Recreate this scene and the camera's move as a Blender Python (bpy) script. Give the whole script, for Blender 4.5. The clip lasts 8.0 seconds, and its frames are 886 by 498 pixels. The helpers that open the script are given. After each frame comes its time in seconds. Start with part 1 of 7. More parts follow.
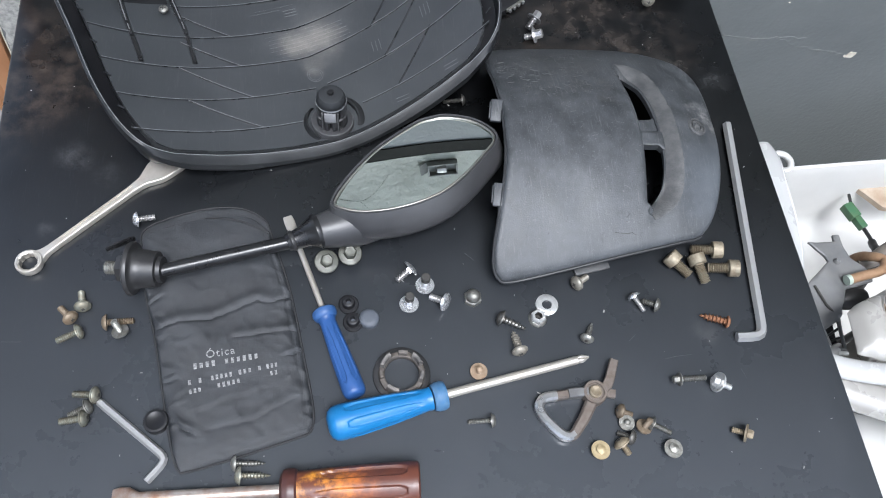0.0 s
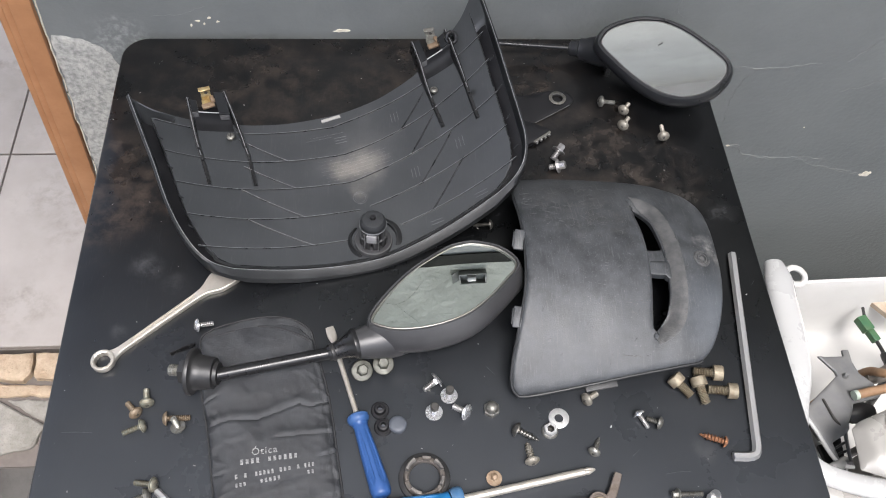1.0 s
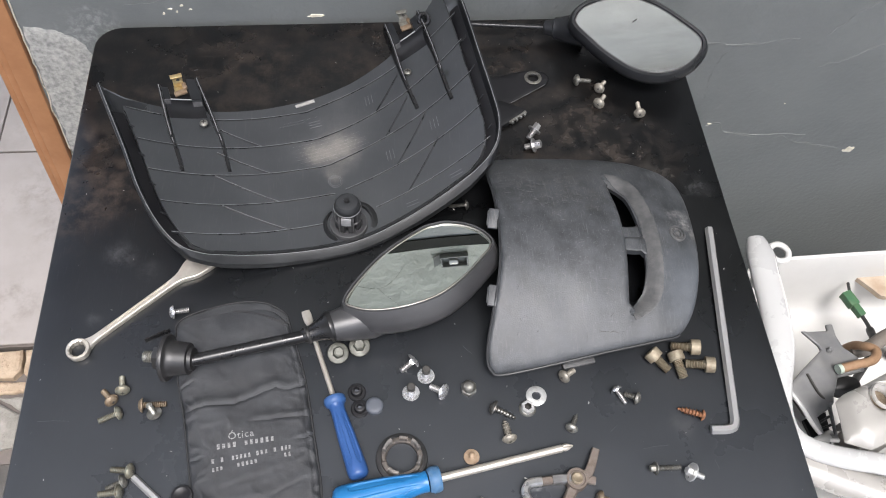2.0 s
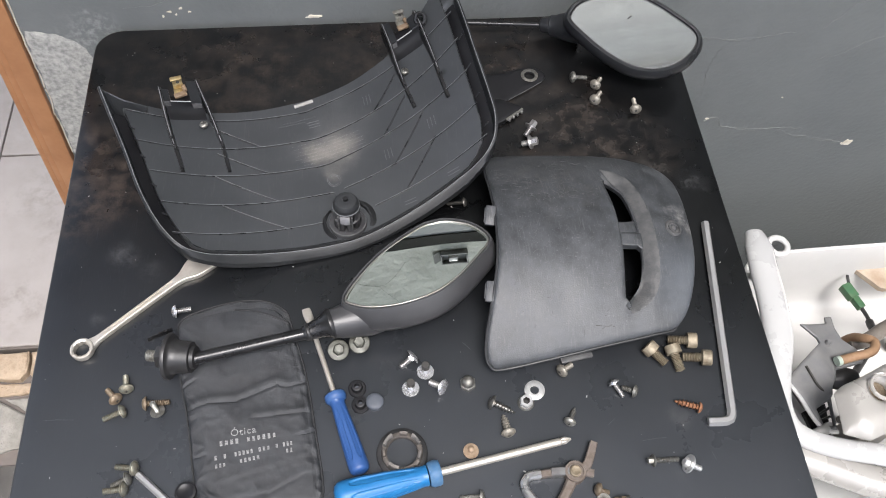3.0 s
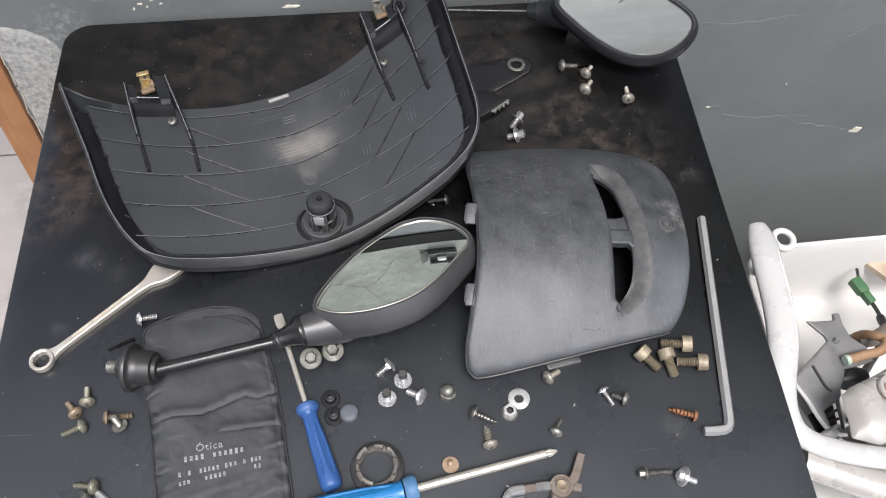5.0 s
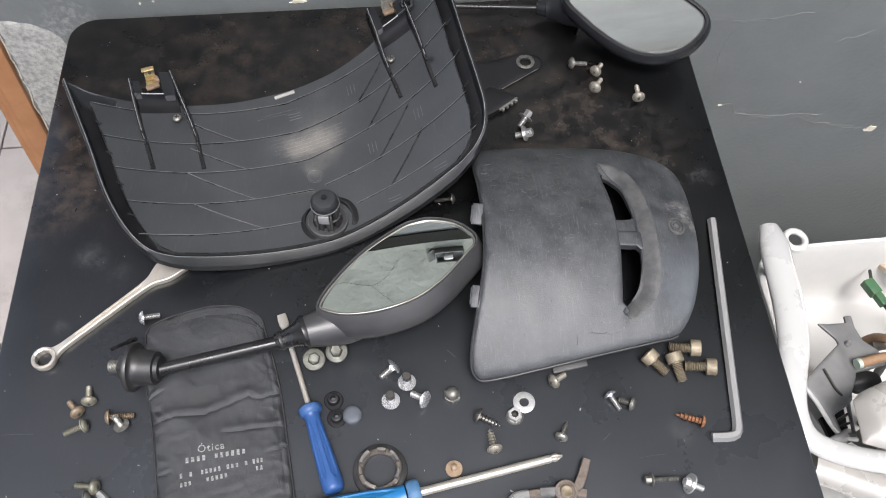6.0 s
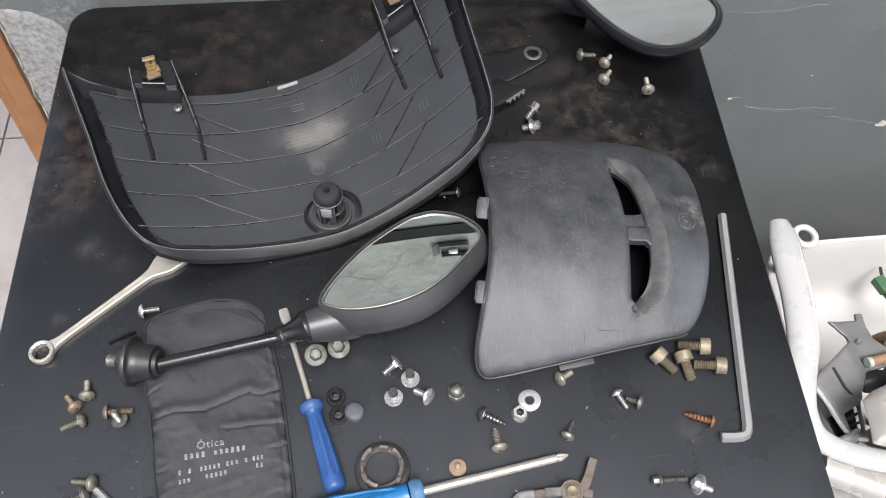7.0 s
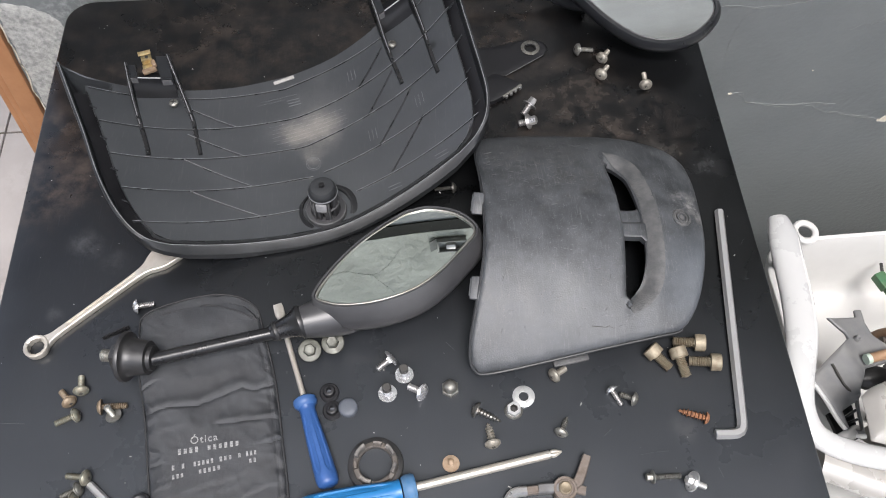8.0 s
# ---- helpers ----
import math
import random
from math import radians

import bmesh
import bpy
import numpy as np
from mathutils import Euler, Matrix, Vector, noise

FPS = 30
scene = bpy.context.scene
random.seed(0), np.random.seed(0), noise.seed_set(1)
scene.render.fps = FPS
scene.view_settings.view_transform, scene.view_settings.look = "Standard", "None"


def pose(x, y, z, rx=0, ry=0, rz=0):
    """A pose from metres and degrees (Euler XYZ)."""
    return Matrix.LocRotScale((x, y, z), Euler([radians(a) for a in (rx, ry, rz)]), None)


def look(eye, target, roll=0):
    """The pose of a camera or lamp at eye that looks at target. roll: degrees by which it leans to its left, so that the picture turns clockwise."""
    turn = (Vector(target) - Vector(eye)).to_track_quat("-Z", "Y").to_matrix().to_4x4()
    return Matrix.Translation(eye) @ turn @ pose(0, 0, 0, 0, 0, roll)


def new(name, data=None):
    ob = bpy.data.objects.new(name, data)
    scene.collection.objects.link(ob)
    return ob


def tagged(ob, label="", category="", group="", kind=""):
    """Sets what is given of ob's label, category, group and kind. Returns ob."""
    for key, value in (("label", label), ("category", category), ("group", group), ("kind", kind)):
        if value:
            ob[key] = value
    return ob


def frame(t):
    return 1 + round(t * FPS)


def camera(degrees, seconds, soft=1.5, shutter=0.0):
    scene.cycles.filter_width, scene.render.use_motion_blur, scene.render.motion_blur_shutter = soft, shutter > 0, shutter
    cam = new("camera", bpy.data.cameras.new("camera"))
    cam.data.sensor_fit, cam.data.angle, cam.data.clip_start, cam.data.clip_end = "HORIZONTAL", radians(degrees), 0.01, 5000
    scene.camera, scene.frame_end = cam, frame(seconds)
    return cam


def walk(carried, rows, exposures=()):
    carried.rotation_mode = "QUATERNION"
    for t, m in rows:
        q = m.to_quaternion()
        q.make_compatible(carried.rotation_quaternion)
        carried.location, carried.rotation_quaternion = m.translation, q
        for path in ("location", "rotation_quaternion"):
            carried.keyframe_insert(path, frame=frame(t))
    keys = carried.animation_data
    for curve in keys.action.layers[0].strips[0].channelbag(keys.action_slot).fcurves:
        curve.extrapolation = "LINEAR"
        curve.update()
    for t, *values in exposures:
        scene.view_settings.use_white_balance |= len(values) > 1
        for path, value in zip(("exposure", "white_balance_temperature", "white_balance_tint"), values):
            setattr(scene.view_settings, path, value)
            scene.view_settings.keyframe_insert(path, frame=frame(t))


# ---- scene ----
cam = camera(56.9, 8.0, soft=1.0)
PATH = [
    (0, (-0.044, -0.049, 1.282), (0.194, 0.863, -0.482), 9.3),
    (0.1, (-0.037, -0.042, 1.302), (0.165, 0.897, -0.452), 7.3),
    (0.2, (-0.041, -0.034, 1.319), (0.158, 0.911, -0.433), 7.6),
    (0.3, (-0.043, -0.027, 1.333), (0.147, 0.928, -0.414), 7.6),
    (0.5, (-0.043, -0.031, 1.353), (0.128, 0.986, -0.361), 6.5),
    (1, (-0.041, -0.049, 1.364), (0.111, 1.01, -0.326), 5.9),
    (1.5, (-0.032, -0.053, 1.359), (0.119, 0.994, -0.338), 5.7),
    (1.7, (-0.026, -0.055, 1.357), (0.127, 0.99, -0.34), 5.3),
    (3, (-0.016, -0.063, 1.364), (0.126, 0.978, -0.338), 3.5),
    (3.5, (-0.01, -0.061, 1.36), (0.128, 0.985, -0.339), 3.0),
    (4, (-0.004, -0.059, 1.352), (0.12, 0.982, -0.352), 2.2),
    (4.5, (0.004, -0.049, 1.343), (0.124, 0.982, -0.366), 1.7),
    (4.7, (0.009, -0.045, 1.339), (0.126, 0.985, -0.371), 1.6),
    (6, (0.018, -0.031, 1.332), (0.103, 0.984, -0.39), 0.7),
    (6.5, (0.016, -0.028, 1.325), (0.096, 0.981, -0.4), 0.8),
    (7, (0.018, -0.024, 1.322), (0.092, 0.977, -0.408), 0.6),
    (7.5, (0.021, -0.026, 1.322), (0.088, 0.972, -0.409), 0.3),
    (8, (0.026, -0.023, 1.321), (0.087, 0.967, -0.415), 0.1),
]
walk(cam, [(t, look(eye, target, roll)) for t, eye, target, roll in PATH], exposures=[(0.0, 1.38, 5850, 9.5), (0.4, 1.38, 6220, 12), (0.9, 1.38, 6380, 12.5), (8.0, 1.38, 6380, 12.5)])

# ---- world and light: an overcast sky that enters over the open front of the shed ----
world = bpy.data.worlds.new("overcast_sky")
scene.world = world
world.use_nodes = True
wn, wl = world.node_tree.nodes, world.node_tree.links
sky = wn.new("ShaderNodeTexSky")
sky.sky_type, sky.sun_disc = "NISHITA", False
sky.sun_elevation, sky.sun_rotation = radians(68), radians(172)
sky.air_density, sky.dust_density = 1.0, 3.0
grey = wn.new("ShaderNodeHueSaturation")
grey.inputs["Saturation"].default_value = 0.5
wl.new(sky.outputs[0], grey.inputs["Color"])
wl.new(grey.outputs[0], wn["Background"].inputs[0])
wn["Background"].inputs[1].default_value = 0.15
sun = new("sun", bpy.data.lights.new("sun", "SUN"))
sun.data.energy, sun.data.angle, sun.data.color = 2.0, radians(25), (1.0, 0.97, 0.93)
sun.matrix_world = look((0.3, -2.2, 6.5), (0, 0.2, 0.75))

# ---- materials ----
MATS = {}


def mat(name, base, rough=0.5, metal=0.0, second=None, scale=40.0, amount=0.5, fine=400.0, bump=0.0, bump_scale=None,
        rough_var=0.1, stains_sheens=(), coat=0.0, spec=0.5, per_object=0.0, blot=0.0, blot_range=(0.45, 0.68), speckle=0.0, scratch=0.0, scratch_colour=(0.2, 0.2, 0.2)):
    """A surface with a mottling of two colours, a fine grain in the gloss, relief, and soft patches of stain or painted
    sheen (x, y, z, radius, colour, strength); a negative strength spreads evenly, without blotches.
    """
    m = bpy.data.materials.new(name)
    m.use_nodes = True
    n, l = m.node_tree.nodes, m.node_tree.links
    b = n["Principled BSDF"]
    geo = n.new("ShaderNodeNewGeometry")
    big = n.new("ShaderNodeTexNoise")
    big.inputs["Scale"].default_value, big.inputs["Detail"].default_value, big.inputs["Roughness"].default_value = scale, 6.0, 0.62
    l.new(geo.outputs["Position"], big.inputs["Vector"])
    ramp = n.new("ShaderNodeMapRange")
    ramp.inputs["From Min"].default_value, ramp.inputs["From Max"].default_value = 0.5 - 0.28 * amount - 0.14, 0.5 + 0.38 * (1.2 - amount) + 0.06
    ramp.interpolation_type = "SMOOTHSTEP"
    l.new(big.outputs["Fac"], ramp.inputs["Value"])
    mix = n.new("ShaderNodeMix")
    mix.data_type = "RGBA"
    second = second or tuple(min(1, c * 1.35 + 0.004) for c in base)
    mix.inputs["A"].default_value, mix.inputs["B"].default_value = (*base, 1), (*second, 1)
    l.new(ramp.outputs["Result"], mix.inputs["Factor"])
    colour = mix.outputs["Result"]
    grain = n.new("ShaderNodeTexNoise")
    grain.inputs["Scale"].default_value, grain.inputs["Detail"].default_value = fine, 4.0
    l.new(geo.outputs["Position"], grain.inputs["Vector"])
    patch = grain.outputs["Fac"]
    if blot:
        bl = n.new("ShaderNodeTexNoise")
        bl.inputs["Scale"].default_value, bl.inputs["Detail"].default_value, bl.inputs["Roughness"].default_value = blot, 7.0, 0.7
        l.new(geo.outputs["Position"], bl.inputs["Vector"])
        br = n.new("ShaderNodeMapRange")
        br.inputs["From Min"].default_value, br.inputs["From Max"].default_value = blot_range
        l.new(bl.outputs["Fac"], br.inputs["Value"])
        patch = br.outputs["Result"]
    if speckle:
        for size, lo, hi in ((1500, 0.62, 0.72), (520, 0.66, 0.74)):
            dots = n.new("ShaderNodeTexNoise")
            dots.inputs["Scale"].default_value, dots.inputs["Detail"].default_value = size, 2.0
            l.new(geo.outputs["Position"], dots.inputs["Vector"])
            dr = n.new("ShaderNodeMapRange")
            dr.inputs["From Min"].default_value, dr.inputs["From Max"].default_value, dr.inputs["To Max"].default_value = lo, hi, speckle
            l.new(dots.outputs["Fac"], dr.inputs["Value"])
            mx = n.new("ShaderNodeMix")
            mx.data_type = "RGBA"
            mx.inputs["B"].default_value = (*scratch_colour, 1)
            l.new(dr.outputs["Result"], mx.inputs["Factor"])
            l.new(colour, mx.inputs["A"])
            colour = mx.outputs["Result"]
    for angle, stretch in ((0.6, 1.0), (-0.9, 1.4), (1.5, 0.8)) if scratch else ():
        mp = n.new("ShaderNodeMapping")
        mp.inputs["Rotation"].default_value, mp.inputs["Scale"].default_value = (0, 0, angle), (760 * stretch, 62 * stretch, 60)
        l.new(geo.outputs["Position"], mp.inputs["Vector"])
        sn = n.new("ShaderNodeTexNoise")
        sn.inputs["Scale"].default_value, sn.inputs["Detail"].default_value = 1.0, 1.5
        l.new(mp.outputs[0], sn.inputs["Vector"])
        sr2 = n.new("ShaderNodeMapRange")
        sr2.inputs["From Min"].default_value, sr2.inputs["From Max"].default_value, sr2.inputs["To Max"].default_value = 0.64, 0.74, scratch
        l.new(sn.outputs["Fac"], sr2.inputs["Value"])
        mx = n.new("ShaderNodeMix")
        mx.data_type = "RGBA"
        mx.inputs["B"].default_value = (*scratch_colour, 1)
        l.new(sr2.outputs["Result"], mx.inputs["Factor"])
        l.new(colour, mx.inputs["A"])
        colour = mx.outputs["Result"]
    for sx, sy, sz, sr, sc, k in stains_sheens:
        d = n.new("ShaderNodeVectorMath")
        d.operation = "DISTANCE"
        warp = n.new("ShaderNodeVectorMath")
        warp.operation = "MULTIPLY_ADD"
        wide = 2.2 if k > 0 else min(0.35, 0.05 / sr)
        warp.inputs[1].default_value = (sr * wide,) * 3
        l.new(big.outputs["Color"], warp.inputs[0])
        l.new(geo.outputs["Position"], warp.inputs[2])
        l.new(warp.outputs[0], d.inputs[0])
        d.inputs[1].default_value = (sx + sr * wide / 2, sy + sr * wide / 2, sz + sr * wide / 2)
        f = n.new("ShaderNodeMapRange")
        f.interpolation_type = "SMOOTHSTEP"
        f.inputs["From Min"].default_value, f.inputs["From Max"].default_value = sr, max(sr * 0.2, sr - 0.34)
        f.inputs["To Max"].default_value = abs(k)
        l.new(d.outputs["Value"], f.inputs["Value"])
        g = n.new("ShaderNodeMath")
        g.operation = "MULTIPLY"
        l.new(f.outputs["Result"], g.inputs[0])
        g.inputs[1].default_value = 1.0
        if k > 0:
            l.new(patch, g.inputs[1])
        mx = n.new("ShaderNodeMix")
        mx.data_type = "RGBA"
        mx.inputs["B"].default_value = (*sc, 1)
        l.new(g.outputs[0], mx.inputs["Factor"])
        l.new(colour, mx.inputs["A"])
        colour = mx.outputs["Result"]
    if per_object:
        info = n.new("ShaderNodeObjectInfo")
        val = n.new("ShaderNodeMapRange")
        val.inputs["To Min"].default_value, val.inputs["To Max"].default_value = 1 - per_object, 1 + per_object
        l.new(info.outputs["Random"], val.inputs["Value"])
        hsv = n.new("ShaderNodeHueSaturation")
        l.new(val.outputs["Result"], hsv.inputs["Value"])
        l.new(colour, hsv.inputs["Color"])
        colour = hsv.outputs["Color"]
    l.new(colour, b.inputs["Base Color"])
    rr = n.new("ShaderNodeMapRange")
    rr.interpolation_type = "SMOOTHSTEP"
    rr.inputs["From Min"].default_value, rr.inputs["From Max"].default_value = 0.22, 0.78
    rr.inputs["To Min"].default_value, rr.inputs["To Max"].default_value = max(0.02, rough - rough_var), min(1, rough + rough_var)
    l.new(big.outputs["Fac"], rr.inputs["Value"])
    l.new(rr.outputs["Result"], b.inputs["Roughness"])
    b.inputs["Metallic"].default_value = metal
    b.inputs["Coat Weight"].default_value = coat
    b.inputs["Specular IOR Level"].default_value = spec
    if bump:
        bn = n.new("ShaderNodeBump")
        bn.inputs["Strength"].default_value, bn.inputs["Distance"].default_value = bump, 0.001
        src = grain
        if bump_scale:
            src = n.new("ShaderNodeTexNoise")
            src.inputs["Scale"].default_value, src.inputs["Detail"].default_value = bump_scale, 8.0
            l.new(geo.outputs["Position"], src.inputs["Vector"])
        l.new(src.outputs["Fac"], bn.inputs["Height"])
        l.new(bn.outputs[0], b.inputs["Normal"])
    MATS[name] = m
    return m


BROWN = (0.078, 0.058, 0.045)
SMEAR = (0.055, 0.056, 0.058)
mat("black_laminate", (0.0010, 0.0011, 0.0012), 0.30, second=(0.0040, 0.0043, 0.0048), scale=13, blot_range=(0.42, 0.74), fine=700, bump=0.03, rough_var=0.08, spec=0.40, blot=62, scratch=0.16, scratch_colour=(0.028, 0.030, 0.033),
    # first entry: sheen of the glossy top, painted paler over the near half
    stains_sheens=[(-0.10, -0.90, 0.75, 1.268, (0.0405, 0.0446, 0.0505), -0.95),
            (-0.15, 0.53, 0.75, 0.19, BROWN, 0.40), (0.06, 0.55, 0.75, 0.15, BROWN, 0.44), (0.17, 0.43, 0.75, 0.11, (0.062, 0.050, 0.042), 0.65), (-0.27, 0.42, 0.75, 0.10, BROWN, 0.5),
            (0.235, 0.385, 0.75, 0.022, (0.09, 0.083, 0.075), 0.5), (0.21, 0.145, 0.75, 0.014, SMEAR, 0.8), (-0.238, 0.322, 0.75, 0.020, SMEAR, 0.7), (-0.255, 0.262, 0.75, 0.010, SMEAR, 0.8), (-0.213, 0.305, 0.75, 0.016, SMEAR, 0.6), (-0.19, 0.235, 0.75, 0.010, SMEAR, 0.6), (0.27, 0.37, 0.75, 0.022, SMEAR, 0.6)])
mat("steel_leg", (0.05, 0.05, 0.05), 0.4, 0.6)
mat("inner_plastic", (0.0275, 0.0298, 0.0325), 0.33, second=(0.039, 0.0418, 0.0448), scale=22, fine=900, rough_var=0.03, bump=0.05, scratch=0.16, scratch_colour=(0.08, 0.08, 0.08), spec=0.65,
    stains_sheens=[(-0.060, 0.424, 0.752, 0.032, (0.26, 0.24, 0.21), 0.40), (-0.048, 0.430, 0.752, 0.017, (0.30, 0.275, 0.24), 0.5), (-0.060, 0.426, 0.752, 0.016, (0.30, 0.275, 0.24), 0.5), (-0.073, 0.421, 0.752, 0.015, (0.34, 0.31, 0.27), 0.5), (-0.062, 0.398, 0.752, 0.012, (0.26, 0.245, 0.225), 0.5), (-0.06, 0.44, 0.755, 0.05, (0.12, 0.12, 0.12), 0.4), (0.0479, 0.4789, 0.796, 0.0055, (0.006, 0.006, 0.006), -0.8), (0.085, 0.385, 0.80, 0.005, (0.4, 0.4, 0.4), 0.9)])
mat("rib_plastic", (0.125, 0.129, 0.133), 0.34, scale=60)
mat("mark_plastic", (0.078, 0.080, 0.083), 0.40, scale=60)
mat("lip_highlight", (0.30, 0.30, 0.30), 0.35, scale=90)
mat("polished_black", (0.06, 0.06, 0.062), 0.12, scale=60, spec=0.9, coat=1.0)
mat("pale_catch", (0.24, 0.24, 0.245), 0.45, second=(0.16, 0.16, 0.165), scale=160)
mat("rib_black", (0.0140, 0.0148, 0.0158), 0.30, second=(0.022, 0.023, 0.0245), scale=60, spec=0.5)
mat("rib_rough", (0.0085, 0.009, 0.0096), 0.6, scale=60, spec=0.3)
mat("rim_plastic", (0.0115, 0.0124, 0.0135), 0.47, second=(0.026, 0.0275, 0.0293), scale=30, fine=900, bump=0.08, spec=0.30)
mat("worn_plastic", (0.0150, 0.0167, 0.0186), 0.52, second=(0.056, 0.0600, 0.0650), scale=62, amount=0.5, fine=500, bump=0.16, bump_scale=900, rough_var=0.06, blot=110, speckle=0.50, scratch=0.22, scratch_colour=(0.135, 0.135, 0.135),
    # the two bluish negative entries paint sheen on the near and right flanks
    stains_sheens=[(0.13, 0.355, 0.79, 0.06, (0.10, 0.097, 0.09), 0.35), (0.13, 0.220, 0.77, 0.10, (0.086, 0.091, 0.097), -0.26), (0.235, 0.25, 0.77, 0.055, (0.10, 0.112, 0.128), -0.42), (0.236, 0.31, 0.78, 0.018, (0.30, 0.29, 0.28), 0.7)])
mat("worn_edge", (0.040, 0.0415, 0.043), 0.55, second=(0.088, 0.087, 0.085), scale=130, fine=600, bump=0.35, amount=0.45)
mat("housing_plastic", (0.024, 0.024, 0.0255), 0.40, second=(0.052, 0.052, 0.054), scale=18, fine=1500, bump=0.10, rough_var=0.06)
mat("gloss_black", (0.0075, 0.0075, 0.008), 0.30, scale=50, rough_var=0.08, spec=0.4)
mat("black_rubber", (0.0105, 0.0105, 0.011), 0.44, second=(0.022, 0.021, 0.021), scale=120, fine=1200, bump=0.08)
mat("dusty_rubber", (0.045, 0.043, 0.041), 0.65, second=(0.24, 0.22, 0.20), scale=120, amount=0.35)
mat("grey_rubber", (0.048, 0.055, 0.068), 0.6, second=(0.07, 0.078, 0.092), scale=200)
mat("mirror_silver", (0.70, 0.74, 0.70), 0.006, 1.0, second=(0.73, 0.765, 0.73), scale=25, rough_var=0.003)
mat("mirror_dusty", (0.80, 0.81, 0.80), 0.03, 0.9, second=(0.72, 0.73, 0.72), scale=40, rough_var=0.02, blot=70,
    stains_sheens=[(0.22, 0.55, 0.80, 0.05, (0.62, 0.63, 0.62), 0.6), (0.28, 0.52, 0.80, 0.035, (0.62, 0.62, 0.60), 0.6)])
mat("bevel_chrome", (0.34, 0.338, 0.32), 0.5, 1.0, second=(0.22, 0.205, 0.17), scale=35, amount=0.4)
mat("chrome", (0.56, 0.530, 0.475), 0.42, 0.72, second=(0.43, 0.385, 0.33), scale=70, fine=900, bump=0.08)
mat("satin_steel", (0.50, 0.49, 0.485), 0.33, 0.80, second=(0.34, 0.33, 0.32), scale=90, fine=900, bump=0.05)
mat("key_steel", (0.46, 0.458, 0.455), 0.33, 0.70, second=(0.43, 0.426, 0.42), scale=40, fine=900, bump=0.03, rough_var=0.02)
mat("bright_zinc", (0.74, 0.74, 0.75), 0.26, 0.85, second=(0.60, 0.60, 0.61), scale=160, fine=1500, bump=0.08)
mat("dull_zinc", (0.25, 0.25, 0.232), 0.44, 0.75, second=(0.13, 0.12, 0.10), scale=320, fine=1600, bump=0.25, per_object=0.25)
mat("green_zinc", (0.17, 0.18, 0.155), 0.5, 0.55, second=(0.14, 0.115, 0.075), scale=320, fine=1600, bump=0.2, per_object=0.25)
mat("dark_zinc", (0.15, 0.15, 0.14), 0.45, 0.8, second=(0.09, 0.08, 0.07), scale=260, per_object=0.2)
mat("rusty_steel", (0.25, 0.105, 0.042), 0.8, 0.1, second=(0.09, 0.045, 0.03), scale=520, fine=1600, bump=0.6)
mat("brown_steel", (0.18, 0.146, 0.104), 0.56, 0.42, second=(0.115, 0.078, 0.048), scale=320, fine=1500, bump=0.25, per_object=0.2)
mat("socket_steel", (0.255, 0.228, 0.168), 0.58, 0.40, second=(0.170, 0.130, 0.085), scale=190, fine=1500, bump=0.25, per_object=0.2)
mat("brass", (0.42, 0.36, 0.20), 0.42, 0.8, second=(0.30, 0.20, 0.09), scale=260)
mat("tan_brass", (0.275, 0.232, 0.165), 0.52, 0.42, second=(0.175, 0.135, 0.085), scale=320, fine=1500, bump=0.2, per_object=0.2)
mat("polished_steel", (0.52, 0.52, 0.525), 0.32, 0.9, second=(0.30, 0.295, 0.29), scale=110, fine=900, bump=0.08)
mat("clip_brown", (0.165, 0.140, 0.122), 0.5, 0.55, second=(0.10, 0.078, 0.062), scale=210, fine=1300, bump=0.2)
mat("pale_tan", (0.235, 0.222, 0.190), 0.50, 0.5, second=(0.16, 0.142, 0.115), scale=320, fine=1500, bump=0.2, per_object=0.15)
mat("rust_tan", (0.25, 0.190, 0.132), 0.55, 0.3, second=(0.19, 0.120, 0.070), scale=320, fine=1500, bump=0.2)
mat("yellow_zinc", (0.33, 0.270, 0.160), 0.50, 0.35, second=(0.23, 0.17, 0.085), scale=320, fine=1500, bump=0.2)
mat("recess_dark", (0.035, 0.033, 0.03), 0.6, 0.3, scale=300)
mat("olive_zinc", (0.075, 0.078, 0.064), 0.46, 0.3, second=(0.035, 0.033, 0.026), scale=220, fine=1400, bump=0.15)
mat("worn_steel", (0.18, 0.18, 0.183), 0.52, 0.65, second=(0.09, 0.087, 0.083), scale=90, fine=900, bump=0.12)
mat("stained_steel", (0.55, 0.51, 0.46), 0.4, 0.8, second=(0.22, 0.10, 0.05), scale=60, amount=0.5)
mat("flat_black", (0.006, 0.006, 0.007), 0.45, spec=0.3)
mat("black_housing", (0.011, 0.0118, 0.0135), 0.33, second=(0.018, 0.019, 0.021), scale=30, fine=1200, bump=0.05)
mat("pale_concrete", (0.23, 0.225, 0.21), 0.9, second=(0.17, 0.165, 0.155), scale=4, fine=60, bump=0.6, bump_scale=60)
mat("white_zinc", (0.70, 0.70, 0.69), 0.34, 0.75, second=(0.50, 0.50, 0.49), scale=300)
mat("blue_bright", (0.008, 0.104, 0.262), 0.42, second=(0.018, 0.140, 0.335), scale=45, fine=900, bump=0.08, spec=0.4)
mat("blue_deep", (0.017, 0.054, 0.165), 0.42, second=(0.024, 0.070, 0.205), scale=60, fine=900, bump=0.08, spec=0.4)
mat("amber_plastic", (0.115, 0.034, 0.018), 0.42, second=(0.055, 0.018, 0.012), scale=45, amount=0.55, coat=0.1, blot=60,
    # orange glow of the translucent plastic, painted in towards the collar
    stains_sheens=[(-0.074, 0.062, 0.775, 0.020, (0.85, 0.36, 0.03), 1.0), (-0.060, 0.055, 0.775, 0.018, (0.65, 0.22, 0.02), 1.0), (-0.045, 0.058, 0.775, 0.016, (0.45, 0.13, 0.02), 0.9)])
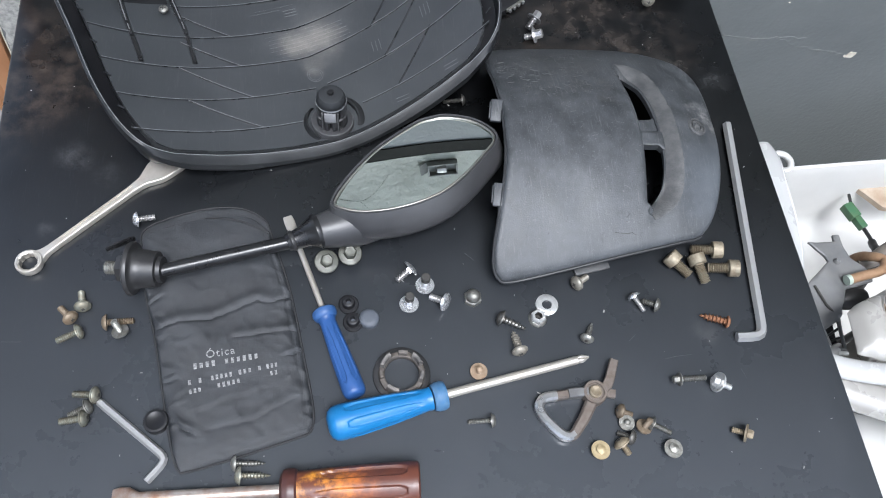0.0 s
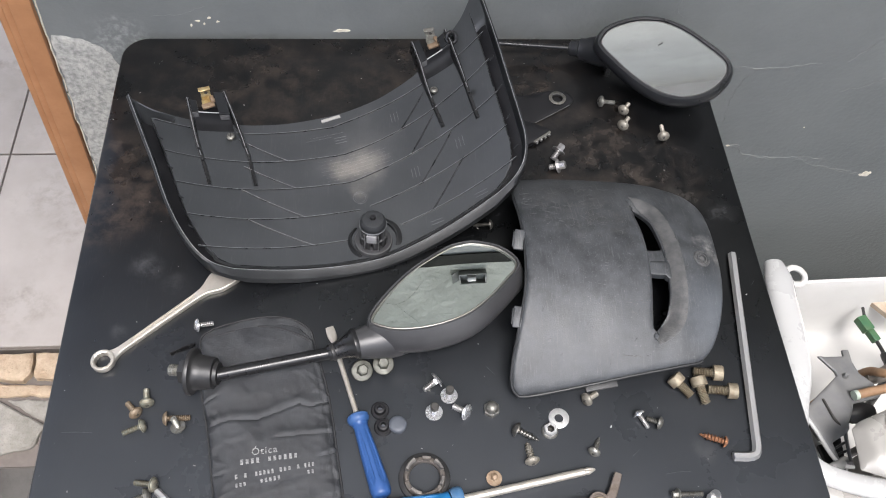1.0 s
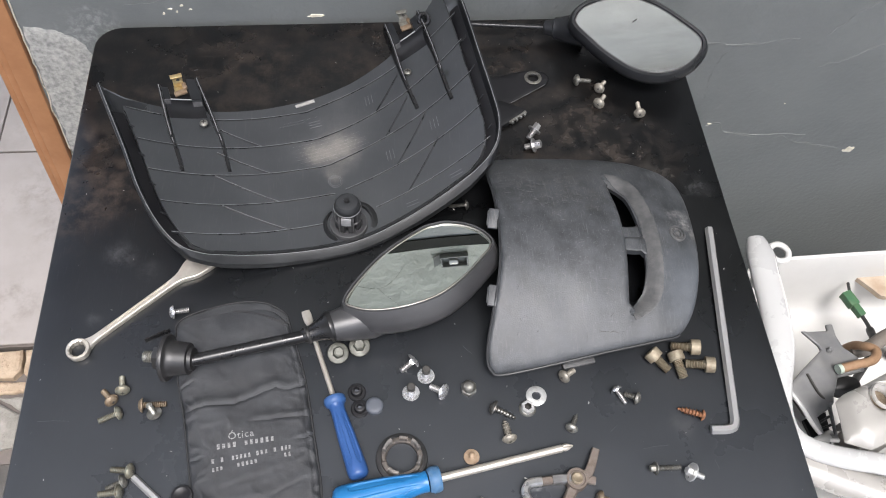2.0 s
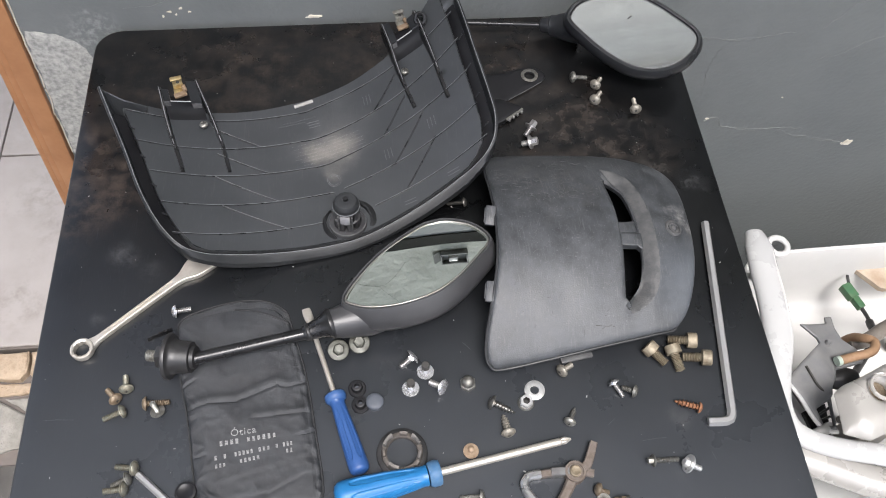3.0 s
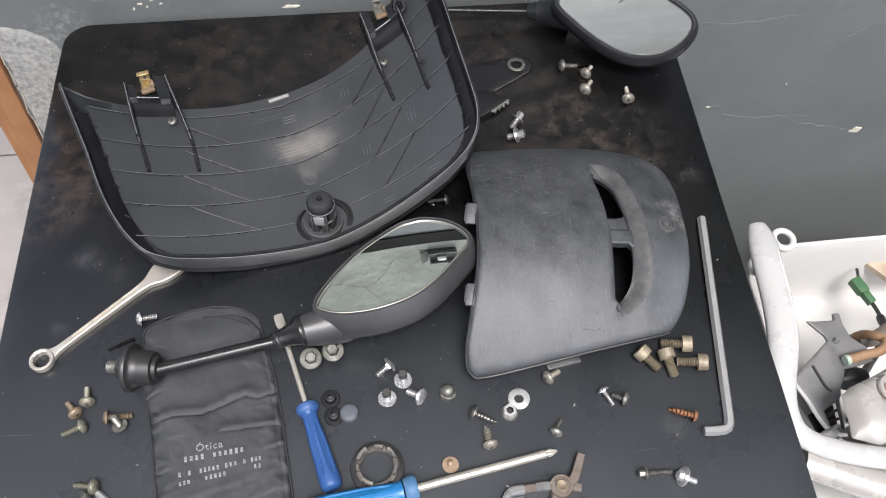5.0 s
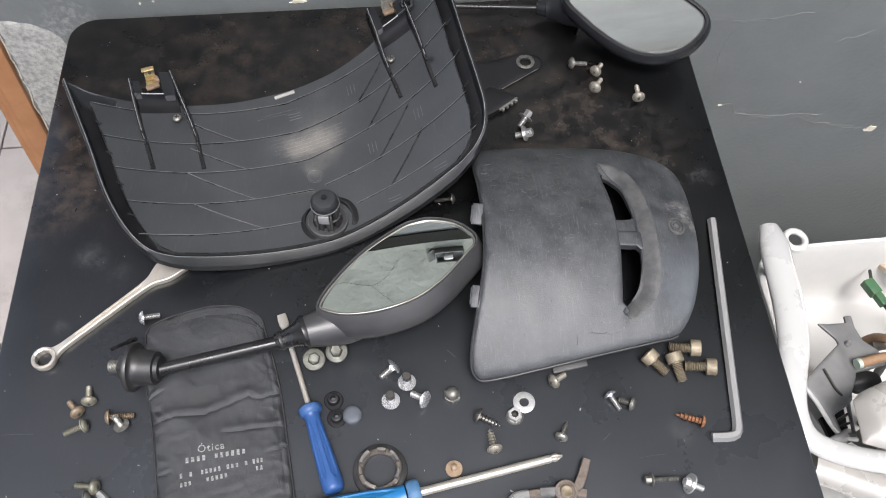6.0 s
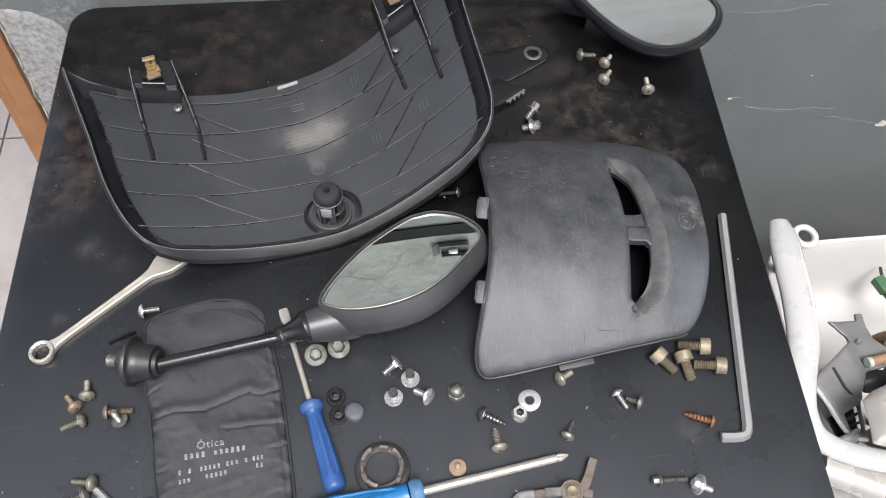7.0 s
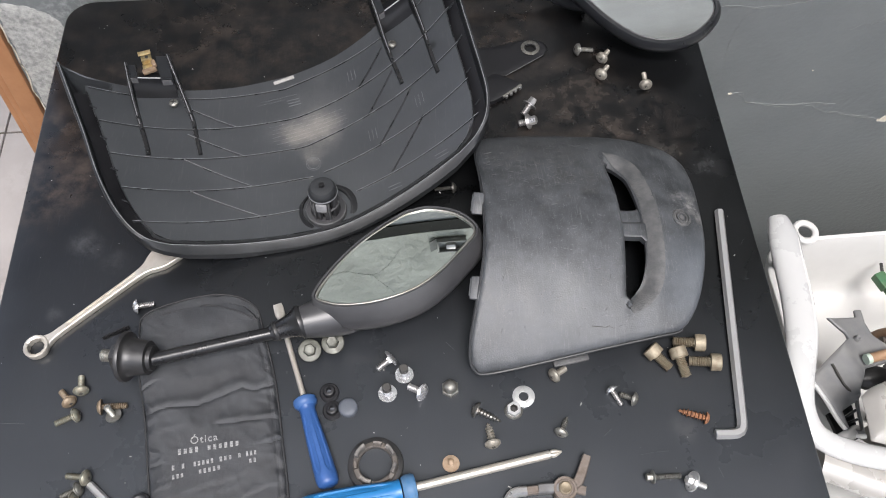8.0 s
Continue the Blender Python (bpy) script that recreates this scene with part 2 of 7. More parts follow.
mat("blue_bright_worn", (0.028, 0.105, 0.225), 0.55, second=(0.075, 0.135, 0.21), scale=170, fine=900, bump=0.15, spec=0.35)
mat("blue_deep_worn", (0.022, 0.064, 0.175), 0.45, second=(0.035, 0.082, 0.20), scale=120, fine=900, bump=0.1, spec=0.4)
mat("amber_plastic_worn", (0.060, 0.020, 0.015), 0.42, second=(0.038, 0.014, 0.012), scale=90, coat=0.1)
mat("pouch_cloth", (0.0120, 0.0130, 0.0148), 0.46, second=(0.0330, 0.0352, 0.0390), scale=48, fine=2600, bump=0.5, bump_scale=2600, spec=0.5)
mat("pouch_trim", (0.009, 0.009, 0.0098), 0.7, scale=200)
mat("print_white", (0.31, 0.31, 0.303), 0.7, second=(0.035, 0.035, 0.037), scale=780, amount=0.50)
mat("ring_plastic", (0.045, 0.040, 0.036), 0.5, second=(0.11, 0.094, 0.08), scale=120)
mat("grey_paint_wall", (0.140, 0.150, 0.151), 0.40, second=(0.172, 0.183, 0.182), scale=14, fine=60, bump=0.95, bump_scale=150, rough_var=0.10, blot=150,
    stains_sheens=[(-0.335, 0.612, 0.72, 0.035, (0.40, 0.405, 0.39), 0.6), (-0.31, 0.612, 0.745, 0.035, (0.42, 0.43, 0.42), 0.5)])
mat("dark_floor", (0.075, 0.070, 0.063), 0.85, second=(0.045, 0.042, 0.038), scale=12, amount=0.6, fine=120, bump=1.5, bump_scale=90)
mat("bare_plaster", (0.52, 0.515, 0.48), 0.9, second=(0.20, 0.202, 0.195), scale=170, amount=0.5, fine=300, bump=1.4, bump_scale=900)
mat("light_plaster", (0.46, 0.47, 0.43), 0.9, second=(0.33, 0.34, 0.31), scale=9, fine=60, bump=12.0, bump_scale=30, spec=0.2)
mat("dark_stripe_paint", (0.030, 0.030, 0.028), 0.9, second=(0.045, 0.045, 0.042), scale=9, fine=60, bump=5.0, bump_scale=26, spec=0.08)
mat("crack_paint", (0.21, 0.216, 0.214), 0.8, second=(0.26, 0.262, 0.255), scale=90)
mat("crack_dark", (0.17, 0.176, 0.165), 0.8)
mat("white_chip", (0.70, 0.66, 0.56), 0.8, second=(0.55, 0.50, 0.41), scale=160)
mat("ceiling_white", (0.80, 0.82, 0.84), 0.9, second=(0.74, 0.76, 0.78), scale=3, fine=40, bump=0.5, bump_scale=30)
mat("door_wood", (0.45, 0.225, 0.108), 0.45, second=(0.33, 0.15, 0.068), scale=18, fine=300, bump=0.1)
mat("floor_tile", (0.245, 0.220, 0.200), 0.42, second=(0.315, 0.286, 0.262), scale=7, amount=0.6, fine=90, per_object=0.04, blot=22, stains_sheens=[(-0.62, 0.95, 0, 0.16, (0.12, 0.105, 0.09), 0.7), (-0.75, 1.25, 0, 0.2, (0.13, 0.115, 0.10), 0.7), (-0.5, 0.75, 0, 0.14, (0.13, 0.115, 0.10), 0.6), (-0.7, 0.7, 0, 0.10, (0.13, 0.115, 0.10), 0.6)])
mat("tile_grout", (0.10, 0.085, 0.075), 0.9, scale=80)
mat("concrete", (0.27, 0.255, 0.225), 0.9, second=(0.15, 0.14, 0.12), scale=26, amount=0.6, fine=200, bump=3.0, bump_scale=140)
mat("broken_mortar", (0.40, 0.315, 0.225), 0.95, second=(0.26, 0.19, 0.125), scale=50, amount=0.6, fine=300, bump=3.0, bump_scale=200)
mat("white_plastic", (0.52, 0.515, 0.497), 0.33, second=(0.45, 0.446, 0.428), scale=9, rough_var=0.06)
mat("milky_plastic", (0.37, 0.372, 0.368), 0.28, second=(0.40, 0.40, 0.395), scale=12)
mat("silver_paint", (0.315, 0.303, 0.283), 0.30, 0.2, second=(0.37, 0.357, 0.335), scale=20)
mat("grey_plastic", (0.108, 0.110, 0.113), 0.5, second=(0.16, 0.158, 0.153), scale=45, amount=0.4)
mat("box_grey", (0.24, 0.245, 0.235), 0.5, second=(0.18, 0.182, 0.175), scale=60)
mat("green_plastic", (0.030, 0.105, 0.050), 0.5, second=(0.060, 0.115, 0.050), scale=100)
mat("cable_black", (0.02, 0.02, 0.02), 0.5)
mat("brown_hose", (0.29, 0.18, 0.105), 0.55, second=(0.19, 0.11, 0.06), scale=90)
mat("dirty_pipe", (0.17, 0.15, 0.13), 0.55, second=(0.10, 0.085, 0.07), scale=60)
mat("pale_green_fitting", (0.30, 0.36, 0.31), 0.45, scale=90)
mat("dirty_board", (0.42, 0.36, 0.28), 0.8, second=(0.27, 0.19, 0.13), scale=40)
mat("speck", (0.36, 0.35, 0.335), 0.8, second=(0.24, 0.235, 0.22), scale=300)
mat("faint_scratch", (0.055, 0.058, 0.062), 0.6, second=(0.035, 0.036, 0.04), scale=300)

# ---- mesh helpers ----
PLACE = {}


def thing(name, m, label, category, group="", kind=""):
    """An empty at a thing's base, which its parts hang under."""
    ob = new(name)
    ob.matrix_basis = m
    PLACE[ob.name] = m.copy()
    ob.empty_display_size = 0.02
    return tagged(ob, label, category, group, kind)


def part(name, bm, material, parent=None, label="", world_space=True, smooth=True, fix=True):
    """Links a bmesh as one mesh object under a thing or a part. Meshes made in world space are moved into their thing's own space."""
    if fix:
        bmesh.ops.recalc_face_normals(bm, faces=bm.faces)
    if parent is not None and world_space:
        bm.transform(PLACE[parent.name].inverted())
    me = bpy.data.meshes.new(name)
    bm.to_mesh(me)
    bm.free()
    for p in me.polygons:
        p.use_smooth = smooth
    if smooth:
        me.set_sharp_from_angle(angle=radians(38))
    me.materials.append(MATS[material])
    ob = new(name, me)
    if parent is not None:
        ob.parent = parent
        PLACE[ob.name] = PLACE[parent.name]
    if label:
        ob["label"] = label
    return ob


def lathe(profile, n=24, m=None, shape=None):
    """A body turned round the x axis from (along, radius) pairs; shape(along, angle) scales the radius."""
    bm = bmesh.new()
    rings = []
    for t, r in profile:
        if r < 1e-6:
            rings.append([bm.verts.new((t, 0, 0))])
        else:
            rings.append([bm.verts.new((t, r * k * math.cos(a), r * k * math.sin(a))) for a, k in ((2 * math.pi * i / n, shape(t, 2 * math.pi * i / n) if shape else 1) for i in range(n))])
    for a, b in zip(rings, rings[1:]):
        for i in range(n):
            j = (i + 1) % n
            if len(a) == 1 and len(b) > 1:
                bm.faces.new((a[0], b[j], b[i]))
            elif len(b) == 1 and len(a) > 1:
                bm.faces.new((a[i], a[j], b[0]))
            elif len(a) > 1:
                bm.faces.new((a[i], a[j], b[j], b[i]))
    hollow = tuple(profile[0]) == tuple(profile[-1])
    if hollow:
        bmesh.ops.remove_doubles(bm, verts=rings[0] + rings[-1], dist=1e-7)
    if len(rings[0]) > 1 and not hollow:
        bm.faces.new(rings[0])
    if len(rings[-1]) > 1 and not hollow:
        bm.faces.new(rings[-1])
    if m is not None:
        bm.transform(m)
    return bm


def box(x0, y0, z0, x1, y1, z1, bevel=0.0, seg=2):
    bm = bmesh.new()
    bmesh.ops.create_cube(bm, size=1, matrix=Matrix.LocRotScale(((x0 + x1) / 2, (y0 + y1) / 2, (z0 + z1) / 2), None, (x1 - x0, y1 - y0, z1 - z0)))
    if bevel:
        bmesh.ops.bevel(bm, geom=bm.edges[:], offset=bevel, segments=seg, affect="EDGES", profile=0.5)
    return bm


def join(*bms):
    out = bms[0]
    for b in bms[1:]:
        me = bpy.data.meshes.new("tmp")
        b.to_mesh(me)
        b.free()
        out.from_mesh(me)
        bpy.data.meshes.remove(me)
    return out


def tube(points, r, n=10, closed=False, taper=None, flat=1.0):
    """A round bar along points."""
    pts = [Vector(p) for p in points]
    bm = bmesh.new()
    rings = []
    up = Vector((0, 0, 1))
    for i, p in enumerate(pts):
        a, b = (pts[i - 1], pts[(i + 1) % len(pts)]) if closed else (pts[max(i - 1, 0)], pts[min(i + 1, len(pts) - 1)])
        d = (b - a).normalized()
        s = d.cross(up)
        s = s.normalized() if s.length > 1e-4 else Vector((1, 0, 0))
        w = s.cross(d)
        k = r * (taper(i / (len(pts) - 1)) if taper else 1)
        rings.append([bm.verts.new(p + k * (math.cos(q) * s + flat * math.sin(q) * w)) for q in (2 * math.pi * j / n for j in range(n))])
    pairs = list(zip(rings, rings[1:])) + ([(rings[-1], rings[0])] if closed else [])
    for a, b in pairs:
        for j in range(n):
            bm.faces.new((a[j], a[(j + 1) % n], b[(j + 1) % n], b[j]))
    if not closed:
        bm.faces.new(rings[0])
        bm.faces.new(rings[-1])
    return bm


def smooth_line(pts, per=8, closed=False):
    """Catmull-Rom through the points."""
    P = [Vector(p) for p in pts]
    n, out = len(P), []
    for i in range(n if closed else n - 1):
        p0, p1, p2, p3 = (P[(i + k) % n] for k in (-1, 0, 1, 2)) if closed else (P[max(i - 1, 0)], P[i], P[i + 1], P[min(i + 2, n - 1)])
        for s in range(per):
            t = s / per
            out.append(0.5 * (2 * p1 + (p2 - p0) * t + (2 * p0 - 5 * p1 + 4 * p2 - p3) * t * t + (3 * p1 - p0 - 3 * p2 + p3) * t ** 3))
    if not closed:
        out.append(P[-1])
    return out


def resample(loop, step):
    """Points at even steps along a closed loop."""
    P = np.array([(p[0], p[1]) for p in loop], float)
    Q = np.vstack([P, P[:1]])
    seg = np.hypot(*np.diff(Q, axis=0).T)
    s = np.concatenate([[0], np.cumsum(seg)])
    n = max(8, int(s[-1] / step))
    at = np.linspace(0, s[-1], n, endpoint=False)
    return np.stack([np.interp(at, s, Q[:, 0]), np.interp(at, s, Q[:, 1])], 1)


def inside(P, loop):
    L = np.asarray(loop)
    a, b = L, np.roll(L, -1, 0)
    x, y = P[:, :1], P[:, 1:2]
    c = ((a[:, 1] > y) != (b[:, 1] > y)) & (x < (b[:, 0] - a[:, 0]) * (y - a[:, 1]) / (b[:, 1] - a[:, 1] + 1e-12) + a[:, 0])
    return c.sum(1) % 2 == 1


def gap(P, loops):
    """Distance from points to the nearest outline."""
    best = np.full(len(P), 1e9)
    for L in loops:
        a, b = np.asarray(L), np.roll(np.asarray(L), -1, 0)
        d = b - a
        for k in range(0, len(P), 4000):
            q = P[k:k + 4000, None, :] - a[None]
            t = np.clip((q * d).sum(2) / ((d * d).sum(1) + 1e-15), 0, 1)
            best[k:k + 4000] = np.minimum(best[k:k + 4000], np.sqrt(((q - t[..., None] * d) ** 2).sum(2)).min(1))
    return best


from mathutils.geometry import delaunay_2d_cdt


def sheet(outline, top, bottom, step=0.005, holes=(), rings=(0.0008, 0.002), edge_step=None):
    """A closed solid over a plan outline with holes. top and bottom give the height from arrays of x, y and the distance d to the edge."""
    es = edge_step or step * 0.7
    loops = [resample(outline, es)] + [resample(h, es) for h in holes]
    pts, edges = [], []
    for L in loops:
        k = len(pts)
        pts += list(map(tuple, L))
        edges += [(k + i, k + (i + 1) % len(L)) for i in range(len(L))]
    lo, hi = loops[0].min(0), loops[0].max(0)
    gx, gy = np.meshgrid(np.arange(lo[0], hi[0], step), np.arange(lo[1], hi[1], step))
    gx = gx + (np.arange(gx.shape[0]) % 2)[:, None] * step * 0.5
    G = np.stack([gx.ravel(), gy.ravel()], 1)

    def within(Q):
        ok = inside(Q, loops[0])
        for h in loops[1:]:
            ok &= ~inside(Q, h)
        return ok

    far = max(rings) if rings else 0
    G = G[within(G)]
    G = G[gap(G, loops) > far + step * 0.35]
    extra = [G]
    for r in rings:
        for L in loops:
            t = np.roll(L, -1, 0) - np.roll(L, 1, 0)
            t /= np.linalg.norm(t, axis=1)[:, None] + 1e-12
            for sgn in (1, -1):
                Q = L + sgn * r * np.stack([-t[:, 1], t[:, 0]], 1)
                Q = Q[within(Q)]
                if len(Q):
                    extra.append(Q[gap(Q, loops) > r * 0.93])
    for E in extra:
        pts += list(map(tuple, E))
    V, _, F, _, _, _ = delaunay_2d_cdt([Vector(p) for p in pts], edges, [], 0, 1e-6)
    V = np.array([(v[0], v[1]) for v in V])
    F = np.array([f for f in F if len(f) == 3])
    cen = V[F].mean(1)
    F = F[within(cen)]
    d = gap(V, loops)
    zt, zb = top(V[:, 0], V[:, 1], d), bottom(V[:, 0], V[:, 1], d)
    zt = np.maximum(zt, zb + 2e-4)
    n = len(V)
    verts = np.vstack([np.column_stack([V, zt]), np.column_stack([V, zb])])
    faces = [tuple(f) for f in F] + [(f[2] + n, f[1] + n, f[0] + n) for f in F]
    count = {}
    for f in F:
        for a, b in ((f[0], f[1]), (f[1], f[2]), (f[2], f[0])):
            count[(a, b)] = 1
    faces += [(b, a, a + n, b + n) for (a, b) in count if (b, a) not in count]
    me = bpy.data.meshes.new("tmp")
    me.from_pydata([tuple(v) for v in verts], [], [tuple(int(i) for i in f) for f in faces])
    bm = bmesh.new()
    bm.from_mesh(me)
    bpy.data.meshes.remove(me)
    loose = [v for v in bm.verts if not v.link_faces]
    bmesh.ops.delete(bm, geom=loose, context="VERTS")
    return bm


def flat(z):
    return lambda x, y, d: np.full_like(x, z)


def round_rect(x0, y0, x1, y1, r, n=8):
    out = []
    for cx, cy, a0 in ((x1 - r, y1 - r, 0), (x0 + r, y1 - r, 90), (x0 + r, y0 + r, 180), (x1 - r, y0 + r, 270)):
        out += [(cx + r * math.cos(radians(a0 + 90 * i / n)), cy + r * math.sin(radians(a0 + 90 * i / n))) for i in range(n + 1)]
    return out


def along(p, q):
    """A pose at p whose x axis points to q."""
    p, q = Vector(p), Vector(q)
    return Matrix.Translation(p) @ (q - p).to_track_quat("X", "Z").to_matrix().to_4x4()


TOP = 0.75

# ---- the place: painted wall, doorway, floors, shed roof ----
WALL = 0.612


def slab(name, x0, y0, z0, x1, y1, z1, material, label, bevel=0.0):
    ob = part(name, box(x0, y0, z0, x1, y1, z1, bevel), material, smooth=False)
    return tagged(ob, label, name.split("_")[0], kind="structure")


POST_LEAN = 0.078


def wall_left(z):
    """The ragged end of the wall beside the door post."""
    return -0.380 + POST_LEAN * (z - 0.794)


bm = bmesh.new()
rows, zs = [], [0.0, 0.1, 0.2, 0.3] + [0.3 + 0.03 * i for i in range(1, 24)] + [1.0, 1.056]
for z in zs:
    j = 0.004 * noise.noise((z * 37, 2.1, 0)) + 0.003 * noise.noise((z * 91, 5.1, 0))
    rows.append([bm.verts.new(p) for p in ((wall_left(z) + j, WALL, z), (3.0, WALL, z), (3.0, WALL + 0.16, z), (wall_left(z) + j, WALL + 0.16, z))])
for a, b in zip(rows, rows[1:]):
    for i in range(4):
        bm.faces.new((a[i], a[(i + 1) % 4], b[(i + 1) % 4], b[i]))
bm.faces.new(rows[0])
bm.faces.new(rows[-1])
wall = tagged(part("wall_back", bm, "grey_paint_wall", smooth=False), "dark grey gloss-painted rough plaster wall with cracks and chips", "wall", kind="structure")
PLACE[wall.name] = Matrix.Identity(4)
slab("wall_back_upper", -0.32, WALL, 1.100, 3.0, WALL + 0.16, 2.7, "light_plaster", "pale rough plaster upper part of the wall")
slab("trim_stripe", -0.32, WALL - 0.003, 1.056, 3.0, WALL + 0.16, 1.083, "dark_stripe_paint", "dark painted stripe along the wall")
slab("trim_band", -0.32, WALL - 0.004, 1.083, 3.0, WALL + 0.16, 1.100, "light_plaster", "smooth pale painted band between the two wall colours")
# side and yard walls are unseen, added to close in and bounce the light
slab("wall_right", 1.7, -1.2, 0, 1.86, WALL, 2.7, "light_plaster", "unseen pale plaster side wall, added to shape the light")
slab("wall_left", -1.9, -1.2, 0, -1.74, WALL, 2.7, "light_plaster", "unseen pale plaster side wall, added to shape the light")
slab("wall_opposite", -4.0, -4.6, 0, 4.0, -4.44, 2.3, "light_plaster", "unseen pale plaster wall, added across the yard")
slab("ceiling", -1.9, -0.15, 2.7, 1.86, WALL + 0.16, 2.82, "ceiling_white", "white painted concrete shed ceiling")
slab("lintel", -1.74, WALL, 2.1, -0.32, WALL + 0.16, 2.7, "light_plaster", "pale plaster lintel over the doorway")
slab("wall_beyond", -3.0, 3.2, 0, 1.0, 3.36, 2.2, "light_plaster", "pale plaster wall behind the tiled patio")

# the broken white edge of the plaster along the post
edge = [(wall_left(z) + 0.0015 + 0.0028 * noise.noise((z * 35, 1, 1)) + 0.0008 * noise.noise((z * 150, 1, 7)), WALL - 0.0008, z) for z in np.linspace(0.33, 0.86, 110)]
part("plaster_edge", tube(edge, 0.0010, 7, taper=lambda t: 0.85 + 0.5 * noise.noise((t * 60, 4, 4))), "white_chip", wall, "broken white plaster edge")


def crack(points, r, material, label="thin crack in the paint"):
    pts = smooth_line([(x, WALL - 0.0006, z) for x, z in points], 6)
    pts = [p + Vector((0.005 * noise.noise((p.x * 90, p.z * 90, 1)), 0, 0.005 * noise.noise((p.x * 90, p.z * 90, 9)))) for p in pts]
    part("crack", tube(pts, r * 0.7, 6, flat=0.5, taper=lambda t: 0.5 + 0.9 * abs(noise.noise((t * 14, r * 999, 0)))), material, wall, label)


crack([(0.408, 0.553), (0.423, 0.554), (0.434, 0.546), (0.443, 0.537), (0.455, 0.530), (0.468, 0.527), (0.511, 0.528), (0.539, 0.528), (0.556, 0.524)], 0.00075, "crack_paint")
crack([(0.408, 0.5505), (0.424, 0.551), (0.444, 0.534), (0.468, 0.5245), (0.490, 0.5240)], 0.0005, "crack_dark")
crack([(0.520, 0.524), (0.542, 0.512), (0.560, 0.507), (0.578, 0.502), (0.602, 0.497), (0.624, 0.491)], 0.0006, "crack_paint")
crack([(0.542, 0.5100), (0.578, 0.4995), (0.620, 0.4885)], 0.0004, "crack_dark")
crack([(0.345, 0.700), (0.364, 0.696), (0.392, 0.694), (0.419, 0.694), (0.438, 0.696), (0.473, 0.701)], 0.0007, "crack_paint")
crack([(0.364, 0.6940), (0.392, 0.6920), (0.419, 0.6920), (0.438, 0.6940)], 0.0004, "crack_dark")
crack([(0.391, 0.600), (0.389, 0.616), (0.386, 0.646), (0.389, 0.666), (0.396, 0.682)], 0.00045, "crack_dark")
crack([(0.505, 0.705), (0.512, 0.714), (0.522, 0.728), (0.531, 0.740), (0.545, 0.752)], 0.0007, "crack_paint")
crack([(0.520, 0.654), (0.539, 0.660), (0.553, 0.667), (0.562, 0.677), (0.590, 0.690)], 0.0006, "crack_paint")
crack([(0.288, 0.768), (0.283, 0.775), (0.278, 0.785), (0.281, 0.80)], 0.0005, "crack_paint")
crack([(-0.27, 0.768), (-0.24, 0.771), (-0.215, 0.783)], 0.00045, "crack_paint")


def chip(x, z, w, h, seed, material="white_chip"):
    loop = [(x + w * math.cos(a) * (0.72 + 0.75 * noise.noise((seed * 3.7, 1.7 * math.cos(a), 1.7 * math.sin(a)))), z + h * math.sin(a) * (0.72 + 1.1 * noise.noise((2.3 * math.cos(a), seed * 5.1, 2.3 * math.sin(a))))) for a in (2 * math.pi * i / 16 for i in range(16))]
    bm = sheet(loop, flat(0.0012), flat(-0.001), step=0.004, rings=())
    bm.transform(Matrix.Translation((0, WALL, 0)) @ Matrix.Rotation(radians(90), 4, "X"))
    part("paint_chip", bm, material, wall, "chipped spot of bare white plaster")


chip(0.634, 0.4875, 0.0100, 0.0075, 1)
chip(-0.077, 0.749, 0.011, 0.003, 2)
chip(-0.225, 0.762, 0.003, 0.0014, 3)
chip(-0.213, 0.766, 0.0022, 0.0016, 4)
chip(-0.219, 0.758, 0.0018, 0.0012, 14)
chip(-0.205, 0.761, 0.0018, 0.0014, 15)
chip(-0.233, 0.756, 0.0018, 0.0016, 5)
chip(0.414, 0.5525, 0.004, 0.0012, 6)
chip(0.502, 0.588, 0.0014, 0.0011, 7)
chip(0.49, 0.345, 0.0018, 0.0013, 8)
chip(0.43, 0.335, 0.0014, 0.0012, 9)

# bare sandy plaster beside the door post where the paint has come off
patch = [(wall_left(z) + 0.003, z) for z in np.linspace(0.30, 0.742, 14)] + [(-0.352, 0.738), (-0.338, 0.730), (-0.326, 0.716), (-0.321, 0.698), (-0.324, 0.66), (-0.330, 0.60), (-0.328, 0.52), (-0.335, 0.42), (-0.335, 0.30)]
patch = [(p[0] + 0.0035 * noise.noise((p[0] * 80, p[1] * 80, 3)), p[1] + 0.0035 * noise.noise((p[0] * 80, p[1] * 80, 8))) for p in resample(patch, 0.004)]
bm = sheet(patch, lambda x, y, d: 0.0014 + np.array([0.0005 * noise.noise((a * 260, b * 260, 1)) + 0.0006 * noise.noise((a * 520, b * 490, 5)) + 0.0007 * noise.noise((a * 60, b * 60, 2)) for a, b in zip(x, y)]) - 0.0012 * np.clip(1 - d / 0.004, 0, 1), flat(-0.002), step=0.0024, rings=(0.001,))
bm.transform(Matrix.Translation((0, WALL, 0)) @ Matrix.Rotation(radians(90), 4, "X"))
part("bare_patch", bm, "bare_plaster", wall, "rough bare sandy plaster")

# cracked pale plaster and a small open socket box above, which the mirror on the table shows
upper = bpy.data.objects["wall_back_upper"]
PLACE[upper.name] = Matrix.Identity(4)
for pts in ([(-0.17, 1.165), (-0.121, 1.195), (-0.085, 1.175), (-0.05, 1.125)], [(-0.121, 1.195), (-0.11, 1.225), (-0.085, 1.28)], [(-0.20, 1.17), (-0.17, 1.165)]):
    line = smooth_line([(x, WALL - 0.0006, z) for x, z in pts], 6)
    part("crack", tube(line, 0.0004, 6, flat=0.4), "crack_dark", upper, "crack in the pale plaster")
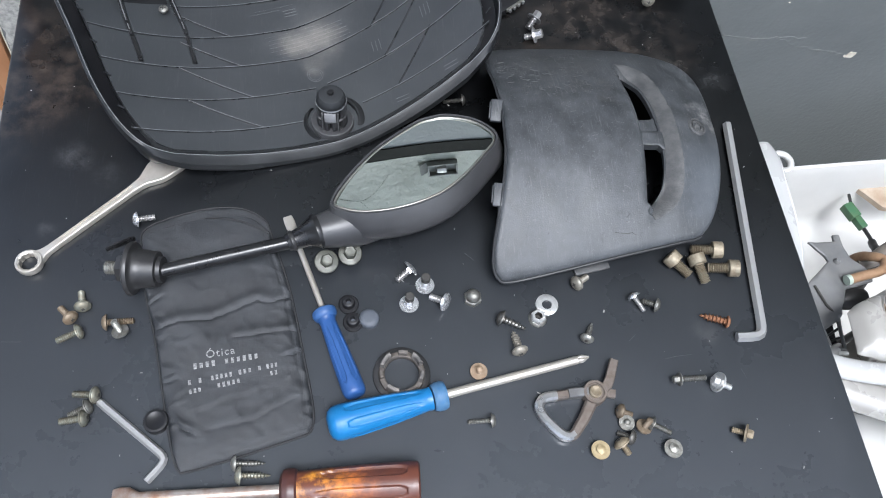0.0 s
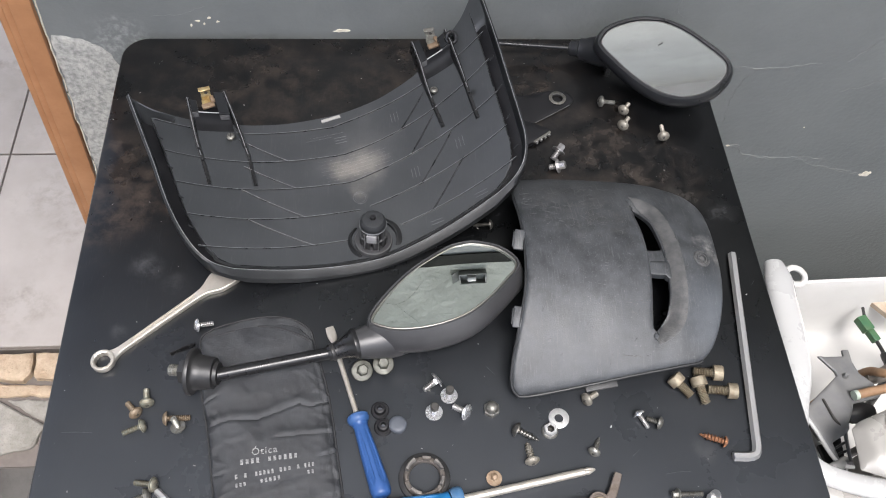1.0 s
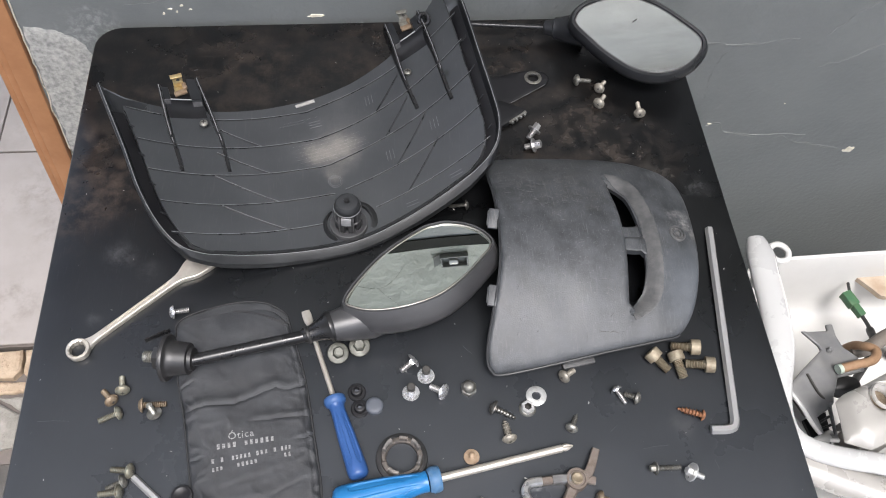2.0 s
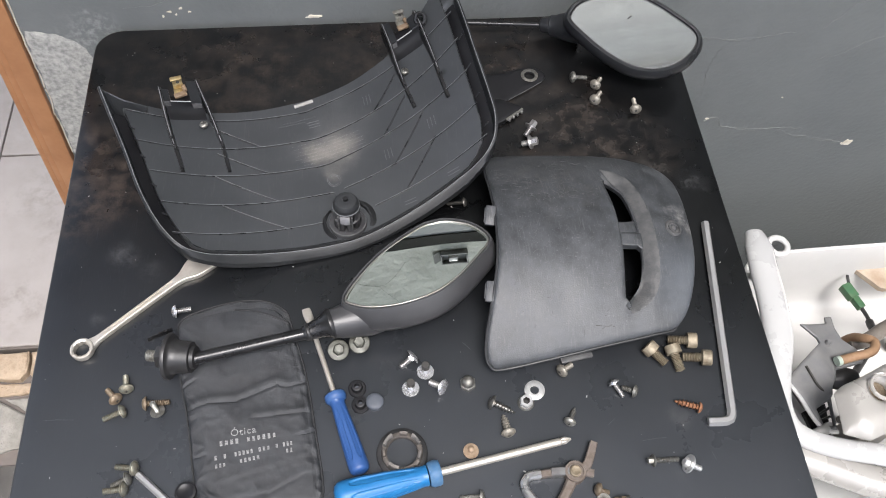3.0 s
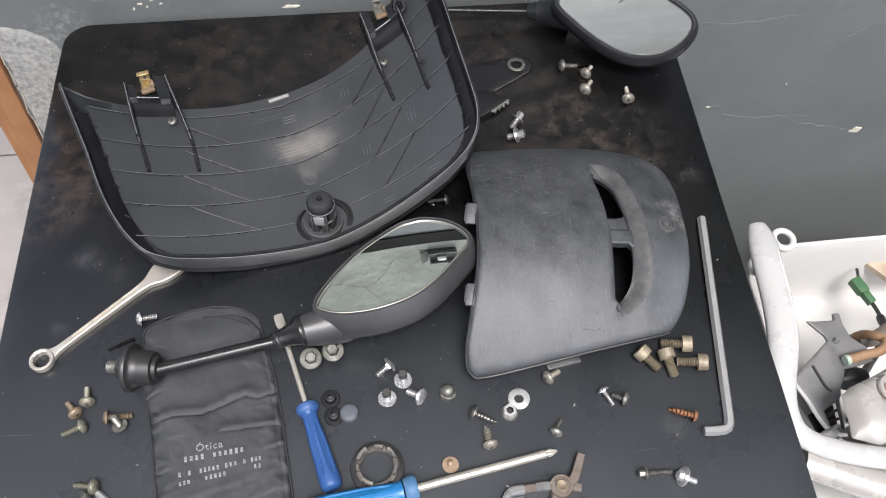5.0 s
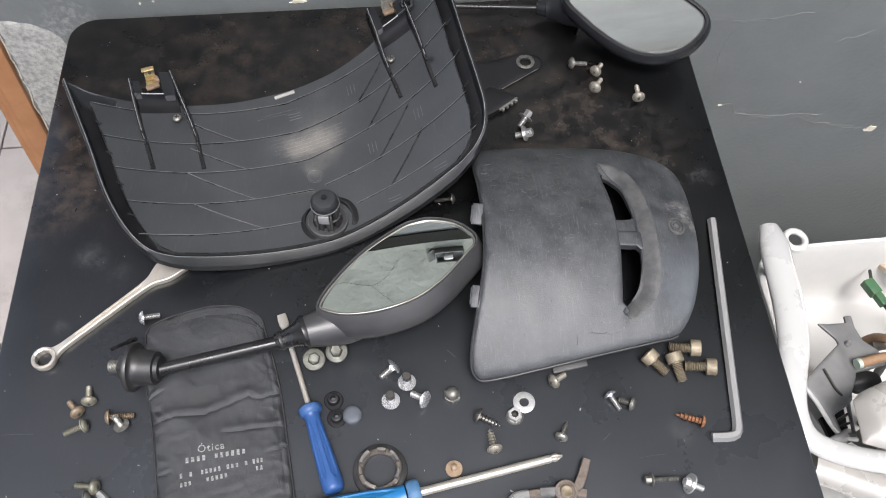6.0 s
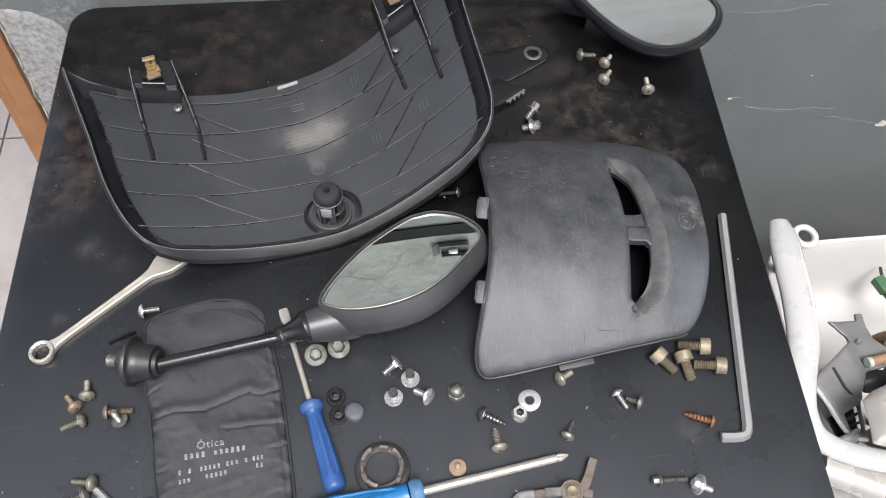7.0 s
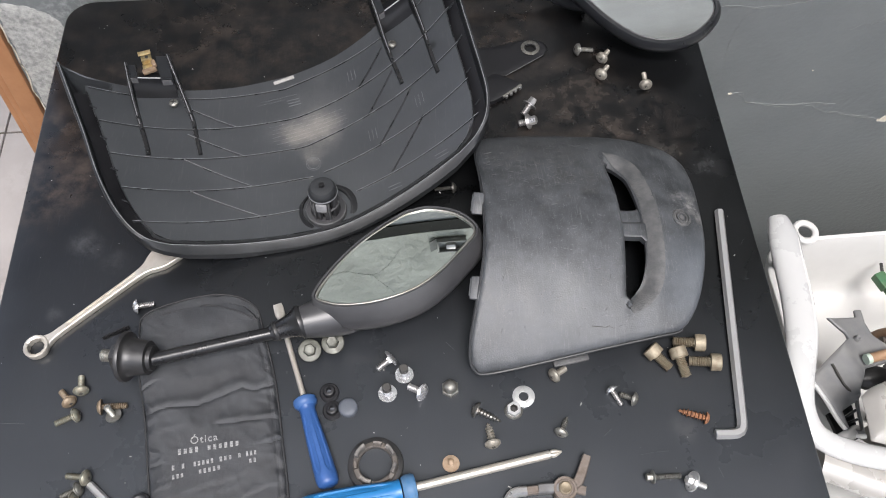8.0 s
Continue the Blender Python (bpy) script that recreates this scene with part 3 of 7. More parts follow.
sb = thing("socket_box", pose(0.047, WALL - 0.001, 1.12), "small open grey electrical box on the pale plaster wall", "socket box")
for x0, x1, z0, z1 in ((0.020, 0.074, 1.105, 1.108), (0.020, 0.074, 1.135, 1.138), (0.020, 0.023, 1.108, 1.135), (0.071, 0.074, 1.108, 1.135)):
    part("side", box(x0, WALL - 0.016, z0, x1, WALL - 0.001, z1, 0.001), "box_grey", sb)
part("back", box(0.023, WALL - 0.004, 1.108, 0.071, WALL - 0.001, 1.135), "box_grey", sb, "dark open back")
part("terminal", box(0.036, WALL - 0.014, 1.118, 0.054, WALL - 0.004, 1.132, 0.002), "milky_plastic", sb, "pale terminal block")

bm = box(0.0, -0.001, 0.0, 0.016, 0.0006, 0.030)
bm.transform(Matrix.Translation((0.0195, WALL - 0.002, 1.106)) @ Matrix.Rotation(radians(-142), 4, "Z"))
part("flap", bm, "box_grey", sb, "folded-out flap")
# leaning wooden door post with a rebate
post = thing("door_post", pose(-0.46, WALL + 0.03, 0), "orange-brown varnished wooden door post in the doorway", "door post", kind="structure")
lean = Matrix.Identity(4)
lean[0][2] = POST_LEAN
lean[0][3] = -0.380 - POST_LEAN * 0.794


def leaning(bm):
    bm.transform(lean)
    return bm


part("post_face", leaning(box(-0.0235, WALL - 0.006, 0.0, -0.001, WALL + 0.15, 2.1, 0.002)), "door_wood", post)
part("stop_face", leaning(box(-0.0330, WALL - 0.001, 0.0, -0.0245, WALL + 0.15, 2.1, 0.0015)), "door_wood", post)
part("rebate_strip", leaning(box(-0.0412, WALL + 0.002, 0.0, -0.0338, WALL + 0.15, 2.1, 0.0015)), "door_wood", post)

# floors
slab("ground", -60, -60, -0.25, 60, 60, -0.06, "pale_concrete", "pale concrete yard ground")
slab("floor", -1.9, -3.0, -0.06, 1.86, 0.40, -0.012, "dark_floor", "worn dark concrete shed floor")
thr = slab("threshold", -1.74, 0.40, -0.06, -0.32, 0.605, -0.006, "tile_grout", "broken concrete and mortar threshold of the doorway")
PLACE[thr.name] = Matrix.Identity(4)
slab("floor_under_wall", -0.32, 0.40, -0.06, 1.86, WALL, -0.012, "dark_floor", "worn dark concrete shed floor")
# broken pieces of the threshold
PIECES = [[(-0.74, 0.598), (-0.655, 0.600), (-0.650, 0.560), (-0.665, 0.548), (-0.705, 0.552), (-0.742, 0.566)],
          [(-0.652, 0.600), (-0.57, 0.600), (-0.565, 0.560), (-0.60, 0.548), (-0.646, 0.553)],
          [(-0.80, 0.560), (-0.70, 0.545), (-0.60, 0.540), (-0.55, 0.548), (-0.55, 0.520), (-0.69, 0.522), (-0.80, 0.535)],
          [(-0.80, 0.528), (-0.700, 0.515), (-0.612, 0.468), (-0.625, 0.43), (-0.70, 0.415), (-0.80, 0.42)],
          [(-0.685, 0.516), (-0.55, 0.514), (-0.54, 0.44), (-0.595, 0.462)]]
for i, loop in enumerate(PIECES):
    z0 = (0.012, 0.010, 0.002, 0.004, 0.0)[i]
    ragged = [(p[0] + 0.003 * noise.noise((p[0] * 70, p[1] * 70, i)), p[1] + 0.003 * noise.noise((p[0] * 70, p[1] * 70, i + 5))) for p in resample(loop, 0.007)]
    bm = sheet(ragged, lambda x, y, d, z0=z0: z0 - 0.004 * np.exp(-d / 0.0018) + 0.004 * np.array([noise.noise((a * 30, b * 30, i)) for a, b in zip(x, y)]), flat(-0.010), step=0.008, rings=(0.003,))
    part("broken_piece", bm, "broken_mortar" if i < 3 else "concrete", thr, "cracked tan mortar" if i < 3 else "")
# grey-white floor tiles of the patio
grout = slab("floor_patio", -3.0, 0.612, -0.06, 1.0, 3.2, -0.004, "tile_grout", "pale grey ceramic tiles with dark dirty joints")
PLACE[grout.name] = Matrix.Identity(4)
tile_me = None
for ix in range(-2, 6):
    for iy in range(5):
        x0, y0 = -0.795 + 0.45 * (ix - 2), 1.053 + 0.45 * (iy - 1)
        lo, hi = max(y0 + 0.002, 0.616), y0 + 0.448
        if tile_me is None or iy == 0:
            tile = part("tile", box(x0 + 0.002, lo, -0.0035, x0 + 0.448, hi, 0.001, 0.0015), "floor_tile", grout, smooth=False)
            if iy == 1:
                tile_me, ox, oy = tile.data, x0, y0
        else:
            tile = new("tile", tile_me)
            tile.parent = grout
            tile.location = (x0 - ox, y0 - oy, 0)

# ---- the table ----
table = thing("table", pose(0, 0.29, 0), "black laminate-topped square table with dust and scratches", "table")
loop = round_rect(-0.30, -0.03, 0.30, 0.60, 0.026)
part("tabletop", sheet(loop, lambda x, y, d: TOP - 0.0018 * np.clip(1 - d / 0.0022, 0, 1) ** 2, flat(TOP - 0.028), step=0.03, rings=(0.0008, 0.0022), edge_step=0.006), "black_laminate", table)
for x in (-0.25, 0.25):
    for y in (0.03, 0.54):
        part("leg", box(x - 0.018, y - 0.018, -0.012, x + 0.018, y + 0.018, TOP - 0.03, 0.003), "steel_leg", table)
for y in (0.012, 0.545):
    part("apron", box(-0.25, y, 0.67, 0.25, y + 0.016, TOP - 0.0285), "steel_leg", table)

# ---- large curved inner panel, hollow side up ----
PU, PV = Vector((0.963, 0.268)), Vector((-0.268, 0.963))
PO = Vector((-0.0515, 0.350))


def plan(u, v):
    return PO.x + u * PU.x + v * PV.x, PO.y + u * PU.y + v * PV.y


def uv_of(x, y):
    dx, dy = x - PO.x, y - PO.y
    return dx * PU.x + dy * PU.y, dx * PV.x + dy * PV.y


def trough(x, y):
    """Height of the panel's inner face."""
    u, v = uv_of(x, y)
    lift = 0.049 + np.where(u > 0, 0.13 * np.clip(v, 0, 1) + 0.004, 0.04 * np.clip(v, 0, 1))
    return TOP + 0.0042 + lift * (np.abs(u) / 0.157) ** 2.35


def half(v):
    return 0.150 + 0.10 * v


near = [(u, -0.029 + (0.109 if u < 0 else 0.207) * (math.hypot(u, 0.02) - 0.02)) for u in np.linspace(-0.125, 0.125, 15)]
rim_uv = [(-0.1695, 0.154), (-0.166, 0.125), (-0.161, 0.085), (-0.157, 0.045), (-0.1515, 0.018), (-0.1445, -0.001), (-0.136, -0.0128)] + near
rim_uv += [(0.135, -0.003), (0.1445, 0.006), (0.1510, 0.022), (0.154, 0.045), (0.157, 0.085), (0.160, 0.125), (0.162, 0.165), (0.163, 0.192)]
rim_line = [(p.x, p.y) for p in smooth_line([Vector((u, v, 0)) for u, v in rim_uv], 5)]
far = [(0.145, 0.176), (0.12, 0.164), (0.09, 0.1535), (0.05, 0.1465), (0.01, 0.1425), (-0.04, 0.1425), (-0.09, 0.1445), (-0.13, 0.1455), (-0.155, 0.148)]
out_uv = rim_line + far
outline = [plan(u, v) for u, v in out_uv]
panel = thing("curved_panel", pose(PO.x, PO.y, TOP), "black plastic motorcycle fairing panel lying with its ribbed hollow side up", "fairing panel")


def groove(x, y, d):
    """Depth of the channel just inside the rim: wide and deep along both sides, narrow on the near side."""
    u, v = uv_of(x, y)
    side = np.clip((np.abs(u) - 0.118) / 0.022, 0, 1)
    c, w = 0.0031 + 0.0027 * side, 0.0014 + 0.0035 * side
    return (0.0080 + 0.0190 * side) * np.clip(1 - np.abs(d - c) / w, 0, 1) ** 0.22 * np.clip((0.156 - v) / 0.010, 0, 1) * np.where(v > 0.10, np.clip((np.abs(u) - 0.138) / 0.008, 0, 1), 1.0)


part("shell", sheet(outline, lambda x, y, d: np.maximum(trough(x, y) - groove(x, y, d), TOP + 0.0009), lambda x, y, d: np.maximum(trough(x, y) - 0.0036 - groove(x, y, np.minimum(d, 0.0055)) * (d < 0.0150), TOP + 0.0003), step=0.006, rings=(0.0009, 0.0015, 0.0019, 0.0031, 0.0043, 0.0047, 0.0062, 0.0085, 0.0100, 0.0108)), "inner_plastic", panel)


def on_panel(u, v, h=0.0):
    x, y = plan(u, v)
    return Vector((x, y, float(trough(np.array(x), np.array(y))) + h))


def strip(uvs, h, w, base=-0.001, top_taper=0.7):
    """A thin rib standing on the panel along uvs."""
    bm = bmesh.new()
    pts = [on_panel(u, v) for u, v in uvs]
    rings = []
    for i, p in enumerate(pts):
        d = (pts[min(i + 1, len(pts) - 1)] - pts[max(i - 1, 0)]).normalized()
        s = d.cross(Vector((0, 0, 1))).normalized() * w / 2
        hh = h(i / (len(pts) - 1)) if callable(h) else h
        z0, z1 = Vector((0, 0, base)), Vector((0, 0, hh))
        rings.append([bm.verts.new(q) for q in (p - s + z0, p + s + z0, p + s * top_taper + z1, p - s * top_taper + z1)])
    for a, b in zip(rings, rings[1:]):
        for j in range(4):
            bm.faces.new((a[j], a[(j + 1) % 4], b[(j + 1) % 4], b[j]))
    bm.faces.new(rings[0])
    bm.faces.new(rings[-1])
    return bm


# raised outer rim on three sides: a skirt that stands above and hangs below the shell


def rim_up(i, u, v):
    """Height of the rim's crest over the shell: tapering at both ends, low along the near side."""
    t = i / (len(rim_line) - 1)
    low = min(1, max(0, (0.138 - abs(u)) / 0.02)) * (v < 0.03)
    return 0.0065 * (min(1, 6 * t, 6 * (1 - t)) * 0.5 + 0.5) * (1 - 0.62 * low)


bm = bmesh.new()
rings, shade_run, ledge_run = [], [], []
for i, (u, v) in enumerate(rim_line):
    p = on_panel(u, v)
    a, b = rim_line[max(i - 1, 0)], rim_line[min(i + 1, len(rim_line) - 1)]
    dx, dy = (b[0] - a[0]) * PU.x + (b[1] - a[1]) * PV.x, (b[0] - a[0]) * PU.y + (b[1] - a[1]) * PV.y
    k = math.hypot(dx, dy)
    o = Vector((dy / k, -dx / k, 0))
    low = max(TOP + 0.0004, p.z - 0.0105)
    side = min(1, max(0, (abs(u) - 0.118) / 0.022))
    if 3 < i < len(rim_line) - 4:
        pair = []
        for q in (0.0012, 0.0042 + 0.0058 * side):
            x, y = p.x - q * o.x, p.y - q * o.y
            pair.append(Vector((x, y, max(TOP + 0.0012, float(trough(np.array(x), np.array(y))) - 0.0020 - 0.0045 * side))))
        shade_run.append(pair)
        q = 0.0050 + 0.0062 * side
        x, y = p.x - q * o.x, p.y - q * o.y
        ledge_run.append(Vector((x, y, float(trough(np.array(x), np.array(y))) + 0.0002)))
    up = rim_up(i, u, v)
    wide = 0.55 + 1.35 * min(1, max(0, (0.140 - abs(u)) / 0.03)) * (v < 0.02)
    rings.append([bm.verts.new(q) for q in (Vector((*(p - 0.0012 * o).xy, p.z - 0.003)), Vector((*(p - 0.0008 * o).xy, p.z + up - 0.0006)), Vector((*(p + 0.0004 * o).xy, p.z + up)),
                                            Vector((*(p + 0.0019 * o).xy, p.z + up - 0.0008)), Vector((*(p + 0.0042 * wide * o).xy, p.z + up * 0.3)), Vector((*(p + 0.0044 * wide * o).xy, (p.z + low) / 2)), Vector((*(p + (0.0044 * wide - 0.003) * o).xy, low)), Vector((*(p - 0.001 * o).xy, low)))])
for a, b in zip(rings, rings[1:]):
    for j in range(8):
        bm.faces.new((a[j], a[(j + 1) % 8], b[(j + 1) % 8], b[j]))
bm.faces.new(rings[0])
bm.faces.new(rings[-1])
rim = part("rim", bm, "rim_plastic", panel, "raised scuffed black rim")
crest = [on_panel(u, v) + Vector((0, 0, rim_up(i, u, v) - 0.0001)) for i, (u, v) in enumerate(rim_line)]
# pale tube painted as the highlight along the rim's top
part("crest", tube(crest, 0.00035, 6), "rib_plastic", rim, "pale crest with its highlight painted in")
# black strip standing in for the shade in the rim's channel, and the edge line beside it
bm = bmesh.new()
for (a, b), (c, d) in zip(shade_run, shade_run[1:]):
    top_face = [bm.verts.new(q) for q in (a, c, d, b)]
    under = [bm.verts.new(q - Vector((0, 0, 0.0006))) for q in (a, c, d, b)]
    bm.faces.new(top_face)
    bm.faces.new(under[::-1])
    for j in range(4):
        bm.faces.new((top_face[j], under[j], under[(j + 1) % 4], top_face[(j + 1) % 4]))
part("channel_floor", bm, "flat_black", panel, "black strip painted as the channel's shade")
part("ledge", tube(ledge_run, 0.0005, 6), "rib_black", panel)
for sgn in (-1, 1):
    for v in (0.022, 0.052, 0.083, 0.114):
        e = half(v)
        part("pin", tube([on_panel(sgn * (e - 0.0105), v, 0.0006), on_panel(sgn * (e - 0.0068), v + 0.0012, 0.0018)], 0.0007, 6), "rim_plastic", panel)
# cross ribs: lowest beside the middle, rising towards both sides
ROWS = [(-0.0035, 0.0085, 0.70, 0.0188, 0.95), (0.0268, 0.0100, 0.75, 0.0212, 0.95), (0.0588, 0.0108, 0.65, 0.0238, 0.85), (0.0925, 0.0095, 0.80, 0.0235, 1.10), (0.1275, 0.0085, 0.70, 0.0165, 0.75)]


def row_v(k, u):
    v0, left, lp, right, rp = ROWS[k]
    return v0 + (left * (-u / 0.15) ** lp if u < 0 else right * (u / 0.15) ** rp)


# black body takes the rib's shaded side; worn adds a pale painted highlight
def rib(uvs, h=0.0013, w=0.0010, worn=True):
    r = part("rib", strip(uvs, h, w, top_taper=0.6), "rib_black", panel)
    if worn:
        part("crest", strip(uvs, h + 0.0002, w * 0.62, top_taper=0.6), "rib_plastic", r, "pale crest with its highlight painted in")


for k in range(5):
    w = half(ROWS[k][0]) - 0.0085
    if k == 0:
        spans = ((-w, -0.0175), (0.0305, w))
    elif k == 1:
        spans = ((-w, 0.000), (0.0100, w))
    elif k == 4:
        spans = ((-w, -0.1260), (-0.0885, 0.0960), (0.1290, w))
    else:
        spans = ((-w, w),)
    for u0, u1 in spans:
        rib([(u, row_v(k, u)) for u in np.linspace(u0, u1, 10 if u1 - u0 < 0.05 else 34)])
for k, ul, dl, ur, dr in ((3, 0.0875, 0.0260, 0.092, 0.0230), (2, 0.090, 0.0265, 0.093, 0.0265), (1, 0.097, 0.0320, 0.102, 0.0325), (0, 0.098, 0.0305, 0.103, 0.0330)):
    for sgn, u1, up_by, u0 in ((-1, ul, dl, 0.050), (1, ur, dr, 0.0615)):
        va, vb = row_v(k, sgn * u0), row_v(k, sgn * u1) + up_by
        rib([(sgn * (u0 + (u1 - u0) * t), va + (vb - va) * t) for t in np.linspace(0, 1, 9)], 0.0015, 0.0013 if sgn > 0 else 0.0010, sgn < 0)
# clip seats at both far corners: an upright wall on each side, a hollowed front face with a painted lip highlight, a
# notched top, a spring clip in the notch


def across(u0, u1, section, n=9, slant=0.0):
    """A bar running across the panel from u0 to u1 with a closed (v, height) section; slant moves its far end along v."""
    bm = bmesh.new()
    rows = []
    for i in range(n):
        q = i / (n - 1)
        rows.append([bm.verts.new(on_panel(u0 + (u1 - u0) * q, v + slant * q, h)) for v, h in section])
    k = len(section)
    for a, b in zip(rows, rows[1:]):
        for j in range(k):
            bm.faces.new((a[j], a[(j + 1) % k], b[(j + 1) % k], b[j]))
    bm.faces.new(rows[0])
    bm.faces.new(rows[-1])
    return bm


for sgn, lo, hi, n0, n1, vf, b0, b1, slant in ((-1, -0.1236, -0.0902, -0.1165, -0.0996, 0.1455, 0.1625, 0.1765, 0.0030), (1, 0.0972, 0.1262, 0.1036, 0.1180, 0.1535, 0.1825, 0.1700, -0.0020)):
    notch = 0.1490 if sgn < 0 else 0.1550
    for q, v1, foot in ((lo, b0, 0.071 if sgn < 0 else 0.083), (hi, b1, 0.071)):
        bend = 0.0016 if q in (-0.1236, 0.1262) else -0.0008
        splay = 0.0062 if q == -0.0902 else 0.0015 if q == -0.1236 else 0.0
        run = [(q + sgn * bend * math.sin(math.pi * t) ** 2 + splay * min(1.0, 1.5 * (1 - t)), foot + (v1 - foot) * t) for t in np.linspace(0, 1, 30)]
        at = lambda t, f=foot, w=v1: f + (w - f) * t
        part("clip_ear", strip(run, lambda t, at=at: 0.0016 + 0.0104 * min(1, max(0, (at(t) - 0.106) / (vf - 0.106))) ** 1.5, 0.0040, top_taper=0.7), "gloss_black", panel)
        part("ear_edge", tube([on_panel(u, v, 0.0017 + 0.0104 * min(1, max(0, (v - 0.106) / (vf - 0.106))) ** 1.5) for u, v in run[10:]], 0.00042, 6), "rib_plastic", panel, "pale top edge")
        for t in (0.30, 0.44):
            u, v = run[int(29 * t)]
            part("ear_pin", tube([on_panel(u, v, 0.001), on_panel(u, v, 0.0042)], 0.0009, 7), "rib_black", panel)
    face = [(vf - 0.0125, 0.0001), (vf - 0.0070, 0.0010), (vf - 0.0030, 0.0034), (vf - 0.0008, 0.0070), (vf, 0.0108), (vf + 0.0012, 0.0113), (vf + 0.0022, 0.0100), (vf + 0.0018, 0.0060), (vf - 0.0010, -0.0015), (vf - 0.0125, -0.0015)]
    cs = part("clip_seat", across(lo, hi, face, 13, slant), "flat_black", panel, "black hollowed clip seat")
    for u0, u1, vb, sl in ((lo, n0, b0, 0.3), (n1, hi, b1, 0.3)):
        sec = [(vf + 0.0012, 0.0112), (vb - 0.0030, 0.0108), (vb - 0.0008, 0.0100), (vb, 0.0086), (vb - 0.0012, 0.0076), (vf + 0.0012, 0.0084)]
        part("cheek", across(u0, u1, sec, 4, slant * sl), "black_housing", cs, "dark cheek plate beside the notch")
    part("notch_floor", across(n0, n1, [(vf + 0.0018, 0.0042), (vf + 0.0150, 0.0030), (vf + 0.0150, 0.0015), (vf + 0.0018, 0.0020)], 4, slant * 0.5), "flat_black", cs, "black notch")
    # the glossy lip's highlight, put in as a pale tube
    part("lip", tube([on_panel(u, vf + 0.0006 + slant * (u - lo) / (hi - lo), 0.0114) for u in np.linspace(n0, n1, 7)], 0.00055, 7), "lip_highlight", cs, "pale tube painted as the highlight on the notch lip")
    for u0, u1 in ((lo + 0.001, n0 - 0.0006), (n1 + 0.0006, hi - 0.001)):
        part("polished_corner", across(u0, u1, [(vf - 0.0016, 0.0066), (vf - 0.0001, 0.0111), (vf + 0.0003, 0.0112), (vf, 0.0080)], 4, slant * 0.3), "polished_black", cs, "polished corner of the seat")
    uc = (lo + hi) / 2 + (0 if sgn < 0 else 0.002)
    c = on_panel(uc, notch + 0.0155, 0.006)
    frame_m = Matrix.Translation(c) @ Matrix.Rotation(math.atan2(PU.y, PU.x), 4, "Z")
    mt = "brass" if sgn < 0 else "dull_zinc"
    # a bent strip: foot, step, cheek plate with a hole, and a small turned tab
    bm = join(box(-0.0052, -0.006, 0.0008, 0.0052, 0.004, 0.0017, 0.0003), box(-0.0046, 0.0036, 0.0008, 0.0046, 0.0046, 0.0062, 0.0003), box(-0.0044, 0.0040, 0.0056, 0.0044, 0.0095, 0.0065, 0.0003))
    bm.transform(frame_m)
    cl = part("spring_clip", bm, mt, panel, "bent metal spring clip")
    bm = box(-0.0058, 0.0090, 0.0064, 0.0050, 0.0132, 0.0074, 0.0004)
    bm.transform(frame_m @ Matrix.Rotation(0.22, 4, "X"))
    part("tab", bm, mt, cl, "shiny turned-up tab")
    bm = join(box(-0.0066, -0.0075, 0.0004, 0.0050, -0.0020, 0.0030, 0.0007), box(0.0030, -0.003, 0.001, 0.0066, 0.004, 0.0045, 0.0006))
    bm.transform(frame_m @ Matrix.Rotation(0.15, 4, "Z"))
    part("rust_patch", bm, "rust_tan", cl, "rusty foot of the clip")
    # dark disc painted as the shaded hole
    bm = lathe([(0.0044, 0), (0.0044, 0.0016), (0.0068, 0.0016), (0.0068, 0)], 12, frame_m @ Matrix.Translation((0.0005, 0.0066, 0)) @ Matrix.Rotation(radians(-90), 4, "Y"))
    part("hole", bm, "recess_dark", cl)
    # small screw
    c = on_panel(-0.0945 if sgn < 0 else 0.1005, 0.1255 if sgn < 0 else 0.1225, 0.001)
    bm = lathe([(0, 0.002), (0.003, 0.002), (0.0032, 0.0039), (0.0046, 0.0037), (0.0056, 0.0022), (0.0058, 0)], 14, Matrix.Translation(c) @ Matrix.Rotation(radians(-90), 4, "Y"))
    sc = part("screw", bm, "dull_zinc", panel, "small round-headed screw")
    # dark bars painted as the shade in the screw's slots
    part("slot", join(box(c.x - 0.0022, c.y - 0.0004, c.z + 0.0052, c.x + 0.0022, c.y + 0.0004, c.z + 0.0059), box(c.x - 0.0004, c.y - 0.0022, c.z + 0.0052, c.x + 0.0004, c.y + 0.0022, c.z + 0.0060)), "recess_dark", sc)
# loop lug beside the right clip
c = on_panel(0.1285, 0.158, 0.0098)
part("lug", tube([c + Vector((0.0046 * math.cos(a), 0.0028 * math.sin(a), 0.0046 * math.sin(a))) for a in (2 * math.pi * i / 16 for i in range(16))], 0.0022, 8, True), "gloss_black", panel)
# pale label strip on the far edge
c = on_panel(0.0015, 0.1385, 0.0012)
bm = box(-0.0095, -0.0017, -0.0012, 0.0095, 0.0015, 0.0003, 0.0003)
bm.transform(Matrix.Translation(c) @ Matrix.Rotation(math.atan2(PU.y, PU.x) + 0.1, 4, "Z"))
part("worn_spot", bm, "speck", panel, "pale worn spot on the edge")
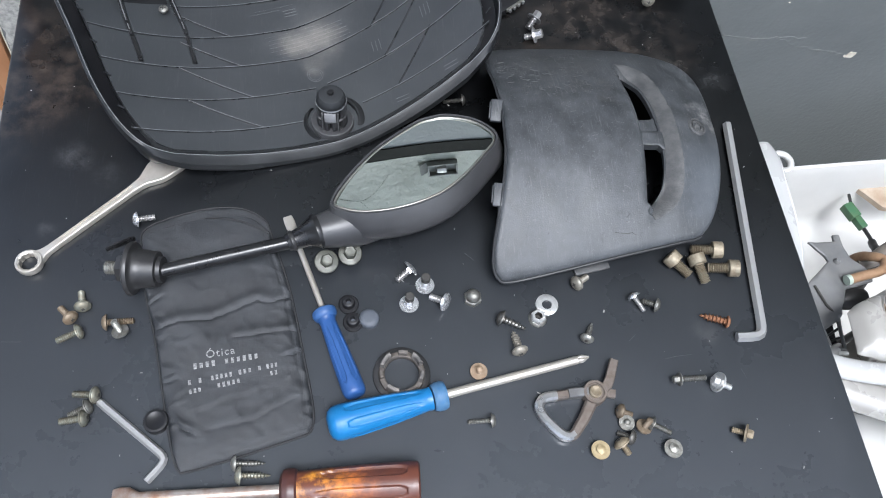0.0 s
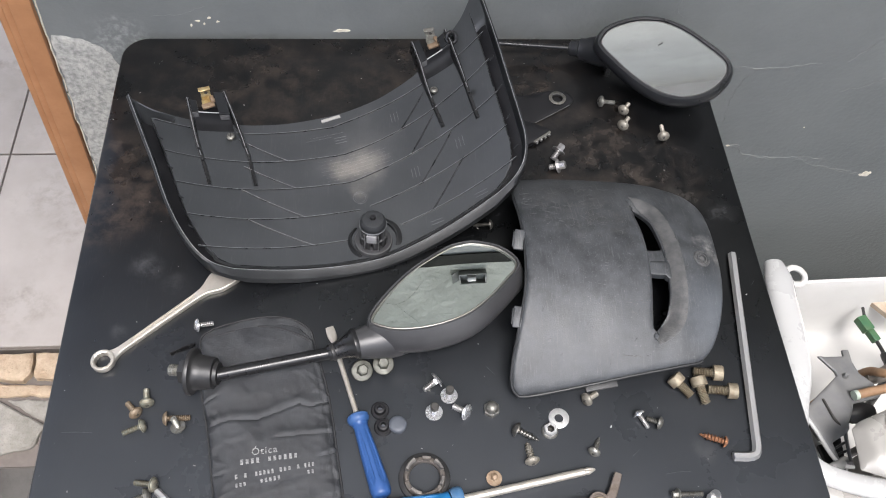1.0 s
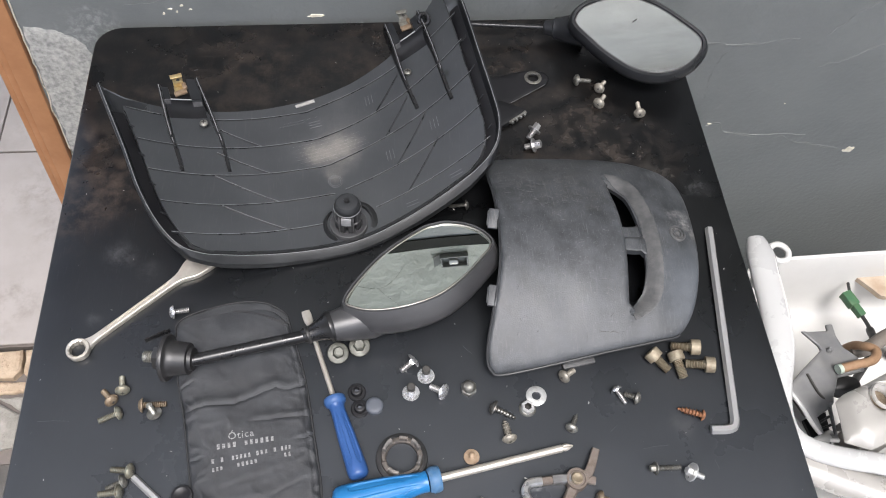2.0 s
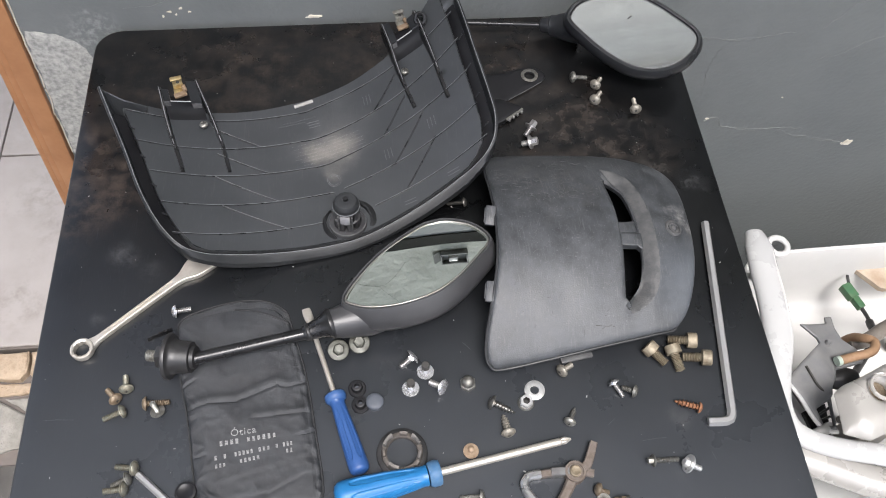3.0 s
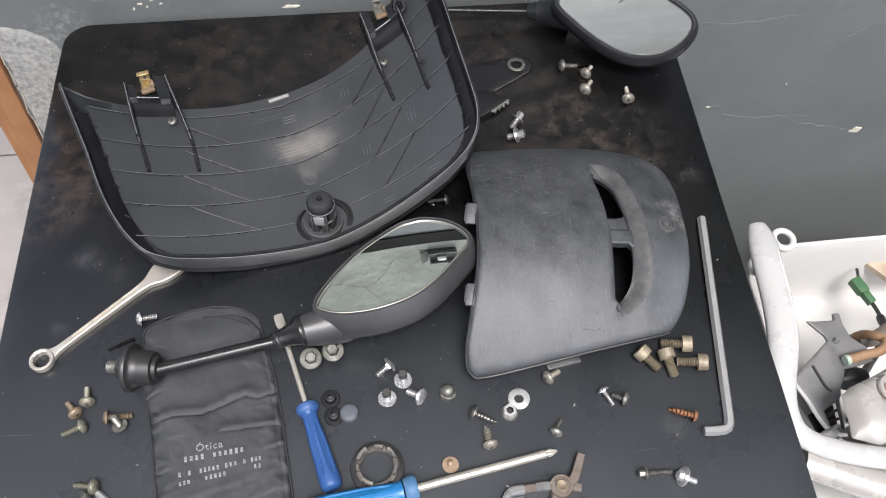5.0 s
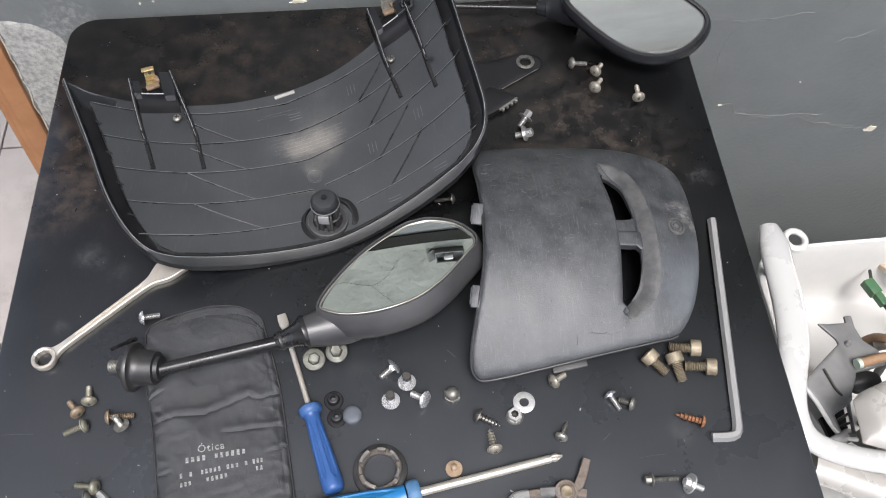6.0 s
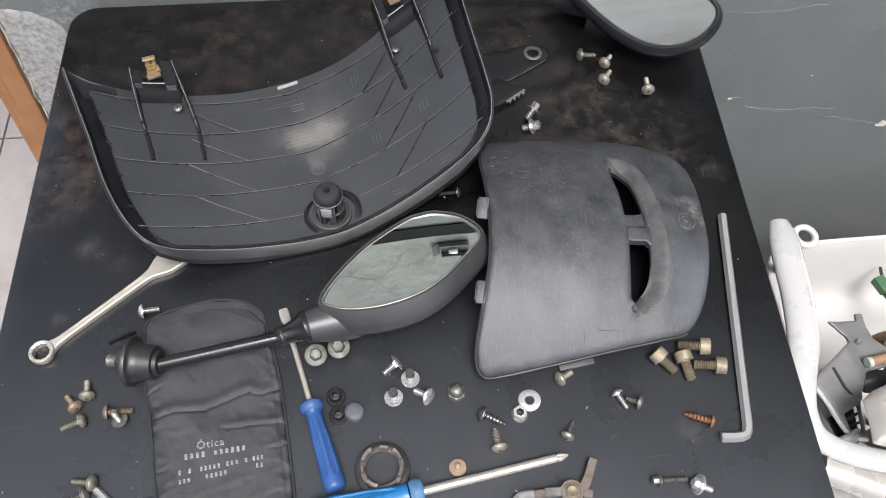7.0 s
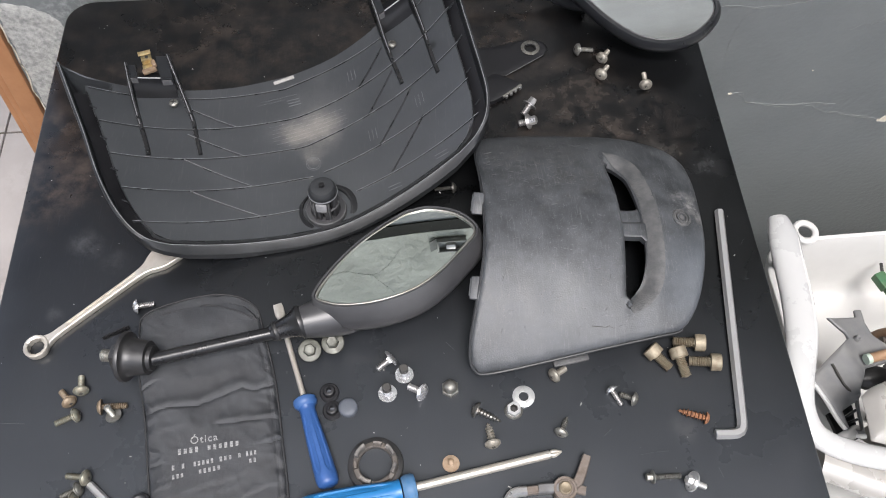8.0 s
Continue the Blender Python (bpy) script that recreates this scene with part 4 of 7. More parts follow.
# moulded marks, a few short bars each
for u, v, k, upright in ((0.0593, 0.1184, 3, True), (0.0041, 0.1110, 3, False), (0.1044, 0.0590, 3, True), (0.0588, 0.0495, 3, True), (0.0612, -0.0065, 2, False), (0.1050, 0.0020, 2, False)):
    for i in range(k):
        off = 0.0032 * (i - 1)
        a, b = (on_panel(u + off, v - 0.0052, 0.0001), on_panel(u + off + 0.0012, v + 0.0052, 0.0001)) if upright else (on_panel(u - 0.0055, v + off, 0.0001), on_panel(u + 0.0055, v + off, 0.0001))
        part("moulded_mark", tube([a, b], 0.00030, 5), "mark_plastic", panel)
for r in (0.0062, 0.0048):
    ring_mark = [on_panel(0.0038 + r * math.cos(a), 0.0405 + 1.1 * r * math.sin(a), 0.0001) for a in (2 * math.pi * i / 24 for i in range(24))]
    part("moulded_mark", tube(ring_mark, 0.00022, 5, True), "mark_plastic", panel, "faint round moulded mark")
# moulded writing too fine to read: rows of small raised bars
random.seed(77)
writing = []
for row in range(7):
    v0, u = 0.0655 + 0.0040 * row, -0.0235 + random.uniform(0, 0.004)
    end = 0.0425 - (0.02 if row in (0, 6) else 0)
    while u < end:
        w = random.uniform(0.0009, 0.0034)
        va = v0 + 0.055 * max(0, u)
        writing.append(tube([on_panel(u, va, 0.00012), on_panel(u + w, va + 0.055 * w, 0.00012)], random.uniform(0.00016, 0.00030), 4))
        u += w + random.uniform(0.0006, 0.0016)
for v0, u, end in ((0.1195, -0.024, 0.008), (0.1165, -0.028, -0.002)):
    while u < end:
        writing.append(tube([on_panel(u, v0, 0.00012), on_panel(u + 0.0014, v0, 0.00012)], 0.00028, 4))
        u += random.uniform(0.0021, 0.0036)
part("moulded_writing", join(*writing), "inner_plastic", panel, "rows of fine raised moulding marks")["kind"] = "stuff"
# plug in the middle of the near side: dark walls as its recess's shade round a dished seat, a ribbed open cage with a
# pale catch and a rounded cap
c = on_panel(0.002, -0.0090, 0.0)
up = Matrix.Translation(c) @ Matrix.Rotation(radians(-90), 4, "Y") @ Matrix.Rotation(radians(4), 4, "Z")
plug = part("plug", lathe([(-0.002, 0.0168), (0.0024, 0.0168), (0.0036, 0.0160), (0.0038, 0.0124), (0.0026, 0.0114), (0.0026, 0.0)], 40, up), "housing_plastic", panel, "black plastic push plug on a round flange")
part("core", lathe([(0.0026, 0.0080), (0.0260, 0.0078), (0.0260, 0)], 24, up), "flat_black", plug)
part("flange_edge", lathe([(0.0030, 0.0156), (0.0030, 0.0167), (0.0037, 0.0164), (0.0039, 0.0158), (0.0030, 0.0156)], 40, up), "worn_edge", plug, "worn edge of the flange")


def collar_wall(a0, a1, r0, r1, top, n=22):
    """A dark curved wall for the recess's shade round the plug that fades out at both ends."""
    bm = bmesh.new()
    rows = []
    for i in range(n):
        q = i / (n - 1)
        a, k = a0 + (a1 - a0) * q, math.sin(math.pi * min(1, max(0, q))) ** 0.5
        ca, sa = math.cos(a), math.sin(a)
        base = lambda r: on_panel(0.002 + r * ca, -0.0075 + r * sa)
        rows.append([bm.verts.new(base(r) + Vector((0, 0, h))) for r, h in ((r0, -0.001), (r0, 0.0004 + top * k), (r0 + 0.0012, 0.0008 + top * k), (r1 - 0.003 * (1 - k), 0.0012 * k), (r1, -0.0008))])
    for a, b in zip(rows, rows[1:]):
        for j in range(5):
            bm.faces.new((a[j], a[(j + 1) % 5], b[(j + 1) % 5], b[j]))
    bm.faces.new(rows[0])
    bm.faces.new(rows[-1])
    return bm


part("collar_wall", collar_wall(radians(-30), radians(60), 0.0205, 0.0262, 0.0036), "rib_rough", plug, "dark wall standing in for the shaded recess round the plug")
part("collar_wall", collar_wall(radians(122), radians(225), 0.0188, 0.0222, 0.0034), "rib_rough", plug, "dark wall standing in for the shaded recess round the plug")
part("cap", lathe([(0.0250, 0.0080), (0.0250, 0.0112), (0.0258, 0.0116), (0.0305, 0.0110), (0.0328, 0.0094), (0.0338, 0.0060), (0.0336, 0.0044), (0.0336, 0)], 12, up), "rim_plastic", plug, "faceted dark rounded cap")
part("cap_edge", lathe([(0.0246, 0.0108), (0.0246, 0.0117), (0.0255, 0.0120), (0.0260, 0.0116), (0.0246, 0.0108)], 36, up), "rib_plastic", plug, "pale worn edge of the cap")
part("cap_dimple", lathe([(0.0332, 0), (0.0332, 0.0026), (0.0356, 0.0022), (0.0360, 0)], 14, up), "gloss_black", plug)
for i in range(8):
    a = 2 * math.pi * (i + 0.3) / 8
    bm = box(0.002, 0.0082, -0.0027, 0.0255, 0.0113, 0.0027, 0.0005)
    bm.transform(up @ Matrix.Rotation(a, 4, "X"))
    part("prong", bm, "housing_plastic", plug)
for x0, r in ((0.0120, 0.0116),):
    part("collar", lathe([(x0, r - 0.0012), (x0, r), (x0 + 0.0010, r + 0.0003), (x0 + 0.0016, r - 0.0003), (x0 + 0.0016, r - 0.0012), (x0, r - 0.0012)], 32, up), "worn_edge", plug)
front = up @ Matrix.Rotation(radians(172), 4, "X")
bm = box(0.0142, 0.0106, -0.0044, 0.0232, 0.0124, 0.0044, 0.0006)
bm.transform(front)
part("catch", bm, "pale_catch", plug, "pale scuffed catch")
for z0 in (-0.0066, 0.0054):
    bm = box(0.0030, 0.0100, z0, 0.0232, 0.0122, z0 + 0.0012, 0.0003)
    bm.transform(front)
    part("cage_rib", bm, "worn_edge", plug)

# ---- worn convex side cover ----
cover = thing("side_cover", pose(0.15, 0.29, TOP), "worn black plastic side cover with a crescent grip opening, lying arched", "side cover")


def arch(x, y):
    s = np.clip((y - 0.186) / 0.220, 0.0, 1.0)
    a = np.sin(np.pi * np.clip(s, 0.0, 1)) ** 0.82
    bx = np.interp(x, [0.0, 0.15, 0.20, 0.235, 0.262], [1.06, 1.0, 0.87, 0.66, 0.36])
    base = np.interp(x, [0.05, 0.16, 0.26], [0.0105, 0.0075, 0.006])
    return TOP + base + 0.0435 * a * bx


cover_loop = smooth_line([Vector((x, y, 0)) for x, y in ((0.060, 0.200), (0.063, 0.193), (0.072, 0.1905), (0.11, 0.1955), (0.155, 0.2025), (0.200, 0.2095), (0.217, 0.2135), (0.2285, 0.226), (0.238, 0.247), (0.246, 0.277), (0.2495, 0.312), (0.2495, 0.345), (0.244, 0.364), (0.224, 0.382),
                                                        (0.19, 0.395), (0.15, 0.401), (0.11, 0.403), (0.084, 0.398), (0.077, 0.37), (0.0775, 0.34), (0.0775, 0.305), (0.0745, 0.268), (0.066, 0.232), (0.061, 0.212))], 5, True)
ARC = np.array([(p.x, p.y) for p in smooth_line([Vector((*p, 0)) for p in ((0.176, 0.3690), (0.1905, 0.3635), (0.2025, 0.3510), (0.2085, 0.3280), (0.2112, 0.3035), (0.2108, 0.2766), (0.2080, 0.2524), (0.2025, 0.2380), (0.1935, 0.2290), (0.1755, 0.2205))], 6)])
CHORD = np.array([(p.x, p.y) for p in smooth_line([Vector((*p, 0)) for p in ((0.1755, 0.2205), (0.1765, 0.2339), (0.1780, 0.2513), (0.1798, 0.2698), (0.1810, 0.2900), (0.1810, 0.3100), (0.1802, 0.3290), (0.1787, 0.3472), (0.176, 0.3690))], 6)])
CRES = np.vstack([ARC, CHORD[1:-1]])


def cover_top(x, y, d):
    P = np.stack([x, y], 1)
    inn = inside(P, CRES)
    to_arc = np.array([np.hypot(ARC[:, 0] - a, ARC[:, 1] - b).min() for a, b in P])
    inn &= np.array([np.hypot(CHORD[:, 0] - a, CHORD[:, 1] - b).min() for a, b in P]) > 0.0021
    dip = np.where(inn, 0.0085 * np.clip(to_arc / 0.013, 0, 1) ** 1.35, 0)
    edge = 0.0022 * np.clip(1 - d / 0.0026, 0, 1) ** 2
    wob = np.array([0.0006 * noise.noise((a * 40, b * 40, 7)) for a, b in zip(x, y)])
    return arch(x, y) - dip - edge * (~inn) + wob


opening = [Vector((*p, 0)) for p in ((0.1795, 0.3545), (0.1840, 0.3530), (0.1926, 0.3414), (0.1957, 0.3287), (0.1974, 0.3158), (0.1984, 0.3000), (0.1984, 0.2850), (0.1978, 0.2760), (0.1966, 0.2644), (0.1925, 0.2504), (0.1866, 0.2414), (0.1792, 0.2340))]
holes = [[(p.x, p.y) for p in smooth_line(opening, 4)] + [tuple(p) for p in CHORD if 0.2365 < p[1] < 0.3520]]
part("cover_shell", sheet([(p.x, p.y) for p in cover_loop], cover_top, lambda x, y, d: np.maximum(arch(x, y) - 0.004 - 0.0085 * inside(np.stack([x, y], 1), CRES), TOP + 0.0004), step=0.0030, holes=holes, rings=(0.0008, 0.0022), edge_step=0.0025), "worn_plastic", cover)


INNER = [(p.x, p.y) for p in smooth_line([Vector((*p, 0)) for p in ((0.1795, 0.2290), (0.1868, 0.2395), (0.1930, 0.2495), (0.1974, 0.2640), (0.1990, 0.2790), (0.1996, 0.2965), (0.1990, 0.3155), (0.1968, 0.3290), (0.1940, 0.3420), (0.1862, 0.3550), (0.1815, 0.3645))], 5)]
band = [tuple(p) for p in ARC[2:-2]] + INNER
# paler both for wear and for the light on this slope
part("grip_band", sheet(band, lambda x, y, d: cover_top(x, y, d + 1) + 0.0004, lambda x, y, d: cover_top(x, y, d + 1) - 0.0006, step=0.003, rings=(0.001,)), "worn_edge", cover, "worn sloping grip edge, its lit slope painted paler")


bridge = [(0.1802, 0.2832), (0.1900, 0.2826), (0.1955, 0.2828), (0.1976, 0.2800), (0.2010, 0.2790), (0.2016, 0.3120), (0.1985, 0.3112), (0.1962, 0.3086), (0.1900, 0.3078), (0.1804, 0.3080)]


def bridge_top(x, y, d):
    return arch(x, y) - 0.0066 - 0.0030 * np.clip((y - 0.2945) / 0.0025, 0, 1) - 0.0005 * np.clip(1 - d / 0.001, 0, 1)


part("bridge", sheet(bridge, bridge_top, lambda x, y, d: arch(x, y) - 0.0135, step=0.0018, rings=(0.001,)), "worn_plastic", cover, "bridge across the grip opening")


def cover_at(x, y, h=0.0):
    return Vector((x, y, float(arch(np.array([x]), np.array([y]))[0]) + h))


# rounded bead along the near and open edges
edge_run = [p for p in cover_loop if p.x < 0.085 or p.y < 0.214]
first = max(range(len(edge_run)), key=lambda i: (edge_run[i] - edge_run[i - 1]).length)
edge_run = edge_run[first:] + edge_run[:first]
part("edge_bead", tube([cover_at(p.x, p.y, -0.0028) + Vector((-0.0005 if p.x < 0.085 else 0, -0.0007 if p.y < 0.214 else 0, 0)) for p in edge_run], 0.0012, 8), "rim_plastic", cover, "rounded scuffed edge")
# ridged tabs on the open side
for y0, y1, xx in ((0.302, 0.320, 0.0712), (0.234, 0.254, 0.0648)):
    m = Matrix.Translation(cover_at(xx, (y0 + y1) / 2)) @ Matrix.Rotation(-0.18, 4, "Z") @ Matrix.Rotation(0.32, 4, "X")
    bm = box(-0.0024, -0.0085, -0.0062, 0.006, 0.0085, -0.0022, 0.0008)
    bm.transform(m)
    tab = part("tab", bm, "worn_plastic", cover, "scuffed fixing tab")
    bm = box(-0.0034, -0.0060, -0.0066, 0.0000, 0.0070, -0.0040, 0.0005)
    bm.transform(m)
    part("step", bm, "worn_plastic", tab, "lower step of the tab")
bm = box(-0.0135, -0.0030, -0.002, 0.0135, 0.003, 0.0006, 0.0006)
bm.transform(Matrix.Translation((0.135, 0.2005, TOP + 0.0036)) @ Matrix.Rotation(0.17, 4, "Z"))
part("tab", bm, "worn_edge", cover, "pale scuffed fixing tab")
boss_m = Matrix.Translation(cover_at(0.2297, 0.2985, 0.0)) @ Matrix.Rotation(radians(-90 + 16), 4, "Y")
part("boss", lathe([(-0.004, 0.0078), (0.0006, 0.0078), (0.0016, 0.0070), (0.0016, 0.0060), (0.0002, 0.0056), (0.0002, 0.0048), (0.0014, 0.0044), (0.0014, 0.0036), (-0.0004, 0.0032), (-0.0004, 0.0022), (0.0008, 0.0018), (0.0006, 0)], 22, boss_m), "worn_edge", cover, "scuffed ringed boss")
marks = []
random.seed(100)
for i in range(330):
    far_part = i < 190
    x, y = random.uniform(0.082, 0.178), random.uniform(0.325, 0.385) if far_part else random.uniform(0.205, 0.37)
    a, L = random.gauss(0.6, 0.8), random.uniform(0.0012, 0.005) if far_part else random.uniform(0.0012, 0.0055)
    pts = [cover_at(x + (t - 0.5) * L * math.cos(a), y + (t - 0.5) * L * math.sin(a), 0.0001) for t in (0, 0.33, 0.66, 1)]
    marks.append(tube(pts, 0.00009 + 0.00010 * random.random(), 4))
part("scuffing", join(*marks), "worn_edge", cover, "dense pale scratches")["kind"] = "stuff"
gash = [cover_at(0.149 + 0.017 * t, 0.2155 - 0.0015 * t + (0.0012 if i == 6 else 0), 0.0) for i, t in enumerate(np.linspace(0, 1, 9))]
part("scratch", tube(gash, 0.00022, 5), "recess_dark", cover, "thin dark ragged gash")

# ---- mirrors ----


def mirror(m, rim_pts, stem_pts, stem_r, deep, label, glass_mat, stem_mat, offs):
    """A rear-view mirror built round its glass: local z is the glass normal, z = 0 the glass."""
    th = thing("rear_view_mirror", m, label, "mirror", "pair of mirrors")
    loop = np.array([(p.x, p.y) for p in smooth_line([Vector((*p, 0)) for p in rim_pts], 6, True)])
    loop = resample(loop, 0.003)
    cen = loop.mean(0)
    tan = np.roll(loop, -1, 0) - np.roll(loop, 1, 0)
    nor = np.stack([tan[:, 1], -tan[:, 0]], 1)
    nor /= np.linalg.norm(nor, axis=1)[:, None]
    if ((loop - cen) * nor).sum() < 0:
        nor = -nor
    bm = bmesh.new()
    rings = []
    for off, z, sx, sy in offs:
        q = loop + off * nor if off > -0.008 else cen + (loop - cen) * (1 + off / 0.04)
        rings.append([bm.verts.new((a + sx, b + sy, z)) for a, b in q])
    k = len(loop)
    for a, b in zip(rings, rings[1:]):
        for i in range(k):
            bm.faces.new((a[i], a[(i + 1) % k], b[(i + 1) % k], b[i]))
    bm.faces.new(rings[0])
    bm.faces.new(rings[-1])
    part("housing", bm, stem_mat, th, "dark plastic housing", world_space=False)
    g = part("glass", sheet(loop - 0.0013 * nor, lambda x, y, d: 0.0008 * (deep > 0) - 0.0002 - 0.5 * deep * (x * x + y * y), flat(-0.0048 if deep else -0.0022), step=0.005, rings=()), glass_mat, th, "silvered mirror glass", world_space=False)
    bev = [(a, b, -0.0003) for a, b in loop - 0.0010 * nor]
    part("bezel", tube(bev, 0.0009 if deep else 0.0006, 10, True), "bevel_chrome" if deep else "worn_steel", g, "thin bevelled rim", world_space=False)
    return th


GL = [(-0.0600, -0.0275), (-0.0535, -0.0140), (-0.0385, 0.0055), (-0.0215, 0.0220), (0.0036, 0.0392), (0.0151, 0.0430), (0.0265, 0.0440), (0.0449, 0.0382), (0.0580, 0.0260), (0.0594, 0.0160), (0.0510, 0.0050), (0.0325, -0.0150), (0.0125, -0.0292), (-0.0140, -0.0372), (-0.0390, -0.0380), (-0.0550, -0.0330)]
gn = Vector((-0.074, 0.123, 1.0)).normalized()
gx = Vector((1, 0, -gn.x / gn.z)).normalized()
gy = gn.cross(gx)
near_m = mirror(Matrix(((gx.x, gy.x, gn.x, 0.010), (gx.y, gy.y, gn.y, 0.272), (gx.z, gy.z, gn.z, 0.7945), (0, 0, 0, 1))), GL, None, 0, 1.0, "black motorcycle mirror lying glass up, stem across the pouch", "mirror_silver", "housing_plastic",
                [(0.0, -0.0052, 0, 0), (0.0003, 0.0006, 0, 0), (0.0018, 0.0008, 0, 0), (0.0027, -0.0012, 0.0002, -0.0004), (0.0046, -0.009, 0.0010, -0.0026), (0.0046, -0.0165, 0.0016, -0.0046), (0.0008, -0.0245, 0.0016, -0.0056), (-0.007, -0.0310, 0, -0.0036), (-0.015, -0.0355, -0.001, -0.003), (-0.024, -0.0400, -0.002, -0.003), (-0.034, -0.0425, -0.002, -0.002)])
J0, J1 = Vector((-0.050, 0.2365, 0.779)), Vector((-0.0625, 0.2305, 0.7795))
S0, S1 = Vector((-0.083, 0.2245, 0.7775)), Vector((-0.168, 0.2095, 0.776))
mw = along(Vector((-0.012, 0.2450, 0.7700)), J1)
part("neck", lathe([(0.002, 0.0110), (0.010, 0.0152), (0.020, 0.0166), (0.030, 0.0160), (0.040, 0.0142), (0.047, 0.0126), (0.053, 0.0116)], 40, mw), "housing_plastic", near_m, "dark grey neck")
mw = along(J1 + (J0 - J1) * 0.25, S0)
boot = part("boot", lathe([(0, 0.0118), (0.002, 0.0126), (0.0035, 0.0126), (0.005, 0.0112), (0.012, 0.0082), (0.019, 0.0068), (0.0235, 0.0064), (0.025, 0.0058)], 24, mw), "gloss_black", near_m, "shiny rubber boot")
part("boot_ring", lathe([(0.0195, 0.0068), (0.0205, 0.0074), (0.0218, 0.0074), (0.0228, 0.0066)], 24, mw), "black_rubber", boot)
part("stem", tube([S0 + (J1 - S0) * 0.2, S0, S0 * 0.5 + S1 * 0.5, S1], 0.0048, 16), "gloss_black", near_m, "glossy black metal stem")
C0, C1 = Vector((-0.1655, 0.2105, 0.7762)), Vector((-0.207, 0.2165, 0.7735))
mw = along(C0, C1)
cup = part("cup", lathe([(0, 0.0052), (0.0002, 0.0088), (0.003, 0.0092), (0.0035, 0.0120), (0.012, 0.0130), (0.0170, 0.0136), (0.0185, 0.0150), (0.0192, 0.0178), (0.0205, 0.0184), (0.0222, 0.0182), (0.0230, 0.0168), (0.0226, 0.013), (0.018, 0.0105), (0.018, 0)], 32, mw), "black_rubber", near_m, "black rubber cup")
part("nut", lathe([(0.0185, 0.0098), (0.0290, 0.0098), (0.0302, 0.0090)], 6, mw), "black_rubber", cup)
part("bolt_end", lathe([(0.0265, 0.0046)] + [(0.028 + 0.0008 * i, 0.0047 if i % 2 else 0.0041) for i in range(14)] + [(0.0392, 0.0040), (0.0398, 0.003), (0.04, 0)], 16, mw), "dull_zinc", near_m, "threaded steel end")
# thin plate bracket behind the cup
bm = box(-0.010, -0.0022, -0.0007, 0.010, 0.0022, 0.0007, 0.0005)
bm.transform(Matrix.Translation((-0.194, 0.2305, 0.7795)) @ Matrix.Rotation(radians(24), 4, "Z") @ Matrix.Rotation(radians(78), 4, "X"))
part("bracket_tongue", bm, "gloss_black", near_m)

# second mirror, standing against the wall at the back corner
l, s = Vector((0.909, -0.417, 0)), Vector((0.417 * math.cos(radians(21)), 0.909 * math.cos(radians(21)), math.sin(radians(21))))
n = l.cross(s)
m2 = Matrix(((l.x, s.x, n.x, 0.235), (l.y, s.y, n.y, 0.535), (l.z, s.z, n.z, 0.80), (0, 0, 0, 1)))
FG = [(-0.0549, -0.0109), (-0.0500, 0.0040), (-0.0318, 0.0186), (-0.0166, 0.0250), (-0.0002, 0.0280), (0.0210, 0.0250), (0.0436, 0.0172), (0.0634, 0.0086), (0.0704, 0.0006), (0.0704, -0.0108), (0.0630, -0.0254), (0.0510, -0.0365), (0.0360, -0.0430), (0.0187, -0.0447), (0.0000, -0.0410), (-0.0196, -0.0338), (-0.0370, -0.0250), (-0.0500, -0.0178)]
far_m = mirror(m2, FG, None, 0, 0, "black motorcycle mirror with dusty glass at the table's back", "mirror_dusty", "black_housing",
               [(0.0, -0.0026, 0, 0), (0.0003, 0.0010, 0, 0), (0.0028, 0.0012, 0, 0), (0.0046, -0.0010, 0, 0), (0.0064, -0.006, 0, 0), (0.0060, -0.012, 0, 0), (0.002, -0.019, 0, 0.001), (-0.007, -0.025, -0.001, 0.002), (-0.018, -0.029, -0.003, 0.002), (-0.030, -0.0310, -0.004, 0.002)])
A0, A1 = Vector((0.196, 0.558, 0.771)), Vector((0.163, 0.570, 0.7645))
mw = along(A0, A1)
part("neck", lathe([(0, 0.0165), (0.014, 0.0145), (0.022, 0.0125), (0.024, 0.0112), (0.030, 0.0108), (0.031, 0.0085), (0.040, 0.0072), (0.041, 0.005)], 24, mw), "black_housing", far_m, "dark grey plastic neck")
part("stem", tube([A1, A1 * 0.6 + Vector((0.088, 0.5715, 0.7695)) * 0.4, Vector((0.088, 0.5715, 0.7695)), Vector((0.03, 0.574, 0.7725))], 0.0027, 12), "gloss_black", far_m, "thin glossy black stem")
part("scuff", tube([m2 @ Vector((0.0, 0.002, 0.00012)), m2 @ Vector((0.003, 0.006, 0.00012))], 0.0005, 5), "recess_dark", far_m)

# ---- glasses pouch ----
POUCH = [(-0.187, 0.255), (-0.171, 0.264), (-0.140, 0.271), (-0.117, 0.269), (-0.101, 0.259), (-0.096, 0.245), (-0.084, 0.2), (-0.076, 0.149), (-0.071, 0.112), (-0.073, 0.099), (-0.079, 0.0955), (-0.118, 0.086), (-0.150, 0.0795), (-0.1575, 0.082), (-0.164, 0.108), (-0.175, 0.17), (-0.183, 0.205), (-0.1875, 0.24)]
pouch = thing("glasses_pouch", pose(-0.13, 0.17, TOP), "flat black fabric glasses pouch with worn white print and creases", "pouch")


